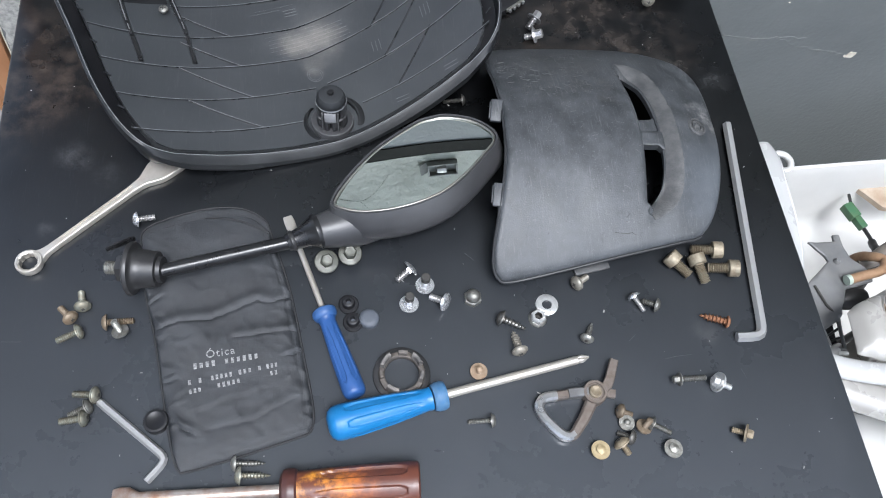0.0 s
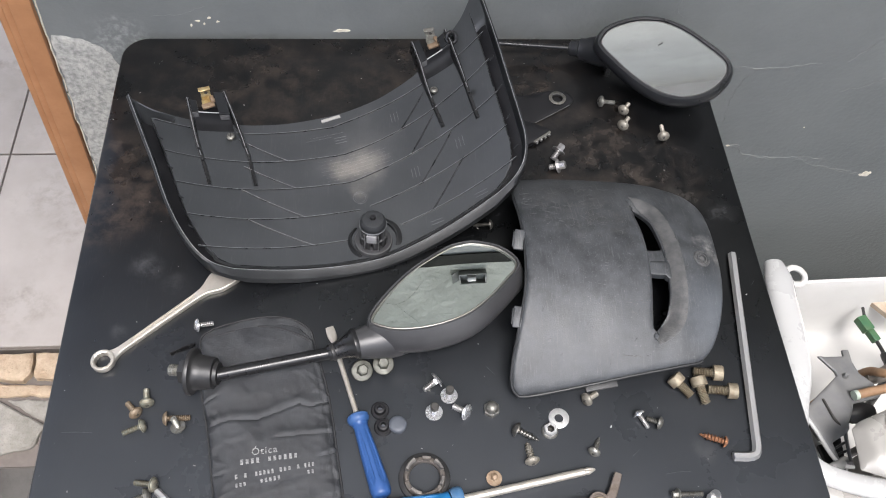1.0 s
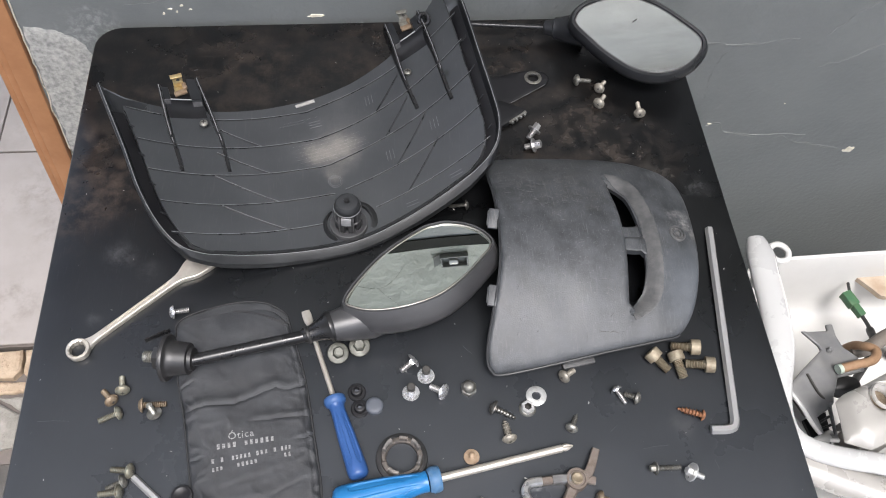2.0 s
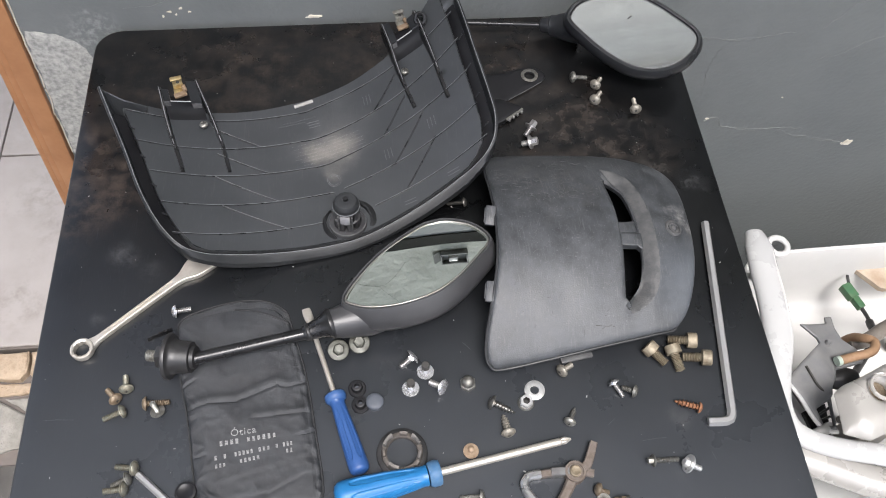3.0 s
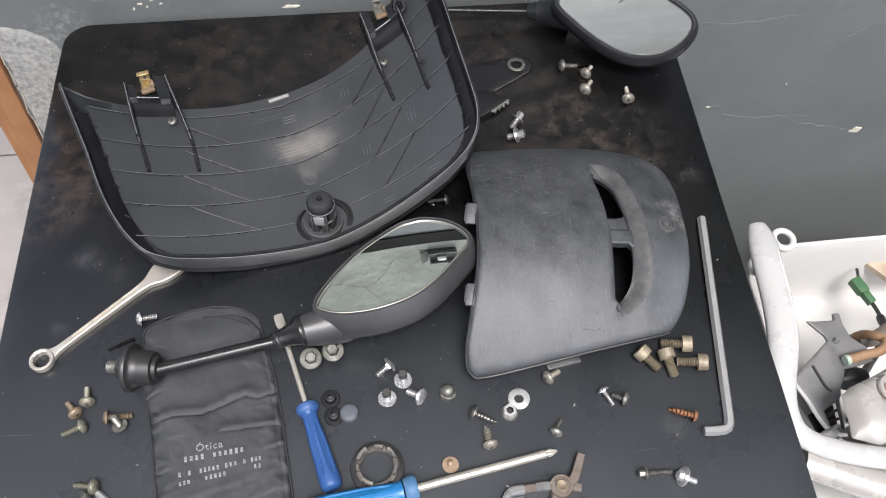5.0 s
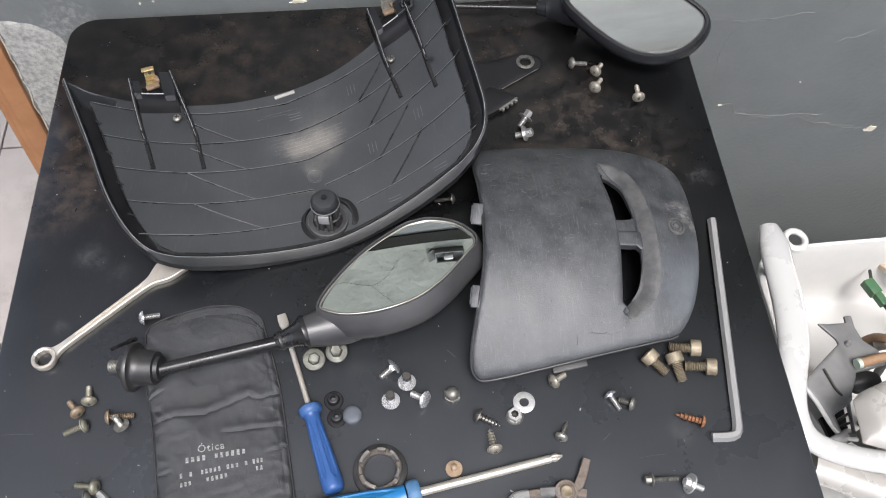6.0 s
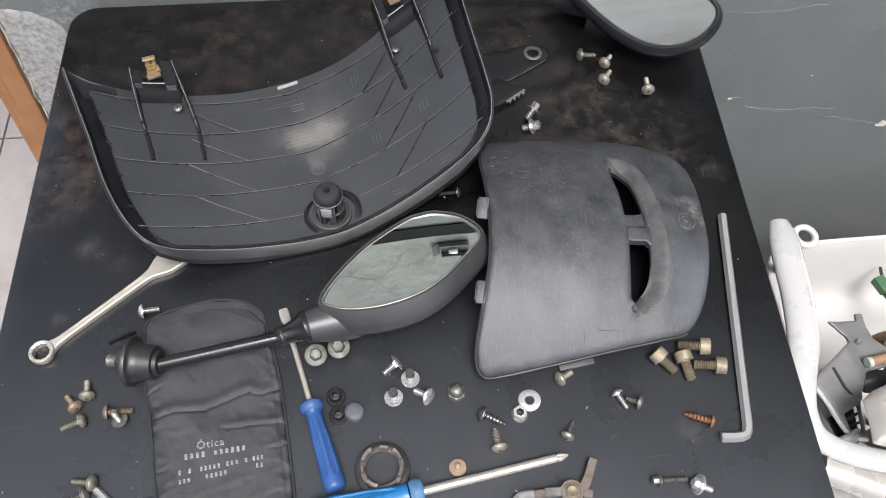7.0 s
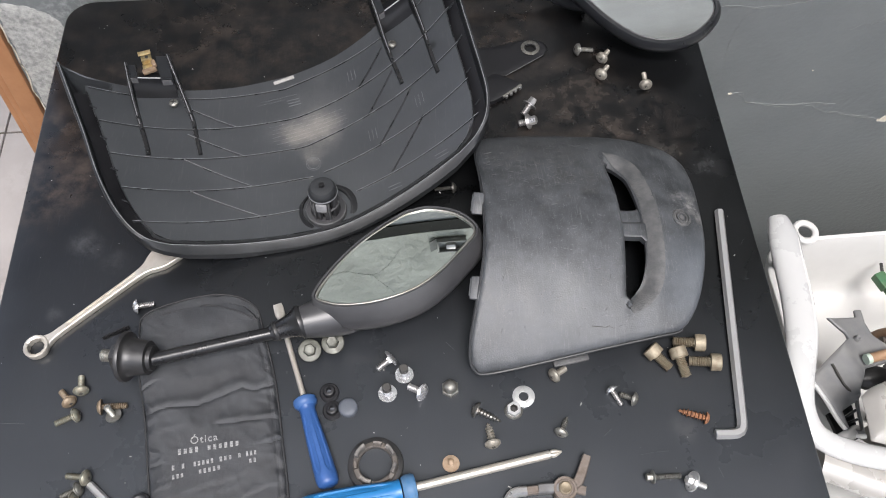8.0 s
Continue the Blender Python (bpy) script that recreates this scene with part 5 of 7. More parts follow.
CREASES = (([(-0.178, 0.176), (-0.157, 0.181), (-0.137, 0.181), (-0.122, 0.187), (-0.106, 0.193), (-0.097, 0.190), (-0.083, 0.195)], 0.0009, 0.0036),
           ([(-0.123, 0.166), (-0.100, 0.168), (-0.078, 0.169)], 0.0006, 0.0030),
           ([(-0.170, 0.1385), (-0.159, 0.1395)], 0.0008, 0.0022), ([(-0.090, 0.150), (-0.075, 0.154)], 0.0010, 0.0024), ([(-0.182, 0.194), (-0.171, 0.201)], 0.0009, 0.0024),
           ([(-0.140, 0.104), (-0.110, 0.108), (-0.082, 0.121)], 0.0004, 0.0034), ([(-0.160, 0.111), (-0.146, 0.101)], 0.0009, 0.0026))


def pouch_top(x, y, d):
    def crease(a, b, fx, fy, k):
        return abs(noise.noise((a * fx + b * 6, b * fy + a * 9, k)))

    fold = np.array([1.0 * noise.noise((a * 24, b * 30, 1)) + 0.30 - 0.8 * crease(a, b, 30, 26, 5) + 0.12 - 0.35 * crease(a, b, 80, 70, 8) + 0.10 * noise.noise((a * 190, b * 210, 2)) for a, b in zip(x, y)])
    lines = np.zeros_like(x)
    rnd = random.Random(21)
    for k in range(26):
        side = rnd.choice((-1, 1))
        y0 = rnd.uniform(0.09, 0.262)
        x0 = np.interp(y0, [0.085, 0.17, 0.255], [-0.160, -0.177, -0.187]) + 0.004 if side < 0 else np.interp(y0, [0.098, 0.15, 0.25], [-0.074, -0.077, -0.098]) - 0.004
        if rnd.random() < 0.3:
            x0 = rnd.uniform(-0.16, -0.09)
        ln, an, am = rnd.uniform(0.008, 0.026), rnd.uniform(-0.9, 0.9), rnd.uniform(0.00012, 0.0004)
        dx, dy = -side * math.cos(an), math.sin(an)
        t = np.clip((x - x0) * dx + (y - y0) * dy, 0, ln)
        wv = 0.0015 * np.sin(t * 160 + k)
        sgd = -(x - x0 - t * dx) * dy + (y - y0 - t * dy) * dx + wv
        off = np.hypot(x - x0 - t * dx, y - y0 - t * dy)
        fade = np.clip(1 - t / ln, 0, 1) ** 0.5 * np.clip(t / 0.004, 0.15, 1) * np.clip(1.6 - off / 0.0045, 0, 1)
        lines += am * fade * (np.exp(-((sgd - 0.0024) / 0.0026) ** 2) - 0.9 * np.exp(-((sgd + 0.0010) / 0.0019) ** 2))
    for ax, ay, bx, by, am in ((-0.165, 0.118, -0.082, 0.130, 0.0002), (-0.150, 0.225, -0.096, 0.232, 0.0004)):
        ln = math.hypot(bx - ax, by - ay)
        t = np.clip(((x - ax) * (bx - ax) + (y - ay) * (by - ay)) / ln, 0, ln)
        sgd = (-(x - ax) * (by - ay) + (y - ay) * (bx - ax)) / ln + 0.0035 * np.sin(t * 48 + ax * 300) + 0.0010 * np.sin(t * 170 + ay * 90)
        lines += am * (t > 0) * (t < ln) * np.clip(np.sin(np.pi * t / ln), 0, 1) ** 0.4 * (np.exp(-((sgd - 0.0028) / 0.0026) ** 2) - np.exp(-((sgd + 0.0010) / 0.0020) ** 2))
    edge = np.array([0.5 - 1.5 * abs(noise.noise((a * 70, b * 105, 3))) for a, b in zip(x, y)])
    for line, am, wide in CREASES:
        xs, ys = [p[0] for p in line], [p[1] for p in line]
        jig = np.array([0.0011 * noise.noise((a * 160, 4.0, am * 9999)) for a in x])
        sgd = y - np.interp(x, xs, ys) - jig
        end = np.clip((x - xs[0] + 0.004) / 0.008, 0, 1) * np.clip((xs[-1] + 0.004 - x) / 0.008, 0, 1)
        lines += am * end * (np.exp(-((sgd - wide) / wide) ** 2) - 1.25 * np.exp(-((sgd + 0.0002) / 0.0010) ** 2))
    seam = -0.0005 * np.exp(-((d - 0.0048) / 0.0009) ** 2) * np.clip((x + 0.125) / 0.01, 0, 1)
    h = 0.0020 + 0.0042 * (1 - np.exp(-d / 0.006)) + 0.0014 * fold * (1 - np.exp(-d / 0.010)) + lines + 0.0026 * edge * np.exp(-d / 0.007) + seam - 0.0014 * np.clip(1 - d / 0.002, 0, 1)
    back = y - np.interp(x, [-0.188, -0.180, -0.153, -0.123, -0.108, -0.096], [0.246, 0.2525, 0.2595, 0.2625, 0.2580, 0.246])
    h = np.where(back > 0, np.minimum(h, 0.0016), h)
    return TOP + np.maximum(h, 0.0009)


ploop = [(p.x, p.y) for p in smooth_line([Vector((*p, 0)) for p in POUCH], 6, True)]
part("body", sheet(ploop, pouch_top, flat(TOP + 0.0003), step=0.0012, rings=(0.0007, 0.002)), "pouch_cloth", pouch)


def pouch_at(x, y, h=0.0):
    P = np.array([[x, y]])
    return Vector((x, y, float(pouch_top(P[:, 0], P[:, 1], gap(P, [resample(ploop, 0.003)]))[0]) + h))


flap = [pouch_at(-0.182 + 0.084 * t, 0.2525 + 0.011 * math.sin(math.pi * t) - 0.006 * t, 0.0004) for t in np.linspace(0, 1, 26)]
part("opening_hem", tube(flap, 0.0006, 7), "pouch_trim", pouch, "rolled hem of the opening")
piping = [Vector((x, y, TOP + 0.0018)) for x, y in resample(ploop, 0.004)]
part("piping", tube(piping, 0.0008, 7, True), "pouch_trim", pouch)

# print: one readable word, the rest plain bars
tc = bpy.data.curves.new("print", "FONT")
tc.body, tc.size, tc.extrude, tc.align_x, tc.offset, tc.space_character = "Ótica", 0.0074, 0.00012, "CENTER", 0.00004, 1.18
tob = new("print", tc)
bpy.context.view_layer.update()
me = bpy.data.meshes.new_from_object(tob.evaluated_get(bpy.context.evaluated_depsgraph_get()))
bpy.data.objects.remove(tob)
bm = bmesh.new()
bm.from_mesh(me)
TXT = math.atan2(0.149 - 0.146, 0.043) + 0.03
bm.transform(Matrix.Translation((-0.1305, 0.1532, 0)) @ Matrix.Rotation(TXT, 4, "Z"))
for v in bm.verts:
    v.co.z = pouch_at(v.co.x, v.co.y, 0.0003 + v.co.z).z
part("print_word", bm, "print_white", pouch, "worn white printed word", smooth=False)


def print_bars(x0, y0, x1, y1, h, words, seed):
    """Worn bars for a line of print: word lengths as parts of the line."""
    random.seed(seed)
    for a, b in words:
        n = max(1, round((b - a) * math.hypot(x1 - x0, y1 - y0) / (h * 0.80)))
        for i in range(n):
            if random.random() < 0.06:
                continue
            c = a + (b - a) * (i + 0.5) / n
            w = (b - a) / n * 0.50 * math.hypot(x1 - x0, y1 - y0)
            hh = h * random.uniform(0.66, 0.84)
            bm = box(-w / 2, -hh / 2, -0.0003, w / 2, hh / 2, 0.0002)
            p = pouch_at(x0 + (x1 - x0) * c, y0 + (y1 - y0) * c, 0.0003)
            bm.transform(Matrix.Translation(p) @ Matrix.Rotation(math.atan2(y1 - y0, x1 - x0), 4, "Z"))
            part("print_bar", bm, "print_white", pouch, smooth=False)


print_bars(-0.149, 0.1472, -0.1055, 0.1512, 0.0048, [(0, 0.36), (0.47, 1.0)], 1)
print_bars(-0.152, 0.1362, -0.093, 0.1440, 0.0040, [(0, 0.17), (0.25, 0.50), (0.55, 0.82), (0.86, 1.0)], 2)
print_bars(-0.151, 0.1298, -0.093, 0.1388, 0.0038, [(0, 0.20), (0.31, 0.58), (0.90, 1.0)], 3)

# ---- tools ----


def wrench():
    a, b = Vector((-0.262, 0.234)), Vector((-0.178, 0.306))
    ang = math.atan2(b.y - a.y, b.x - a.x)
    L = (b - a).length
    th = thing("combination_wrench", pose(a.x, a.y, TOP, 0, 0, math.degrees(ang)), "chrome combination spanner with its open end under the panel", "wrench")
    bar = []
    for i in range(2):
        sg = 1 if i == 0 else -1
        seq = [(0.006, 0.0048), (0.013, 0.0033), (0.022, 0.0029), (0.06, 0.0031), (0.086, 0.0034), (0.096, 0.0045), (0.102, 0.0072), (0.110, 0.0100)]
        bar.append([(x, sg * y) for x, y in (seq if i else seq[::-1])])
    loop = [(0.128, -0.0105), (0.133, -0.0060), (0.125, -0.0044), (0.1215, 0.0), (0.1245, 0.0050), (0.1330, 0.0070), (0.128, 0.0110)] + bar[0] + bar[1]
    body = sheet([(p.x, p.y) for p in smooth_line([Vector((*p, 0)) for p in loop], 4, True)], lambda x, y, d: 0.0052 - 0.0012 * np.clip(1 - d / 0.0009, 0, 1) ** 2 - 0.0010 * ((d > 0.00125) & (x > 0.026) & (x < 0.088)), flat(0.0006), step=0.0016, rings=(0.0005, 0.0009, 0.0012, 0.0014))
    handle = part("shank", body, "chrome", th, world_space=False)
    bm = bmesh.new()
    n = 48
    rows = []
    for r, z in ((0.0080, 0.0003), (0.0091, 0.0016), (0.0093, 0.0056), (0.0088, 0.0067), (0.0076, 0.0069), (0.0063, 0.0061), (0.0063, 0.0004)):
        ring = []
        for i in range(n):
            a = 2 * math.pi * i / n
            k = r + (0.0005 * (abs(((i % 4) / 2.0) - 1) - 0.5) if r < 0.0085 else 0)
            ring.append(bm.verts.new((k * math.cos(a), k * math.sin(a), z)))
        rows.append(ring)
    rows.append(rows[0])
    for p, q in zip(rows, rows[1:]):
        for i in range(n):
            bm.faces.new((p[i], p[(i + 1) % n], q[(i + 1) % n], q[i]))
    part("ring_end", bm, "chrome", th, "twelve-point ring end", world_space=False)
    random.seed(5)
    x = 0.042
    while x < 0.074:
        w = random.uniform(0.0012, 0.0022)
        part("stamped_mark", box(x, -0.0012, 0.0032, x + w, 0.0012, 0.0045, 0.0001), "chrome", handle, world_space=False)
        x += w + 0.0008


wrench()


def hex_bar(pts, across, name, label):
    """An L-shaped hexagon key lying flat."""
    th = thing(name, pose(pts[0][0], pts[0][1], TOP), label, "hex key")
    p = [Vector((x, y, TOP + across * 0.5)) for x, y in pts]
    r = across / math.sqrt(3)
    d0, d1 = (p[0] - p[1]).normalized(), (p[2] - p[1]).normalized()
    bend = [p[1] + d0 * across * 1.4, p[1] + d0 * across * 0.75 + d1 * across * 0.08, p[1] + d0 * across * 0.3 + d1 * across * 0.3, p[1] + d1 * across * 0.75 + d0 * across * 0.08, p[1] + d1 * across * 1.4]
    bm = tube([p[0], p[0] - d0 * 0.0006] + bend + [p[2] - d1 * 0.0006, p[2]], r, 6, taper=lambda t: 0.86 if t in (0.0, 1.0) else 1.0)
    part("key", bm, "key_steel", th, smooth=False)


hex_bar([(0.2745, 0.3235), (0.2495, 0.1375), (0.2295, 0.1385)], 0.0066, "hex_key", "long steel hexagon key lying near the table edge")
hex_bar([(-0.208, 0.130), (-0.1635, 0.0885), (-0.1755, 0.0755)], 0.0047, "hex_key", "small steel hexagon key beside the pouch")


def screwdriver(butt, tip, z_butt, z_tip, handle, shaft_from, shaft_r, flutes, mat_name, label, end, collar=0.0):
    """handle: (along, radius) pairs of the grip."""
    a, b = Vector((*butt, TOP + z_butt)), Vector((*tip, TOP + z_tip))
    m = along(a, b)
    L = (b - a).length
    th = thing("screwdriver", m, label, "screwdriver", "screwdrivers")
    t0, t1 = flutes

    def shape(t, ang):
        if not t0 < t < t1:
            return 1.0
        near_end = min(1.0, (t - t0) / 0.007)
        wide = math.sqrt(max(0.0, 1 - (1 - near_end) ** 2)) * min(1.0, 0.35 + (t1 - t) / 0.022)
        k = (math.cos(6 * ang) - 1 + 1.25 * wide) / 0.42
        k = min(1.0, max(0.0, k))
        return 1 - 0.115 * k * k * (3 - 2 * k) * min(1.0, (t1 - t) / 0.006)

    dense = []
    for (x0, r0), (x1, r1) in zip(handle, handle[1:]):
        n = max(1, round((x1 - x0) / 0.0012))
        dense += [(x0 + (x1 - x0) * i / n, r0 + (r1 - r0) * i / n) for i in range(n)]
    dense.append(handle[-1])
    if collar:
        ring = [p for p in dense if p[0] >= collar - 0.0006]
        dense = [p for p in dense if p[0] <= collar]
    hd = part("handle", lathe(dense, 120, None, shape), mat_name, th, world_space=False)
    if collar:
        part("collar", lathe(ring, 48), mat_name + "_worn", hd, "scuffed duller collar", world_space=False)
    if end == "phillips":
        prof = [(shaft_from, shaft_r), (L - 0.0090, shaft_r), (L - 0.0084, shaft_r * 0.80), (L - 0.0066, shaft_r * 0.98), (L - 0.0046, shaft_r * 0.96), (L - 0.0012, shaft_r * 0.42), (L, shaft_r * 0.26)]
        part("shaft", lathe(prof, 32, None, lambda t, q: 1 - (0.45 * max(0, math.cos(4 * q)) if t > L - 0.0070 else 0)), "chrome", th, "steel shaft with a cross tip", world_space=False)
    else:
        bm = lathe([(shaft_from, shaft_r), (L - 0.016, shaft_r), (L - 0.010, shaft_r), (L - 0.004, shaft_r), (L, shaft_r)], 16)
        for v in bm.verts:
            k = max(0.0, (v.co.x - (L - 0.016)) / 0.016)
            v.co.y *= 1 + 1.0 * min(1, k * 2.2) - 1.1 * max(0, k - 0.6)
            v.co.z *= 1 - 0.8 * k
        part("shaft", bm, "chrome" if end == "flat" else "stained_steel", th, "steel shaft with a flat blade", world_space=False)


screwdriver((-0.062, 0.098), (0.119, 0.1325), 0.0118, 0.0040,
            [(0, 0), (0.0002, 0.005), (0.0014, 0.0085), (0.004, 0.0108), (0.008, 0.0116), (0.020, 0.0114), (0.040, 0.0103), (0.056, 0.0086), (0.066, 0.0076), (0.0695, 0.0078), (0.0715, 0.0090), (0.0735, 0.0098), (0.0775, 0.0098), (0.0795, 0.0090), (0.0800, 0.0060), (0.0800, 0.003)],
            0.078, 0.0030, (0.012, 0.064), "blue_bright", "cross-tip screwdriver with a bright blue fluted plastic handle", "phillips", 0.0705)
screwdriver((-0.0425, 0.1165), (-0.0845, 0.2600), 0.0080, 0.0022,
            [(0, 0), (0.0002, 0.004), (0.0012, 0.0062), (0.003, 0.0074), (0.006, 0.0078), (0.015, 0.0077), (0.035, 0.0070), (0.050, 0.0060), (0.058, 0.0056), (0.0605, 0.0064), (0.0625, 0.0082), (0.0645, 0.0087), (0.0668, 0.0084), (0.0682, 0.0066), (0.0684, 0.003)],
            0.066, 0.0021, (0.010, 0.055), "blue_deep", "small flat-blade screwdriver with a deep blue fluted handle", "flat", 0.0605)
screwdriver((-0.0065, 0.0560), (-0.195, 0.0660), 0.0140, 0.0042,
                    [(0, 0), (0.0001, 0.0118), (0.0012, 0.0134), (0.004, 0.0138), (0.030, 0.0134), (0.055, 0.0124), (0.072, 0.0114), (0.0755, 0.0113), (0.0768, 0.0128), (0.0805, 0.0134), (0.0840, 0.0128), (0.0860, 0.0100), (0.0862, 0.003)],
                    0.085, 0.0040, (0.008, 0.066), "amber_plastic", "old screwdriver with a worn translucent amber-brown handle", "old", 0.0758)


# ---- screws, bolts and small parts ----


def thread(x0, x1, r, pitch):
    out, x = [], x0
    while x < x1 - pitch * 0.6:
        out += [(x, r * 0.70), (x + pitch * 0.5, r)]
        x += pitch
    return out + [(x1 - r * 0.3, r * 0.80), (x1, r * 0.35)]


# two dark bars drawn in place of the shade inside a cross recess
def cross_recess(bm_x, r):
    return join(box(bm_x - 0.0004, -r, -r * 0.28, bm_x + 0.0003, r, r * 0.28), box(bm_x - 0.00045, -r * 0.28, -r, bm_x + 0.00035, r * 0.28, r))


def build_fastener(th, kind, L, material, R, r):
    """Local x runs from the head's seat along the shank; the head lies at x < 0."""
    if kind in ("pan", "tapping"):
        h = R * 0.62
        head = part("head", lathe([(-h, 0), (-h * 0.98, R * 0.34), (-h * 0.86, R * 0.62), (-h * 0.55, R * 0.84), (-h * 0.34, R * 0.90), (-h * 0.30, R), (-0.0001, R), (0, r)], 20), material, th, world_space=False)
        part("recess", cross_recess(-h * 0.955, R * 0.24), "recess_dark", head, world_space=False, smooth=False)
    elif kind == "socket":
        h = 0.0078
        part("head", lathe([(-h + 0.0045, 0), (-h + 0.0044, R * 0.46), (-h, R * 0.48), (-h, R * 0.88), (-h + 0.0007, R), (-0.0003, R), (0, R * 0.95), (0, r)], 36, None, lambda t, a: 1 + (0.02 * math.cos(18 * a) if t > -h + 0.001 else 0)), material, th, "knurled socket head", world_space=False)
    elif kind == "flange":
        h = R * 0.5
        fl = part("flange", lathe([(-h * 0.5, R * 0.55), (-h * 0.32, R * 0.94), (-h * 0.15, R), (0, R * 0.97), (0, r)], 24), material, th, world_space=False)
        part("hex_head", lathe([(-h - R * 0.58, 0), (-h - R * 0.58, R * 0.30), (-h - R * 0.60, R * 0.45), (-h - R * 0.52, R * 0.54), (-h * 0.5 + 0.0004, R * 0.56)], 6, None), material, fl, world_space=False, smooth=False)
    elif kind == "coach":
        h = R * 0.42
        part("head", lathe([(-h, 0), (-h * 0.96, R * 0.35), (-h * 0.75, R * 0.72), (-h * 0.38, R * 0.95), (-h * 0.12, R), (0, R * 0.97), (0.0002, R * 0.5)], 24), material, th, "smooth domed head", world_space=False)
        part("square_neck", lathe([(0.0001, r * 1.25), (0.0020, r * 1.2), (0.0024, r)], 4), material, th, world_space=False, smooth=False)
    elif kind == "washered":
        part("washer", lathe([(0.0002, r * 1.05), (0.0002, R), (0.0014, R), (0.0014, r * 1.05)], 24), material, th, "loose washer", world_space=False)
        part("head", lathe([(-0.0040, 0), (-0.0039, R * 0.40), (-0.0030, R * 0.52), (-0.0002, R * 0.52), (0, r)], 6), material, th, world_space=False, smooth=False)
    if kind == "tapping":
        sh, x, pitch = [(0, r * 0.8)], 0.0008, max(0.0016, r * 0.85)
        while x < L - pitch * 0.5:
            k = min(1.0, (L - x) / (L * 0.38)) ** 0.7
            sh += [(x, r * 0.66 * k), (x + pitch * 0.34, r * 0.70 * k), (x + pitch * 0.5, r * 1.08 * k), (x + pitch * 0.66, r * 0.68 * k)]
            x += pitch
        sh.append((L + 0.0006, r * 0.08))
    else:
        sh = [(0, r * 0.92), (0.0008, r * 0.92)] + thread(0.001, L, r, 0.00125 if kind == "socket" else max(0.0010, r * 0.6))
    return part("shank", lathe(sh, 12), "satin_steel" if material == "bright_zinc" else material, th, world_space=False)


NAMES = {"pan": ("screw", "screw"), "tapping": ("screw", "screw"), "socket": ("socket_bolt", "bolt"), "flange": ("flange_bolt", "bolt"), "coach": ("coach_bolt", "bolt"), "washered": ("washer_screw", "screw")}


def lying(kind, tail, head, material, R, r, label, group="loose fasteners on the table", base=0.0, extra=0.0, spin=20):
    """A fastener on its side: it rests on the rim of its head and the tip of its shank."""
    t, h = Vector(tail), Vector(head)
    L = (t - h).length + extra
    tilt = math.asin(min(0.6, (R - r) / L)) if L > R else 0
    ang = math.atan2(t.y - h.y, t.x - h.x)
    m = Matrix.Translation((h.x, h.y, TOP + base + R * math.cos(tilt) + 0.0002)) @ Matrix.Rotation(ang, 4, "Z") @ Matrix.Rotation(tilt, 4, "Y") @ Matrix.Rotation(radians(spin), 4, "X")
    th = thing(NAMES[kind][0], m, label, NAMES[kind][1], group)
    build_fastener(th, kind, L, material, R, r)
    return th


def standing(kind, at, L, material, R, r, label, group="loose fasteners on the table", lean_to=(0, 0), flip=False):
    """A fastener standing on its head, shank up."""
    h = {"pan": R * 0.62, "coach": R * 0.42, "flange": R * 0.82, "washered": 0.004, "socket": 0.0078}[kind]
    d = Vector((lean_to[0], lean_to[1], 1))
    m = Matrix.Translation((at[0], at[1], TOP + h + 0.0001 + R * 0.5 * Vector(lean_to).length)) @ d.to_track_quat("X", "Z").to_matrix().to_4x4()
    th = thing(NAMES[kind][0], m, label, NAMES[kind][1], group)
    build_fastener(th, kind, L, material, R, r)
    return th


G1 = "greenish pan-head screws"
lying("pan", (-0.226, 0.2105), (-0.223, 0.1975), "green_zinc", 0.0056, 0.0024, "short dull green-grey pan-head screw", G1)
lying("pan", (-0.239, 0.199), (-0.2305, 0.1895), "brown_steel", 0.0054, 0.0024, "short rust-brown pan-head screw", G1)
lying("pan", (-0.239, 0.174), (-0.2245, 0.1785), "green_zinc", 0.0054, 0.0024, "short dull green-grey pan-head screw", G1)
lying("pan", (-0.1885, 0.185), (-0.206, 0.1838), "brown_steel", 0.0056, 0.0025, "rusty pan-head screw lying by another", G1)
standing("pan", (-0.1975, 0.1775), 0.011, "dull_zinc", 0.0058, 0.0024, "dull pan-head screw standing on its head", G1, (-0.15, 0.25))
lying("pan", (-0.2255, 0.1365), (-0.2105, 0.1335), "green_zinc", 0.0056, 0.0023, "short dull green-grey pan-head screw", G1)
lying("pan", (-0.2265, 0.122), (-0.2145, 0.126), "dull_zinc", 0.0052, 0.0022, "small pale pan-head screw", G1)
lying("pan", (-0.232, 0.1185), (-0.2165, 0.1185), "green_zinc", 0.0056, 0.0024, "short dull green-grey pan-head screw", G1)
lying("pan", (-0.1785, 0.266), (-0.1905, 0.263), "bright_zinc", 0.0056, 0.0024, "shiny pan-head screw beside the pouch", G1)
lying("tapping", (-0.1025, 0.080), (-0.1205, 0.081), "dull_zinc", 0.0052, 0.0022, "dull self-tapping screw near the pouch", G1)
lying("tapping", (-0.0995, 0.072), (-0.1175, 0.073), "green_zinc", 0.0060, 0.0024, "dull self-tapping screw near the pouch", G1)

G2 = "bolts by the mirror"
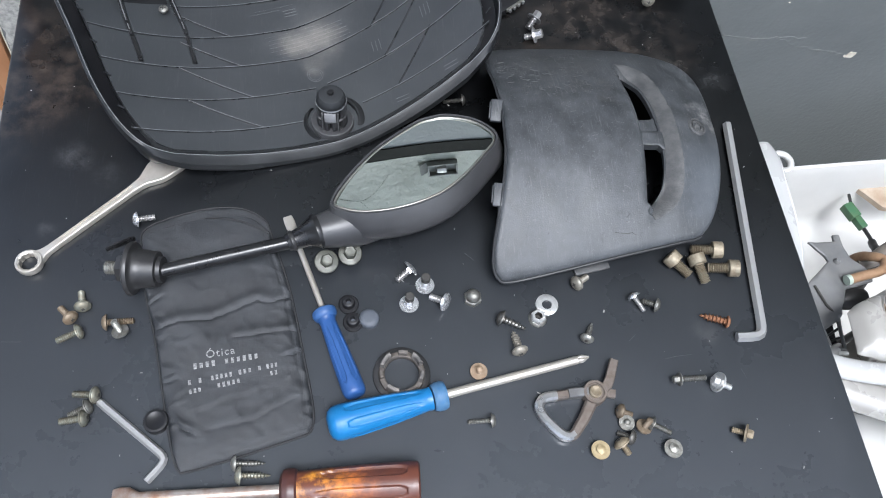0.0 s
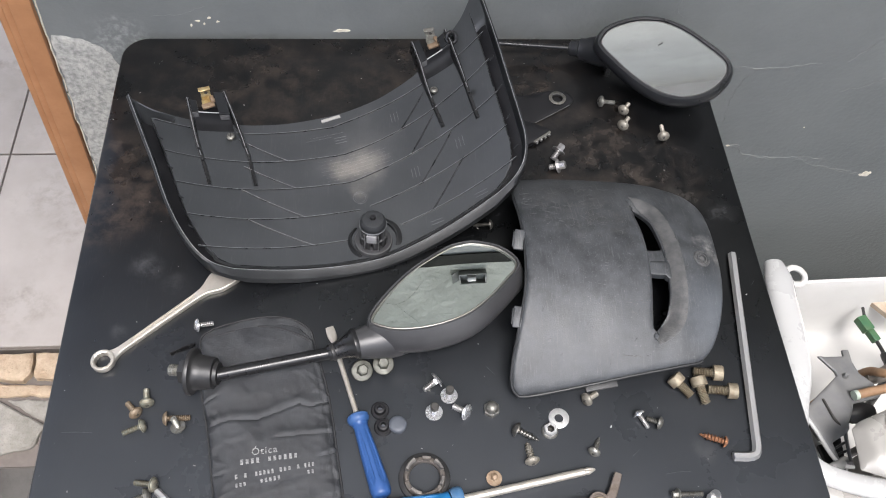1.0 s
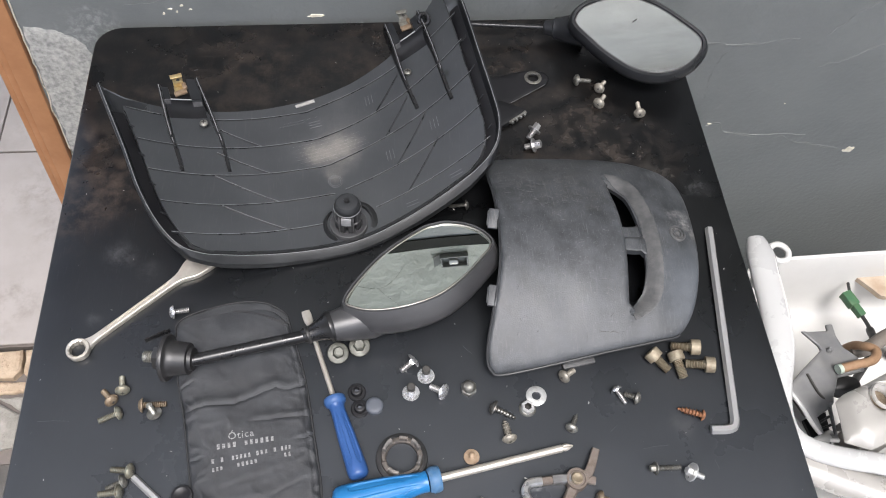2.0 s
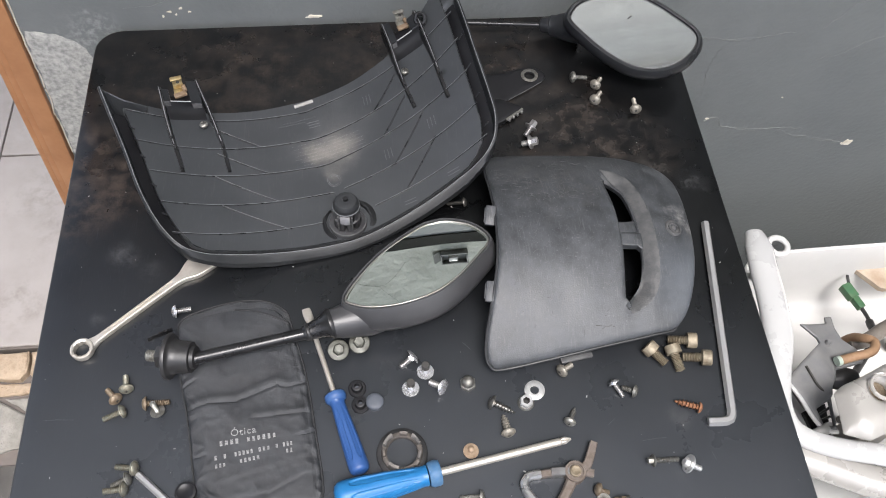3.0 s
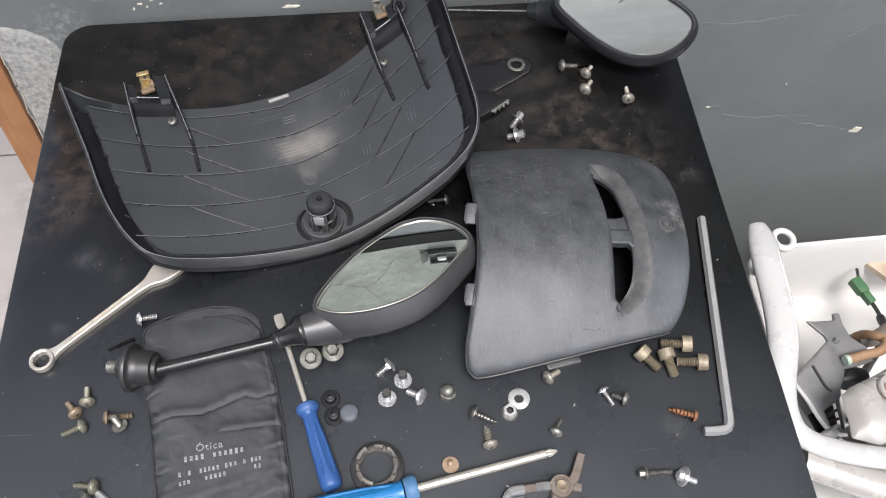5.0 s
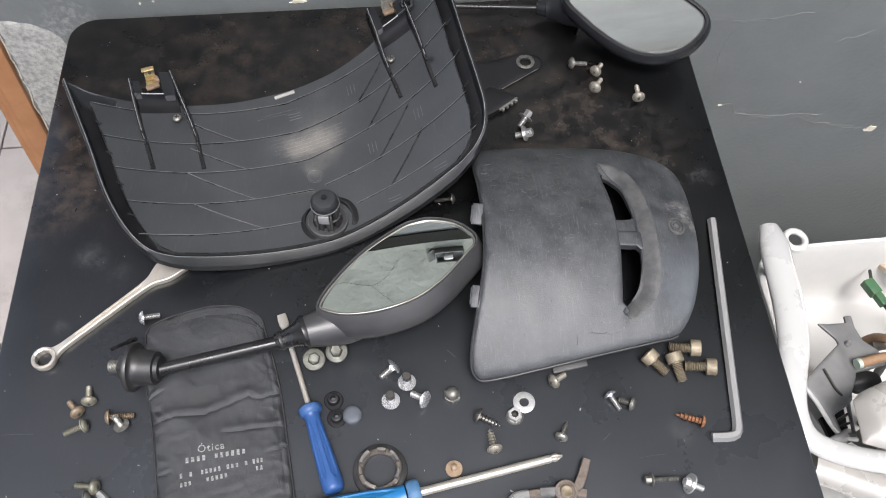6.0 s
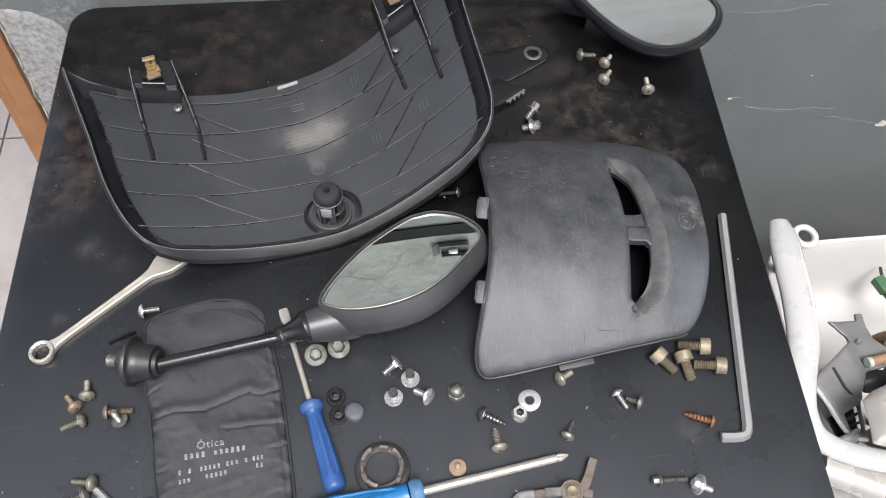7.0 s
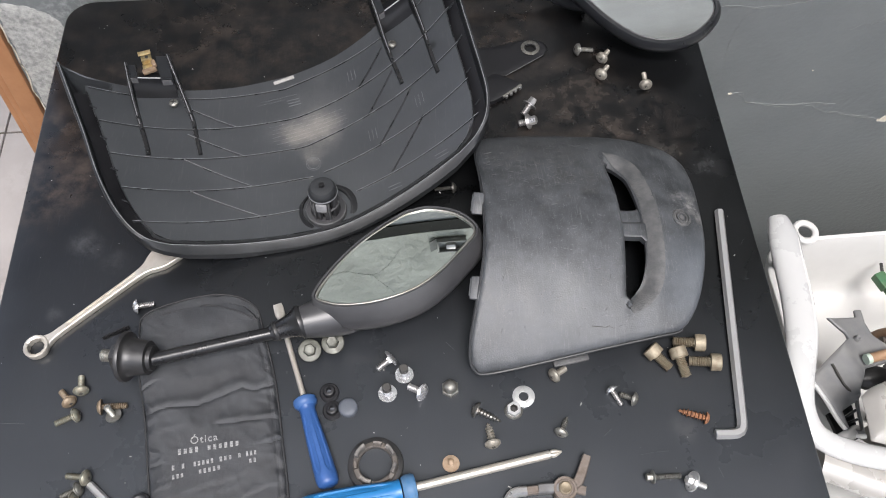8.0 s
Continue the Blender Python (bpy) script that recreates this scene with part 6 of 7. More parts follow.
for x, y, lt in ((-0.0575, 0.2165, (0.12, -0.35)), (-0.0405, 0.2215, (0.02, -0.30))):
    d = Vector((-lt[0], -lt[1], -1)).normalized()
    m = Matrix.Translation((x, y, TOP + 0.0105)) @ d.to_track_quat("X", "Z").to_matrix().to_4x4()
    th = thing("flange_bolt", m, "pale olive zinc flange bolt with a hexagon head", "bolt", G2)
    build_fastener(th, "flange", 0.0098, "olive_zinc", 0.0086, 0.003)
G3 = "bright silver coach bolts"
lying("coach", (-0.0095, 0.201), (0.0015, 0.208), "bright_zinc", 0.0068, 0.0027, "bright silver dome-head bolt on its side", G3)
cb1 = standing("coach", (0.0112, 0.1965), 0.0130, "bright_zinc", 0.0070, 0.0032, "bright silver dome-head bolt standing on its head", G3)
cb2 = standing("coach", (-0.0015, 0.1828), 0.0130, "bright_zinc", 0.0070, 0.0032, "bright silver dome-head bolt standing on its head", G3)
lying("coach", (0.013, 0.188), (0.0235, 0.1808), "bright_zinc", 0.0068, 0.0027, "bright silver dome-head bolt on its side", G3)

for th in (cb1, cb2):
    part("tip", lathe([(0.0085, 0.0033), (0.0130, 0.0033), (0.0136, 0.0028), (0.0136, 0)], 14), "recess_dark", th, "dark threaded tip", world_space=False)

G4 = "scattered screws"
th = thing("cap_nut", pose(0.0442, 0.1838, TOP), "dull grey domed cap nut", "nut", G4)
part("hexagon", lathe([(0.0001, 0.0030), (0.0001, 0.0062), (0.0005, 0.0066), (0.0050, 0.0066), (0.0056, 0.0058), (0.0056, 0.0)], 6, Matrix.Rotation(radians(-90), 4, "Y")), "dull_zinc", th, world_space=False, smooth=False)
part("dome", lathe([(0.0054, 0.0054), (0.0074, 0.0052), (0.0094, 0.0042), (0.0106, 0.0024), (0.0110, 0.0)], 20, Matrix.Rotation(radians(-90), 4, "Y")), "dull_zinc", th, "smooth domed top", world_space=False)
lying("tapping", (0.0785, 0.157), (0.0625, 0.1650), "dark_zinc", 0.0060, 0.0029, "dark round-head self-tapping screw", G4, spin=40)
lying("tapping", (0.0692, 0.1562), (0.0712, 0.141), "pale_tan", 0.0058, 0.0028, "dull brown-grey pan-head screw", G4)
lying("tapping", (0.127, 0.1582), (0.1205, 0.1462), "dull_zinc", 0.0050, 0.0019, "slim dull pan-head screw", G4)
lying("pan", (0.1305, 0.1945), (0.1212, 0.1885), "pale_tan", 0.0056, 0.0025, "tan pan-head screw by the cover edge", G4)
lying("pan", (0.1675, 0.1635), (0.1612, 0.1745), "bright_zinc", 0.0050, 0.0021, "bright pan-head screw beside a dull one", G4)
lying("pan", (0.1665, 0.1725), (0.1755, 0.1672), "dull_zinc", 0.0052, 0.0024, "dull tan pan-head screw beside a bright one", G4)
lying("tapping", (0.2072, 0.1572), (0.2245, 0.1502), "rusty_steel", 0.0046, 0.0031, "rusty orange countersunk screw", G4)
standing("pan", (0.0412, 0.1288), 0.0065, "rust_tan", 0.0060, 0.0022, "tan round-headed screw standing on its head", G4)
lying("pan", (0.029, 0.095), (0.0448, 0.0938), "dull_zinc", 0.0048, 0.0017, "long thin grey pan-head screw", G4)
lying("pan", (0.042, 0.3592), (0.0575, 0.3582), "dark_zinc", 0.0045, 0.0018, "thin dark screw under the panel edge", G4)

G5 = "cap-head bolts"
lying("socket", (0.2072, 0.1888), (0.1985, 0.1990), "socket_steel", 0.0066, 0.0040, "tarnished socket cap bolt in a pile", G5)
lying("socket", (0.2125, 0.2102), (0.2285, 0.2075), "socket_steel", 0.0064, 0.0040, "tarnished socket cap bolt in a pile", G5)
lying("socket", (0.2180, 0.1815), (0.2152, 0.1962), "socket_steel", 0.0064, 0.0040, "tarnished socket cap bolt in a pile", G5)
lying("socket", (0.2215, 0.1942), (0.2370, 0.1915), "socket_steel", 0.0064, 0.0040, "tarnished socket cap bolt in a pile", G5)

G6 = "screws by the carabiner"
lying("pan", (0.142, 0.0900), (0.1335, 0.0922), "brown_steel", 0.0050, 0.0019, "small brown pan-head screw", G6)
standing("pan", (0.1362, 0.0846), 0.003, "dull_zinc", 0.0054, 0.0022, "dull round screw standing on its head", G6)
standing("pan", (0.1472, 0.0808), 0.009, "brown_steel", 0.0056, 0.0022, "brown screw standing on its head", G6, (0.25, 0.2))
lying("pan", (0.1655, 0.0752), (0.1528, 0.0818), "dull_zinc", 0.0050, 0.0019, "slim dull screw lying on its side", G6)
standing("flange", (0.1142, 0.0678), 0.003, "yellow_zinc", 0.0064, 0.0032, "yellow-tan flanged bolt on its head", G6)
lying("pan", (0.1345, 0.0628), (0.1292, 0.0702), "tan_brass", 0.0058, 0.0022, "tan pan-head screw in a heap", G6)
lying("pan", (0.1278, 0.0792), (0.1362, 0.0742), "dark_zinc", 0.0054, 0.0020, "dark pan-head screw in a heap", G6)
standing("flange", (0.1632, 0.0642), 0.003, "dull_zinc", 0.0064, 0.0032, "dull flanged bolt on its head", G6)
lying("flange", (0.200, 0.1112), (0.1795, 0.1108), "dull_zinc", 0.0048, 0.0021, "long hexagon-head machine screw", G6)
lying("washered", (0.2165, 0.1020), (0.2045, 0.1062), "white_zinc", 0.0072, 0.0023, "zinc screw with a wide flat washer", G6)
lying("washered", (0.2068, 0.0742), (0.2160, 0.0692), "tan_brass", 0.0062, 0.0022, "tan screw with a square washer", G6)

G7 = "screws at the back of the table"
lying("pan", (0.1985, 0.5058), (0.1835, 0.5042), "dull_zinc", 0.0058, 0.0023, "grey pan-head screw near the back edge", G7)
lying("pan", (0.2125, 0.5045), (0.2042, 0.4932), "pale_tan", 0.0056, 0.0023, "tan pan-head screw near the back edge", G7)
lying("pan", (0.2088, 0.4858), (0.2002, 0.4732), "pale_tan", 0.0058, 0.0023, "tan pan-head screw near the back edge", G7)
lying("pan", (0.2402, 0.4755), (0.2382, 0.4590), "pale_tan", 0.0058, 0.0023, "tan pan-head screw near the back edge", G7)
lying("flange", (0.119, 0.424), (0.1275, 0.4225), "satin_steel", 0.0072, 0.0031, "shiny flange bolt leaning on another", G7)
lying("flange", (0.124, 0.432), (0.1305, 0.4395), "satin_steel", 0.0068, 0.0031, "shiny flange bolt leaning on another", G7, base=0.001)

# washer, flange nut
w = thing("washer", pose(0.0972, 0.1752, TOP), "plain bright zinc flat washer", "washer")
part("disc", lathe([(0.0001, 0.0036), (0.0001, 0.0078), (0.0003, 0.0082), (0.0014, 0.0082), (0.0016, 0.0079), (0.0016, 0.0036), (0.0001, 0.0036)], 36, Matrix.Rotation(radians(-90), 4, "Y")), "white_zinc", w, world_space=False)
nt = thing("flange_nut", pose(0.0888, 0.1652, TOP), "grey flanged hexagon nut", "nut")
UP = Matrix.Rotation(radians(-90), 4, "Y")
part("flange", lathe([(0.0001, 0.0031), (0.0001, 0.0064), (0.0004, 0.0068), (0.0012, 0.0066), (0.0022, 0.0054), (0.0022, 0.0031), (0.0001, 0.0031)], 28, UP), "dull_zinc", nt, world_space=False)
part("hexagon", lathe([(0.002, 0.0030), (0.002, 0.0056), (0.0052, 0.0056), (0.0060, 0.0050), (0.0060, 0.0030), (0.002, 0.0030)], 6, UP), "white_zinc", nt, world_space=False, smooth=False)
part("bore", lathe([(0.0003, 0), (0.0003, 0.0030), (0.0058, 0.0030), (0.0058, 0.0026), (0.0008, 0.0026), (0.0008, 0)], 20, UP), "recess_dark", nt, "dark threaded bore", world_space=False)

# rubber grommets and caps
for x, y in ((-0.0438, 0.1862), (-0.0415, 0.1725)):
    g = thing("rubber_grommet", pose(x, y, TOP), "small black rubber grommet with a hole", "grommet", "rubber grommets")
    part("collar", lathe([(0.0001, 0.0020), (0.0001, 0.0066), (0.0006, 0.0071), (0.0022, 0.0071), (0.0028, 0.0064), (0.0028, 0.0046), (0.0052, 0.0044), (0.0070, 0.0040), (0.0074, 0.0034), (0.0074, 0.0020), (0.0001, 0.0020)], 26, UP), "flat_black", g, world_space=False)
    part("insert", lathe([(0.0002, 0), (0.0002, 0.0019), (0.0030, 0.0019), (0.0030, 0)], 14, UP), "grey_rubber", g, world_space=False)
c = thing("rubber_stopper", pose(-0.0302, 0.1738, TOP), "round grey-blue rubber stopper", "stopper")
part("dome", lathe([(0.0001, 0.0070), (0.0030, 0.0072), (0.0044, 0.0069), (0.0054, 0.0058), (0.0058, 0.0035), (0.0059, 0)], 30, UP), "grey_rubber", c, world_space=False)
c = thing("rubber_stopper", pose(-0.1712, 0.1132, TOP), "round black rubber stopper half under the pouch", "stopper")
part("dome", lathe([(0.0001, 0.0078), (0.0040, 0.0080), (0.0052, 0.0076), (0.0054, 0.0060), (0.0048, 0.0050), (0.0047, 0)], 30, UP), "flat_black", c, world_space=False)

# castellated plastic ring
ring = thing("plastic_ring", pose(-0.0112, 0.1315, TOP), "dark plastic collar ring with raised worn lugs", "ring")
part("flange", lathe([(0.0002, 0.0118), (0.0002, 0.0190), (0.0010, 0.0196), (0.0024, 0.0194), (0.0030, 0.0184), (0.0030, 0.0118), (0.0002, 0.0118)], 44, UP), "black_rubber", ring, world_space=False)
part("crown", lathe([(0.0026, 0.0116), (0.0026, 0.0160), (0.0052, 0.0155), (0.0056, 0.0148), (0.0056, 0.0124), (0.0050, 0.0118), (0.0026, 0.0116)], 44, UP), "ring_plastic", ring, "worn brownish crown", world_space=False)
for i in range(7):
    a0, span, top = 2 * math.pi * (i + 0.35) / 7, (0.62, 0.44, 0.70, 0.36, 0.58)[i % 5], (0.0118, 0.0096, 0.0126, 0.0088)[i % 4]
    bm = bmesh.new()
    sec = []
    for j in range(6):
        a = a0 + span * j / 5
        cc, ss = math.cos(a), math.sin(a)
        sec.append([bm.verts.new((q * cc, q * ss, z)) for q, z in ((0.0122, 0.0048), (0.0155, 0.0048), (0.0152, top - 0.0008), (0.0146, top), (0.0132, top - 0.0002), (0.0125, top - 0.0010))])
    for p, q in zip(sec, sec[1:]):
        for k in range(6):
            bm.faces.new((p[k], p[(k + 1) % 6], q[(k + 1) % 6], q[k]))
    bm.faces.new(sec[0])
    bm.faces.new(sec[-1])
    part("lug", bm, "ring_plastic" if i % 2 else "dusty_rubber", ring, world_space=False, smooth=False)

# key clip: flat bent bar, gate, pivot and lever


def flat_bar(points, wide, high, z0, cut=0.0007, taper=None):
    """A bar of chamfered rectangular section lying along points of the table's plan."""
    pts = [Vector(p) for p in points]
    bm = bmesh.new()
    rings = []
    for i, p in enumerate(pts):
        d = (pts[min(i + 1, len(pts) - 1)] - pts[max(i - 1, 0)]).normalized()
        w = wide / 2 * (taper(i / (len(pts) - 1)) if taper else 1)
        rings.append([bm.verts.new((p.x - d.y * q, p.y + d.x * q, z0 + z)) for q, z in ((-w + cut, 0), (w - cut, 0), (w, cut), (w, high - cut), (w - cut, high), (-w + cut, high), (-w, high - cut), (-w, cut))])
    for a, b in zip(rings, rings[1:]):
        for j in range(8):
            bm.faces.new((a[j], a[(j + 1) % 8], b[(j + 1) % 8], b[j]))
    bm.faces.new(rings[0])
    bm.faces.new(rings[-1])
    return bm


cb = thing("carabiner_clip", pose(0.10, 0.095, TOP), "worn metal triangular clip, polished hook and rust-brown pivot and lever", "clip")
hook = [Vector((*p, 0)) for p in ((0.0915, 0.1068), (0.0850, 0.1064), (0.0808, 0.1046), (0.0782, 0.1002), (0.0795, 0.0945), (0.0838, 0.0878), (0.0885, 0.0822), (0.0920, 0.0794), (0.0955, 0.0786), (0.0990, 0.0800))]
arm = [Vector((*p, 0)) for p in ((0.0955, 0.0786), (0.0990, 0.0800), (0.1025, 0.0840), (0.1075, 0.0900), (0.1125, 0.0975), (0.1165, 0.1040))]
part("hook", flat_bar(smooth_line(hook, 6), 0.0062, 0.0078, TOP + 0.0003, 0.0016), "polished_steel", cb, "polished bright bent bar")
part("arm", flat_bar(smooth_line(arm, 6), 0.0082, 0.0074, TOP + 0.0004, 0.0014, taper=lambda t: 0.76 + 0.30 * t), "clip_brown", cb, "brown stained arm")
part("gate_nose", flat_bar([Vector((0.0900, 0.1066, 0)), Vector((0.0960, 0.1070, 0)), Vector((0.1000, 0.1072, 0))], 0.0056, 0.0066, TOP + 0.0008, 0.0010), "clip_brown", cb, "tarnished nose of the gate")
part("gate", flat_bar([Vector((0.0994, 0.1072, 0)), Vector((0.1050, 0.1073, 0)), Vector((0.1130, 0.1070, 0))], 0.0064, 0.0084, TOP + 0.0004, 0.0009), "worn_steel", cb, "hinged gate")
at = Matrix.Translation((0.1175, 0.1062, TOP)) @ UP
piv = part("pivot", lathe([(0.0002, 0.0080), (0.0006, 0.0084), (0.0078, 0.0084), (0.0090, 0.0079), (0.0090, 0.0062), (0.0084, 0.0058), (0.0084, 0)], 32, at), "clip_brown", cb, "round rust-brown pivot boss")
part("pivot_pin", lathe([(0.0082, 0.0046), (0.0100, 0.0044), (0.0106, 0.0036), (0.0100, 0.0026), (0.0098, 0)], 14, at), "tan_brass", piv, "worn tan rivet")
part("lever", flat_bar(smooth_line([Vector((*p, 0)) for p in ((0.1195, 0.1075), (0.1262, 0.1098), (0.1298, 0.1150), (0.1328, 0.1215), (0.1358, 0.1280))], 5), 0.0068, 0.0042, TOP + 0.0036, 0.0006, taper=lambda t: 1.1 - 0.25 * t), "clip_brown", cb, "flat brown lever arm")
part("stub", flat_bar([Vector((0.1215, 0.1070, 0)), Vector((0.1268, 0.1056, 0)), Vector((0.1318, 0.1043, 0))], 0.0060, 0.0040, TOP + 0.0024, 0.0006), "clip_brown", cb)

# bracket plate with a ring and a stud, half under the panel
bp = thing("bracket_plate", pose(0.12, 0.49, TOP), "flat black bracket plate with a bare metal ring at its eye", "bracket")
loop = [(0.075, 0.475), (0.112, 0.4795), (0.1515, 0.5035), (0.1565, 0.5095), (0.1550, 0.5175), (0.1470, 0.5225), (0.1340, 0.5230), (0.1100, 0.5170), (0.075, 0.512)]
eye = [(0.1400 + 0.0052 * math.cos(a), 0.5120 + 0.0052 * math.sin(a)) for a in (2 * math.pi * i / 20 for i in range(20))]
part("plate", sheet(loop, lambda x, y, d: TOP + 0.0022 - 0.0005 * np.clip(1 - d / 0.0007, 0, 1), flat(TOP + 0.0002), step=0.006, holes=[eye], rings=(0.0007,)), "flat_black", bp)
part("edge_wear", tube([(0.114, 0.4800, TOP + 0.0020), (0.133, 0.4915, TOP + 0.0020), (0.1512, 0.5030, TOP + 0.0020)], 0.0004, 6), "worn_steel", bp, "thin pale line along the edge")
part("ring", lathe([(0.0021, 0.0054), (0.0021, 0.0086), (0.0028, 0.0088), (0.0032, 0.0082), (0.0032, 0.0058), (0.0021, 0.0054)], 28, Matrix.Translation((0.1400, 0.5120, TOP)) @ UP), "dull_zinc", bp, "bare metal ring")
st = thing("toothed_catch", pose(0.11, 0.466, TOP), "small black catch plate with a toothed bare metal edge poking out", "catch")
part("plate", sheet([(0.088, 0.470), (0.103, 0.481), (0.1265, 0.4685), (0.1255, 0.4655), (0.1105, 0.4545), (0.098, 0.447), (0.086, 0.452)], lambda x, y, d: TOP + 0.0058 - 0.0006 * np.clip(1 - d / 0.0008, 0, 1), flat(TOP + 0.0003), step=0.006, rings=(0.0008,)), "flat_black", st)
part("metal_edge", tube([(0.1085, 0.4532, TOP + 0.0042), (0.1180, 0.4600, TOP + 0.0042), (0.1262, 0.4660, TOP + 0.0042)], 0.0017, 8), "dull_zinc", st, "bare metal front edge")
for i in range(4):
    t = 0.12 + 0.25 * i
    x, y = 0.1090 + 0.0172 * t + 0.0010, 0.4536 + 0.0124 * t - 0.0014
    bm = box(-0.0011, -0.0013, 0.0, 0.0011, 0.0013, 0.0030, 0.0003)
    bm.transform(Matrix.Translation((x, y, TOP + 0.0022)) @ Matrix.Rotation(0.62, 4, "Z"))
    part("tooth", bm, "satin_steel", st)

# ---- white tub of parts beside the table ----
tub = thing("plastic_tub", pose(0.62, 0.31, -0.012), "white plastic tub holding old scooter parts, beside the table", "tub")
TZ = 0.490
CX, CY = 0.655, 0.315
base = [(0.429, 0.405), (0.446, 0.434), (0.487, 0.442), (0.70, 0.446), (0.85, 0.44), (0.885, 0.40), (0.885, 0.24), (0.85, 0.19), (0.70, 0.165), (0.56, 0.170), (0.47, 0.190), (0.436, 0.24), (0.428, 0.30), (0.428, 0.36)]
rim = [(p.x, p.y) for p in smooth_line([Vector((*p, 0)) for p in base], 5, True)]
bm = bmesh.new()
rings = []
for k, z in ((0.80, -0.010), (0.93, TZ - 0.03), (0.955, TZ - 0.012), (1.0, TZ - 0.010), (1.0, TZ - 0.001), (0.995, TZ), (0.960, TZ), (0.953, TZ - 0.003), (0.935, TZ - 0.012), (0.905, 0.42), (0.892, 0.396), (0.868, 0.379), (0.83, 0.369), (0.77, 0.365)):
    rings.append([bm.verts.new((CX + (x - CX) * k, CY + (y - CY) * k, z)) for x, y in rim])
n = len(rim)
for a, b in zip(rings, rings[1:]):
    for i in range(n):
        bm.faces.new((a[i], a[(i + 1) % n], b[(i + 1) % n], b[i]))
bm.faces.new(rings[0])
bm.faces.new(rings[-1])
part("basin", bm, "white_plastic", tub)
part("ring_handle", tube([(0.4815 + 0.0118 * math.cos(a), 0.4450 + 0.0125 * math.sin(a), TZ + 0.006) for a in (2 * math.pi * i / 24 for i in range(24))], 0.0040, 10, True), "white_plastic", tub, "white ring handle")

# long curved fairing that lies over the tub's near corner
fl = thing("white_fairing_strip", pose(0.43, 0.30, TZ), "long milky white plastic fairing curving along the tub rim", "fairing strip")
line = smooth_line([(0.4195, 0.4260, 0.564), (0.4180, 0.400, 0.566), (0.4155, 0.372, 0.566), (0.4130, 0.328, 0.565), (0.4070, 0.286, 0.563), (0.3960, 0.250, 0.560), (0.3900, 0.215, 0.556), (0.3990, 0.188, 0.553), (0.4280, 0.1710, 0.552), (0.4780, 0.1580, 0.552), (0.56, 0.142, 0.552), (0.70, 0.125, 0.552)], 7)


def strip_width(t):
    return min(1.0, 0.62 + 4.5 * t) * (1.0 if t < 0.35 else max(0.70, 1.0 - 1.1 * (t - 0.35)))


part("strip", tube(line, 0.0165, 24, taper=strip_width, flat=0.60), "milky_plastic", fl)
# the ridge's light is put in as whiter plastic
part("rim_line", tube([p + Vector((0.0118, 0, 0.0052)) for p in line[6:34]], 0.0022, 8, taper=lambda t: 0.5 + 0.6 * math.sin(math.pi * t)), "white_plastic", fl, "lit ridge of the strip, painted whiter")
part("fold", tube(smooth_line([(0.400, 0.176, 0.552), (0.429, 0.166, 0.553), (0.455, 0.157, 0.553), (0.481, 0.148, 0.553), (0.56, 0.128, 0.552), (0.68, 0.112, 0.552)], 6), 0.0034, 10), "milky_plastic", fl, "raised fold along the fairing")
part("underside", tube(smooth_line([(0.400, 0.168, 0.536), (0.425, 0.158, 0.534), (0.45, 0.147, 0.532), (0.485, 0.133, 0.530), (0.56, 0.110, 0.528), (0.68, 0.090, 0.525)], 6), 0.0175, 18, flat=0.8), "silver_paint", fl, "grey rounded underside")
part("brace", tube([(0.4160, 0.380, 0.556), (0.432, 0.395, 0.525), (0.440, 0.405, TZ + 0.002)], 0.006, 10), "milky_plastic", fl)
part("brace", tube([(0.4120, 0.180, 0.546), (0.455, 0.200, 0.520), (0.470, 0.205, TZ + 0.001)], 0.006, 10), "milky_plastic", fl)

sh = thing("grey_shroud", pose(0.47, 0.26, 0.40), "dusty dark grey plastic shroud with a broken corner in the tub", "shroud")
loop = [(0.420, 0.254), (0.444, 0.274), (0.471, 0.295), (0.470, 0.301), (0.455, 0.3185), (0.474, 0.3200), (0.4890, 0.3200), (0.4905, 0.3285), (0.4980, 0.3285), (0.4965, 0.3130), (0.4990, 0.298), (0.512, 0.285), (0.515, 0.269), (0.479, 0.261), (0.465, 0.239), (0.461, 0.219), (0.458, 0.193), (0.444, 0.197), (0.436, 0.211), (0.430, 0.232)]
cav = [(0.4425, 0.2185), (0.4590, 0.2270), (0.4560, 0.1975), (0.4445, 0.2010)]


def shroud_top(x, y, d):
    return 0.530 + 0.007 * np.exp(-((x - 0.462 + 0.25 * (y - 0.27)) / 0.014) ** 2) * (y > 0.23) - 0.0015 * np.clip(1 - d / 0.0015, 0, 1) - 0.10 * np.clip(y - 0.300, 0, 1)


part("shell", sheet(loop, shroud_top, lambda x, y, d: shroud_top(x, y, d + 1) - 0.0045, step=0.003, holes=[cav], rings=(0.001,)), "grey_plastic", sh)
# black sheet under the opening, for the shade inside it
part("cavity", sheet([(0.436, 0.222), (0.464, 0.230), (0.460, 0.194), (0.440, 0.197)], flat(0.5105), flat(0.505), step=0.01, rings=()), "flat_black", sh, "black floor standing in for the cavity's shade")
for p0, p1 in (((0.4430, 0.2120), (0.4585, 0.2195)), ((0.4435, 0.2060), (0.4570, 0.2100))):
    part("cross_rib", tube([(*p0, 0.5250), (*p1, 0.5250)], 0.0014, 6), "rim_plastic", sh)
# raised dark bar in place of a groove's shade
part("groove", tube(smooth_line([(0.4455, 0.2670, 0.5318), (0.4480, 0.255, 0.5325), (0.4515, 0.243, 0.5320), (0.4600, 0.232, 0.5300)], 4), 0.0016, 6), "recess_dark", sh, "dark bar painted as a shaded groove")
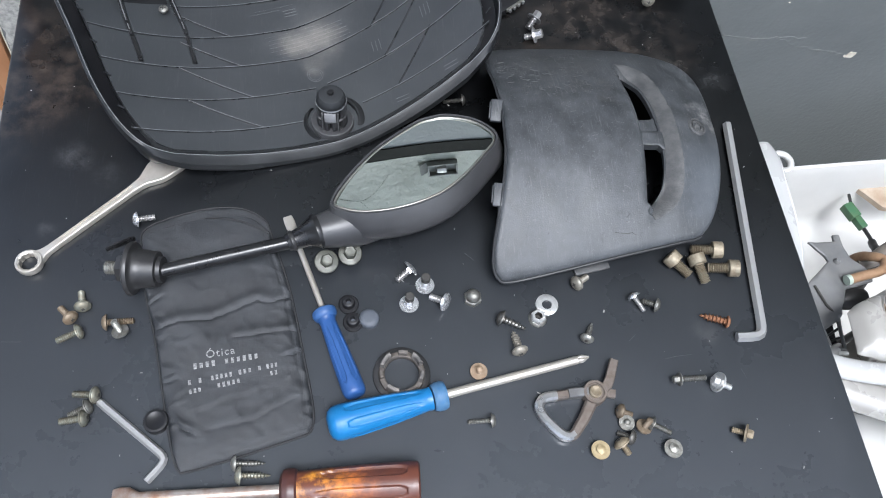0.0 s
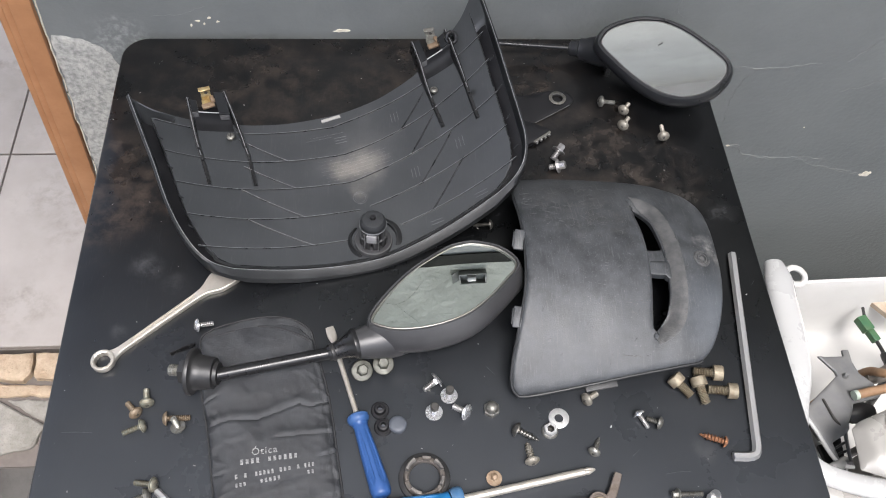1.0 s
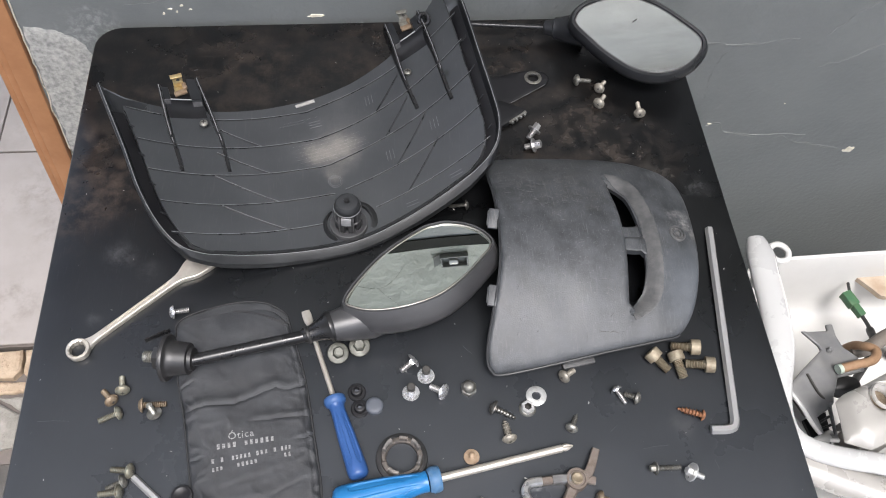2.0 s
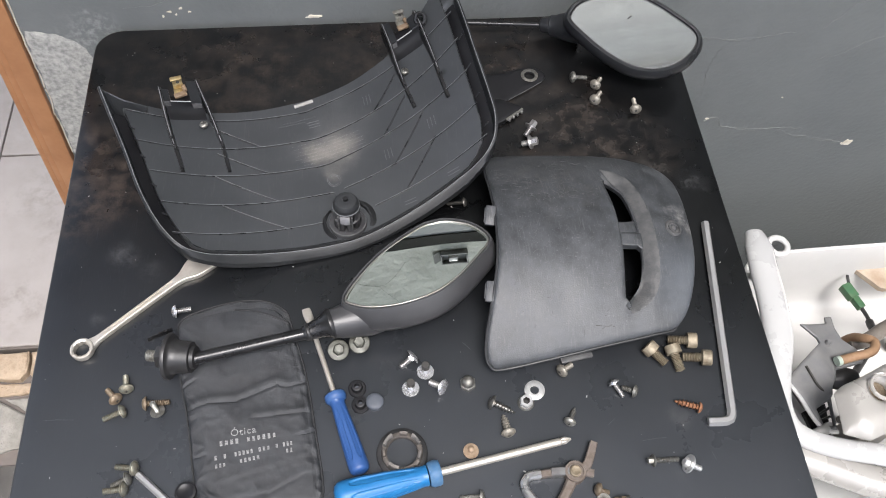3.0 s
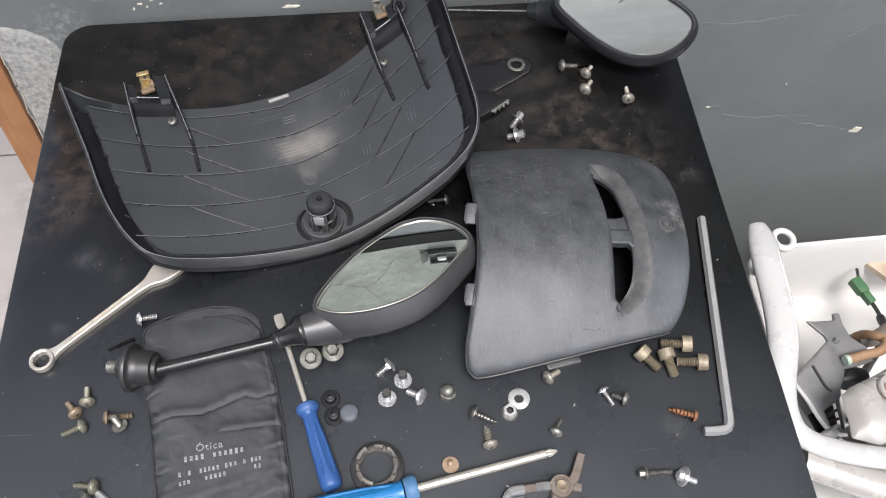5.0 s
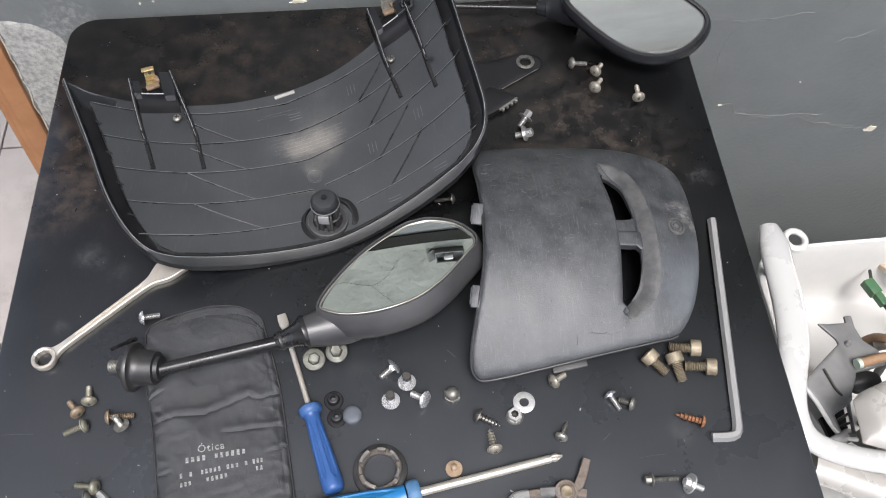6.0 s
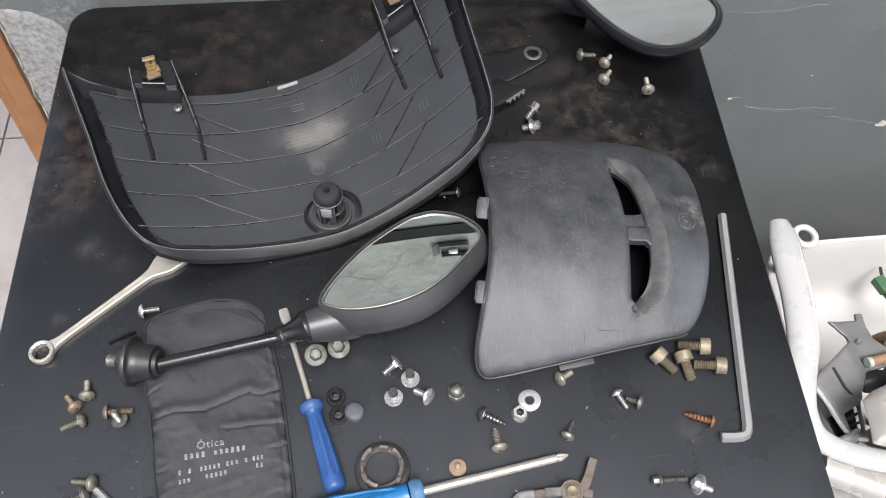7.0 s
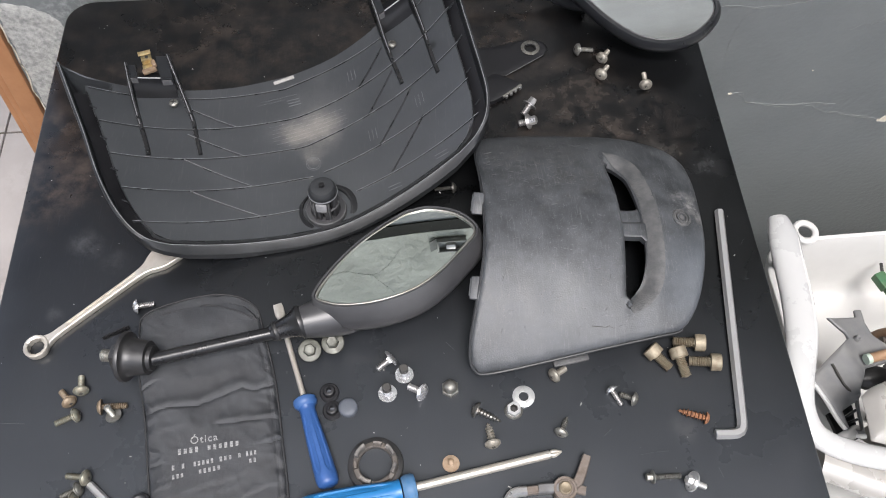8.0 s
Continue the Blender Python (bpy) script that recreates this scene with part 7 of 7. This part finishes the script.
part("edge_flange", tube(smooth_line([(0.4195, 0.2535, 0.529), (0.4295, 0.2310, 0.528), (0.4360, 0.2090, 0.528), (0.4440, 0.1950, 0.528), (0.4580, 0.1915, 0.528)], 5), 0.0024, 8), "milky_plastic", sh, "pale worn edge")
part("stud", lathe([(0, 0.0034), (0.003, 0.0030), (0.0044, 0.0018), (0.0036, 0)], 14, Matrix.Translation((0.4800, 0.2935, 0.531)) @ UP), "grey_plastic", sh, "small round stud")
part("stem_down", box(0.470, 0.255, 0.366, 0.490, 0.285, 0.5275, 0.003), "grey_plastic", sh)

sc = thing("silver_cover", pose(0.50, 0.20, 0.40), "silver-white painted plastic cover with a round hole in the tub", "cover")
loop = [(0.4395, 0.2165), (0.4490, 0.2235), (0.475, 0.2325), (0.503, 0.2440), (0.560, 0.264), (0.575, 0.192), (0.520, 0.180), (0.475, 0.1700), (0.460, 0.1650), (0.4350, 0.1740), (0.4375, 0.1930)]
hole = [(0.4865 + 0.0095 * math.cos(a), 0.2155 + 0.0110 * math.sin(a)) for a in (2 * math.pi * i / 24 for i in range(24))]
part("shell", sheet(loop, lambda x, y, d: 0.580 + 0.011 * (1 - np.exp(-d / 0.007)) - 0.004 * np.clip((0.452 - x) / 0.01, 0, 1), lambda x, y, d: 0.5765 + 0.010 * (1 - np.exp(-d / 0.007)), step=0.004, holes=[hole], rings=(0.0012, 0.003)), "silver_paint", sc)
part("hole_lip", lathe([(0.0, 0.0112), (0.0, 0.0150), (0.0016, 0.0142), (0.0020, 0.0115), (0.0, 0.0112)], 28, Matrix.Translation((0.4865, 0.2155, 0.5905)) @ UP), "silver_paint", sc)
part("hole_bottom", lathe([(0, 0), (0, 0.0122), (0.002, 0.0122), (0.002, 0)], 24, Matrix.Translation((0.4865, 0.2155, 0.574)) @ UP), "brown_steel", sc, "rusty bolt down in the hole")
part("stay", box(0.505, 0.195, 0.366, 0.540, 0.225, 0.580, 0.003), "silver_paint", sc)

cn = thing("green_connector", pose(0.59, 0.40, 0.40), "green plastic wiring connector on a black cable", "connector")
m = along((0.5865, 0.4150, 0.435), (0.5985, 0.3800, 0.435))
bm = box(0, -0.0066, -0.006, 0.021, 0.0066, 0.006, 0.001)
bm.transform(m)
part("plug_body", bm, "green_plastic", cn)
bm = box(0.021, -0.0046, -0.005, 0.037, 0.0046, 0.005, 0.001)
bm.transform(m)
part("plug_tail", bm, "green_plastic", cn)
part("cable", tube(smooth_line([(0.5985, 0.380, 0.435), (0.600, 0.366, 0.437), (0.597, 0.352, 0.442), (0.593, 0.341, 0.448), (0.588, 0.325, 0.440), (0.590, 0.31, 0.372)], 6), 0.0042, 10, taper=lambda t: 0.6 if t < 0.3 else 1.2), "cable_black", cn, "black sleeved cable")
part("latch", tube([(0.5950, 0.4280, 0.437), (0.5905, 0.4160, 0.441)], 0.0020, 8), "cable_black", cn)

hose = thing("brown_hose", pose(0.50, 0.275, 0.45), "short tan rubber hose end in the tub", "hose")
part("hose", tube(smooth_line([(0.4800, 0.2675, 0.540), (0.499, 0.2712, 0.540), (0.517, 0.2745, 0.539), (0.527, 0.280, 0.537), (0.5330, 0.290, 0.533), (0.5275, 0.299, 0.525), (0.524, 0.312, 0.49), (0.522, 0.32, 0.37)], 6), 0.0052, 14), "brown_hose", hose)
part("hose_mouth", tube([(0.4770, 0.2668, 0.540), (0.4815, 0.2678, 0.540)], 0.0056, 12), "pale_green_fitting", hose, "pale green fitting at the hose's end")
pp = thing("grey_pipe", pose(0.55, 0.31, 0.45), "dull grey-brown pipe stub in the tub", "pipe")
part("pipe_body", tube(smooth_line([(0.522, 0.304, 0.500), (0.546, 0.307, 0.500), (0.576, 0.322, 0.498), (0.63, 0.345, 0.48), (0.66, 0.35, 0.372)], 5), 0.0085, 14), "dirty_pipe", pp)
rb = thing("rubber_boot", pose(0.49, 0.25, 0.45), "black rubber boot among the tub parts", "rubber boot")
part("boot_body", lathe([(0, 0), (0.001, 0.007), (0.008, 0.011), (0.024, 0.012), (0.034, 0.009), (0.036, 0)], 18, along((0.470, 0.252, 0.522), (0.510, 0.256, 0.518))), "black_rubber", rb)
part("boot_cable", tube(smooth_line([(0.490, 0.254, 0.515), (0.52, 0.245, 0.50), (0.55, 0.25, 0.45), (0.555, 0.255, 0.37)], 5), 0.005, 10), "cable_black", rb)

bd = thing("dirty_board", pose(0.63, 0.43, 0.40), "dirty tan rust-stained board scrap leaning in the tub", "board scrap")
bm = sheet([(0.6085, 0.434), (0.640, 0.436), (0.70, 0.436), (0.71, 0.402), (0.632, 0.404), (0.620, 0.420)], lambda x, y, d: 0.440 + 0.02 * np.clip(x - 0.62, 0, 1), flat(0.432), step=0.01, rings=(0.001,))
part("board", bm, "dirty_board", bd)

# white panel below, leaning in front of the tub
wp = thing("white_fairing", pose(0.55, 0.06, -0.012), "large plain white plastic fairing standing below the tub rim", "fairing")
loop = [(0.40, 0.165), (0.47, 0.188), (0.56, 0.150), (0.80, 0.130), (0.80, -0.20), (0.42, -0.20), (0.40, 0.0)]
part("shell", sheet([(p.x, p.y) for p in smooth_line([Vector((*p, 0)) for p in loop], 4, True)], lambda x, y, d: 0.40 + 0.03 * (1 - np.exp(-d / 0.03)), flat(-0.011), step=0.03, rings=(0.004, 0.012)), "white_plastic", wp)

# ---- dust and scratches on the table ----


def scatter(name, count, seed, label, material, size, length, region):
    random.seed(seed)
    bm = bmesh.new()
    for _ in range(count):
        x, y = random.uniform(region[0], region[2]), random.uniform(region[1], region[3])
        a, w, k = random.uniform(0, 6.28), size * random.uniform(0.4, 1.3) ** 1.6, random.choice(length)
        c, s = math.cos(a), math.sin(a)
        q = [bm.verts.new((x + c * u * k * w - s * v * w, y + s * u * k * w + c * v * w, TOP + z)) for u, v, z in ((-1, -0.5, 0.0001), (1, -0.6, 0.0001), (0.8, 0.6, 0.0001), (-0.9, 0.5, 0.0001), (0.1, 0, 0.0004))]
        for i in range(4):
            bm.faces.new((q[i], q[(i + 1) % 4], q[4]))
    ob = part(name, bm, material, None, smooth=False)
    return tagged(ob, label, "dust", kind="stuff")


scatter("dust_specks", 230, 11, "fine pale dust specks and crumbs on the black table", "speck", 0.00046, (1, 1, 1.6), (-0.295, 0.0, 0.295, 0.595))
scatter("lint", 34, 12, "short pale lint fibres and fine scratches on the table", "faint_scratch", 0.0003, (6, 10, 16), (-0.29, 0.02, 0.29, 0.59))
scatter("crumbs", 26, 13, "larger pale crumbs on the black table", "speck", 0.00066, (1, 1.5), (-0.29, 0.02, 0.29, 0.59))
for x0, y0, x1, y1 in ((-0.285, 0.1775, -0.262, 0.1765), (0.175, 0.128, 0.195, 0.1295)):
    th = part("scratch_mark", tube([(x0, y0, TOP + 0.0001), ((x0 + x1) / 2, (y0 + y1) / 2 + 0.0005, TOP + 0.0001), (x1, y1, TOP + 0.0001)], 0.00016, 4), "faint_scratch", table, "pale scratch")
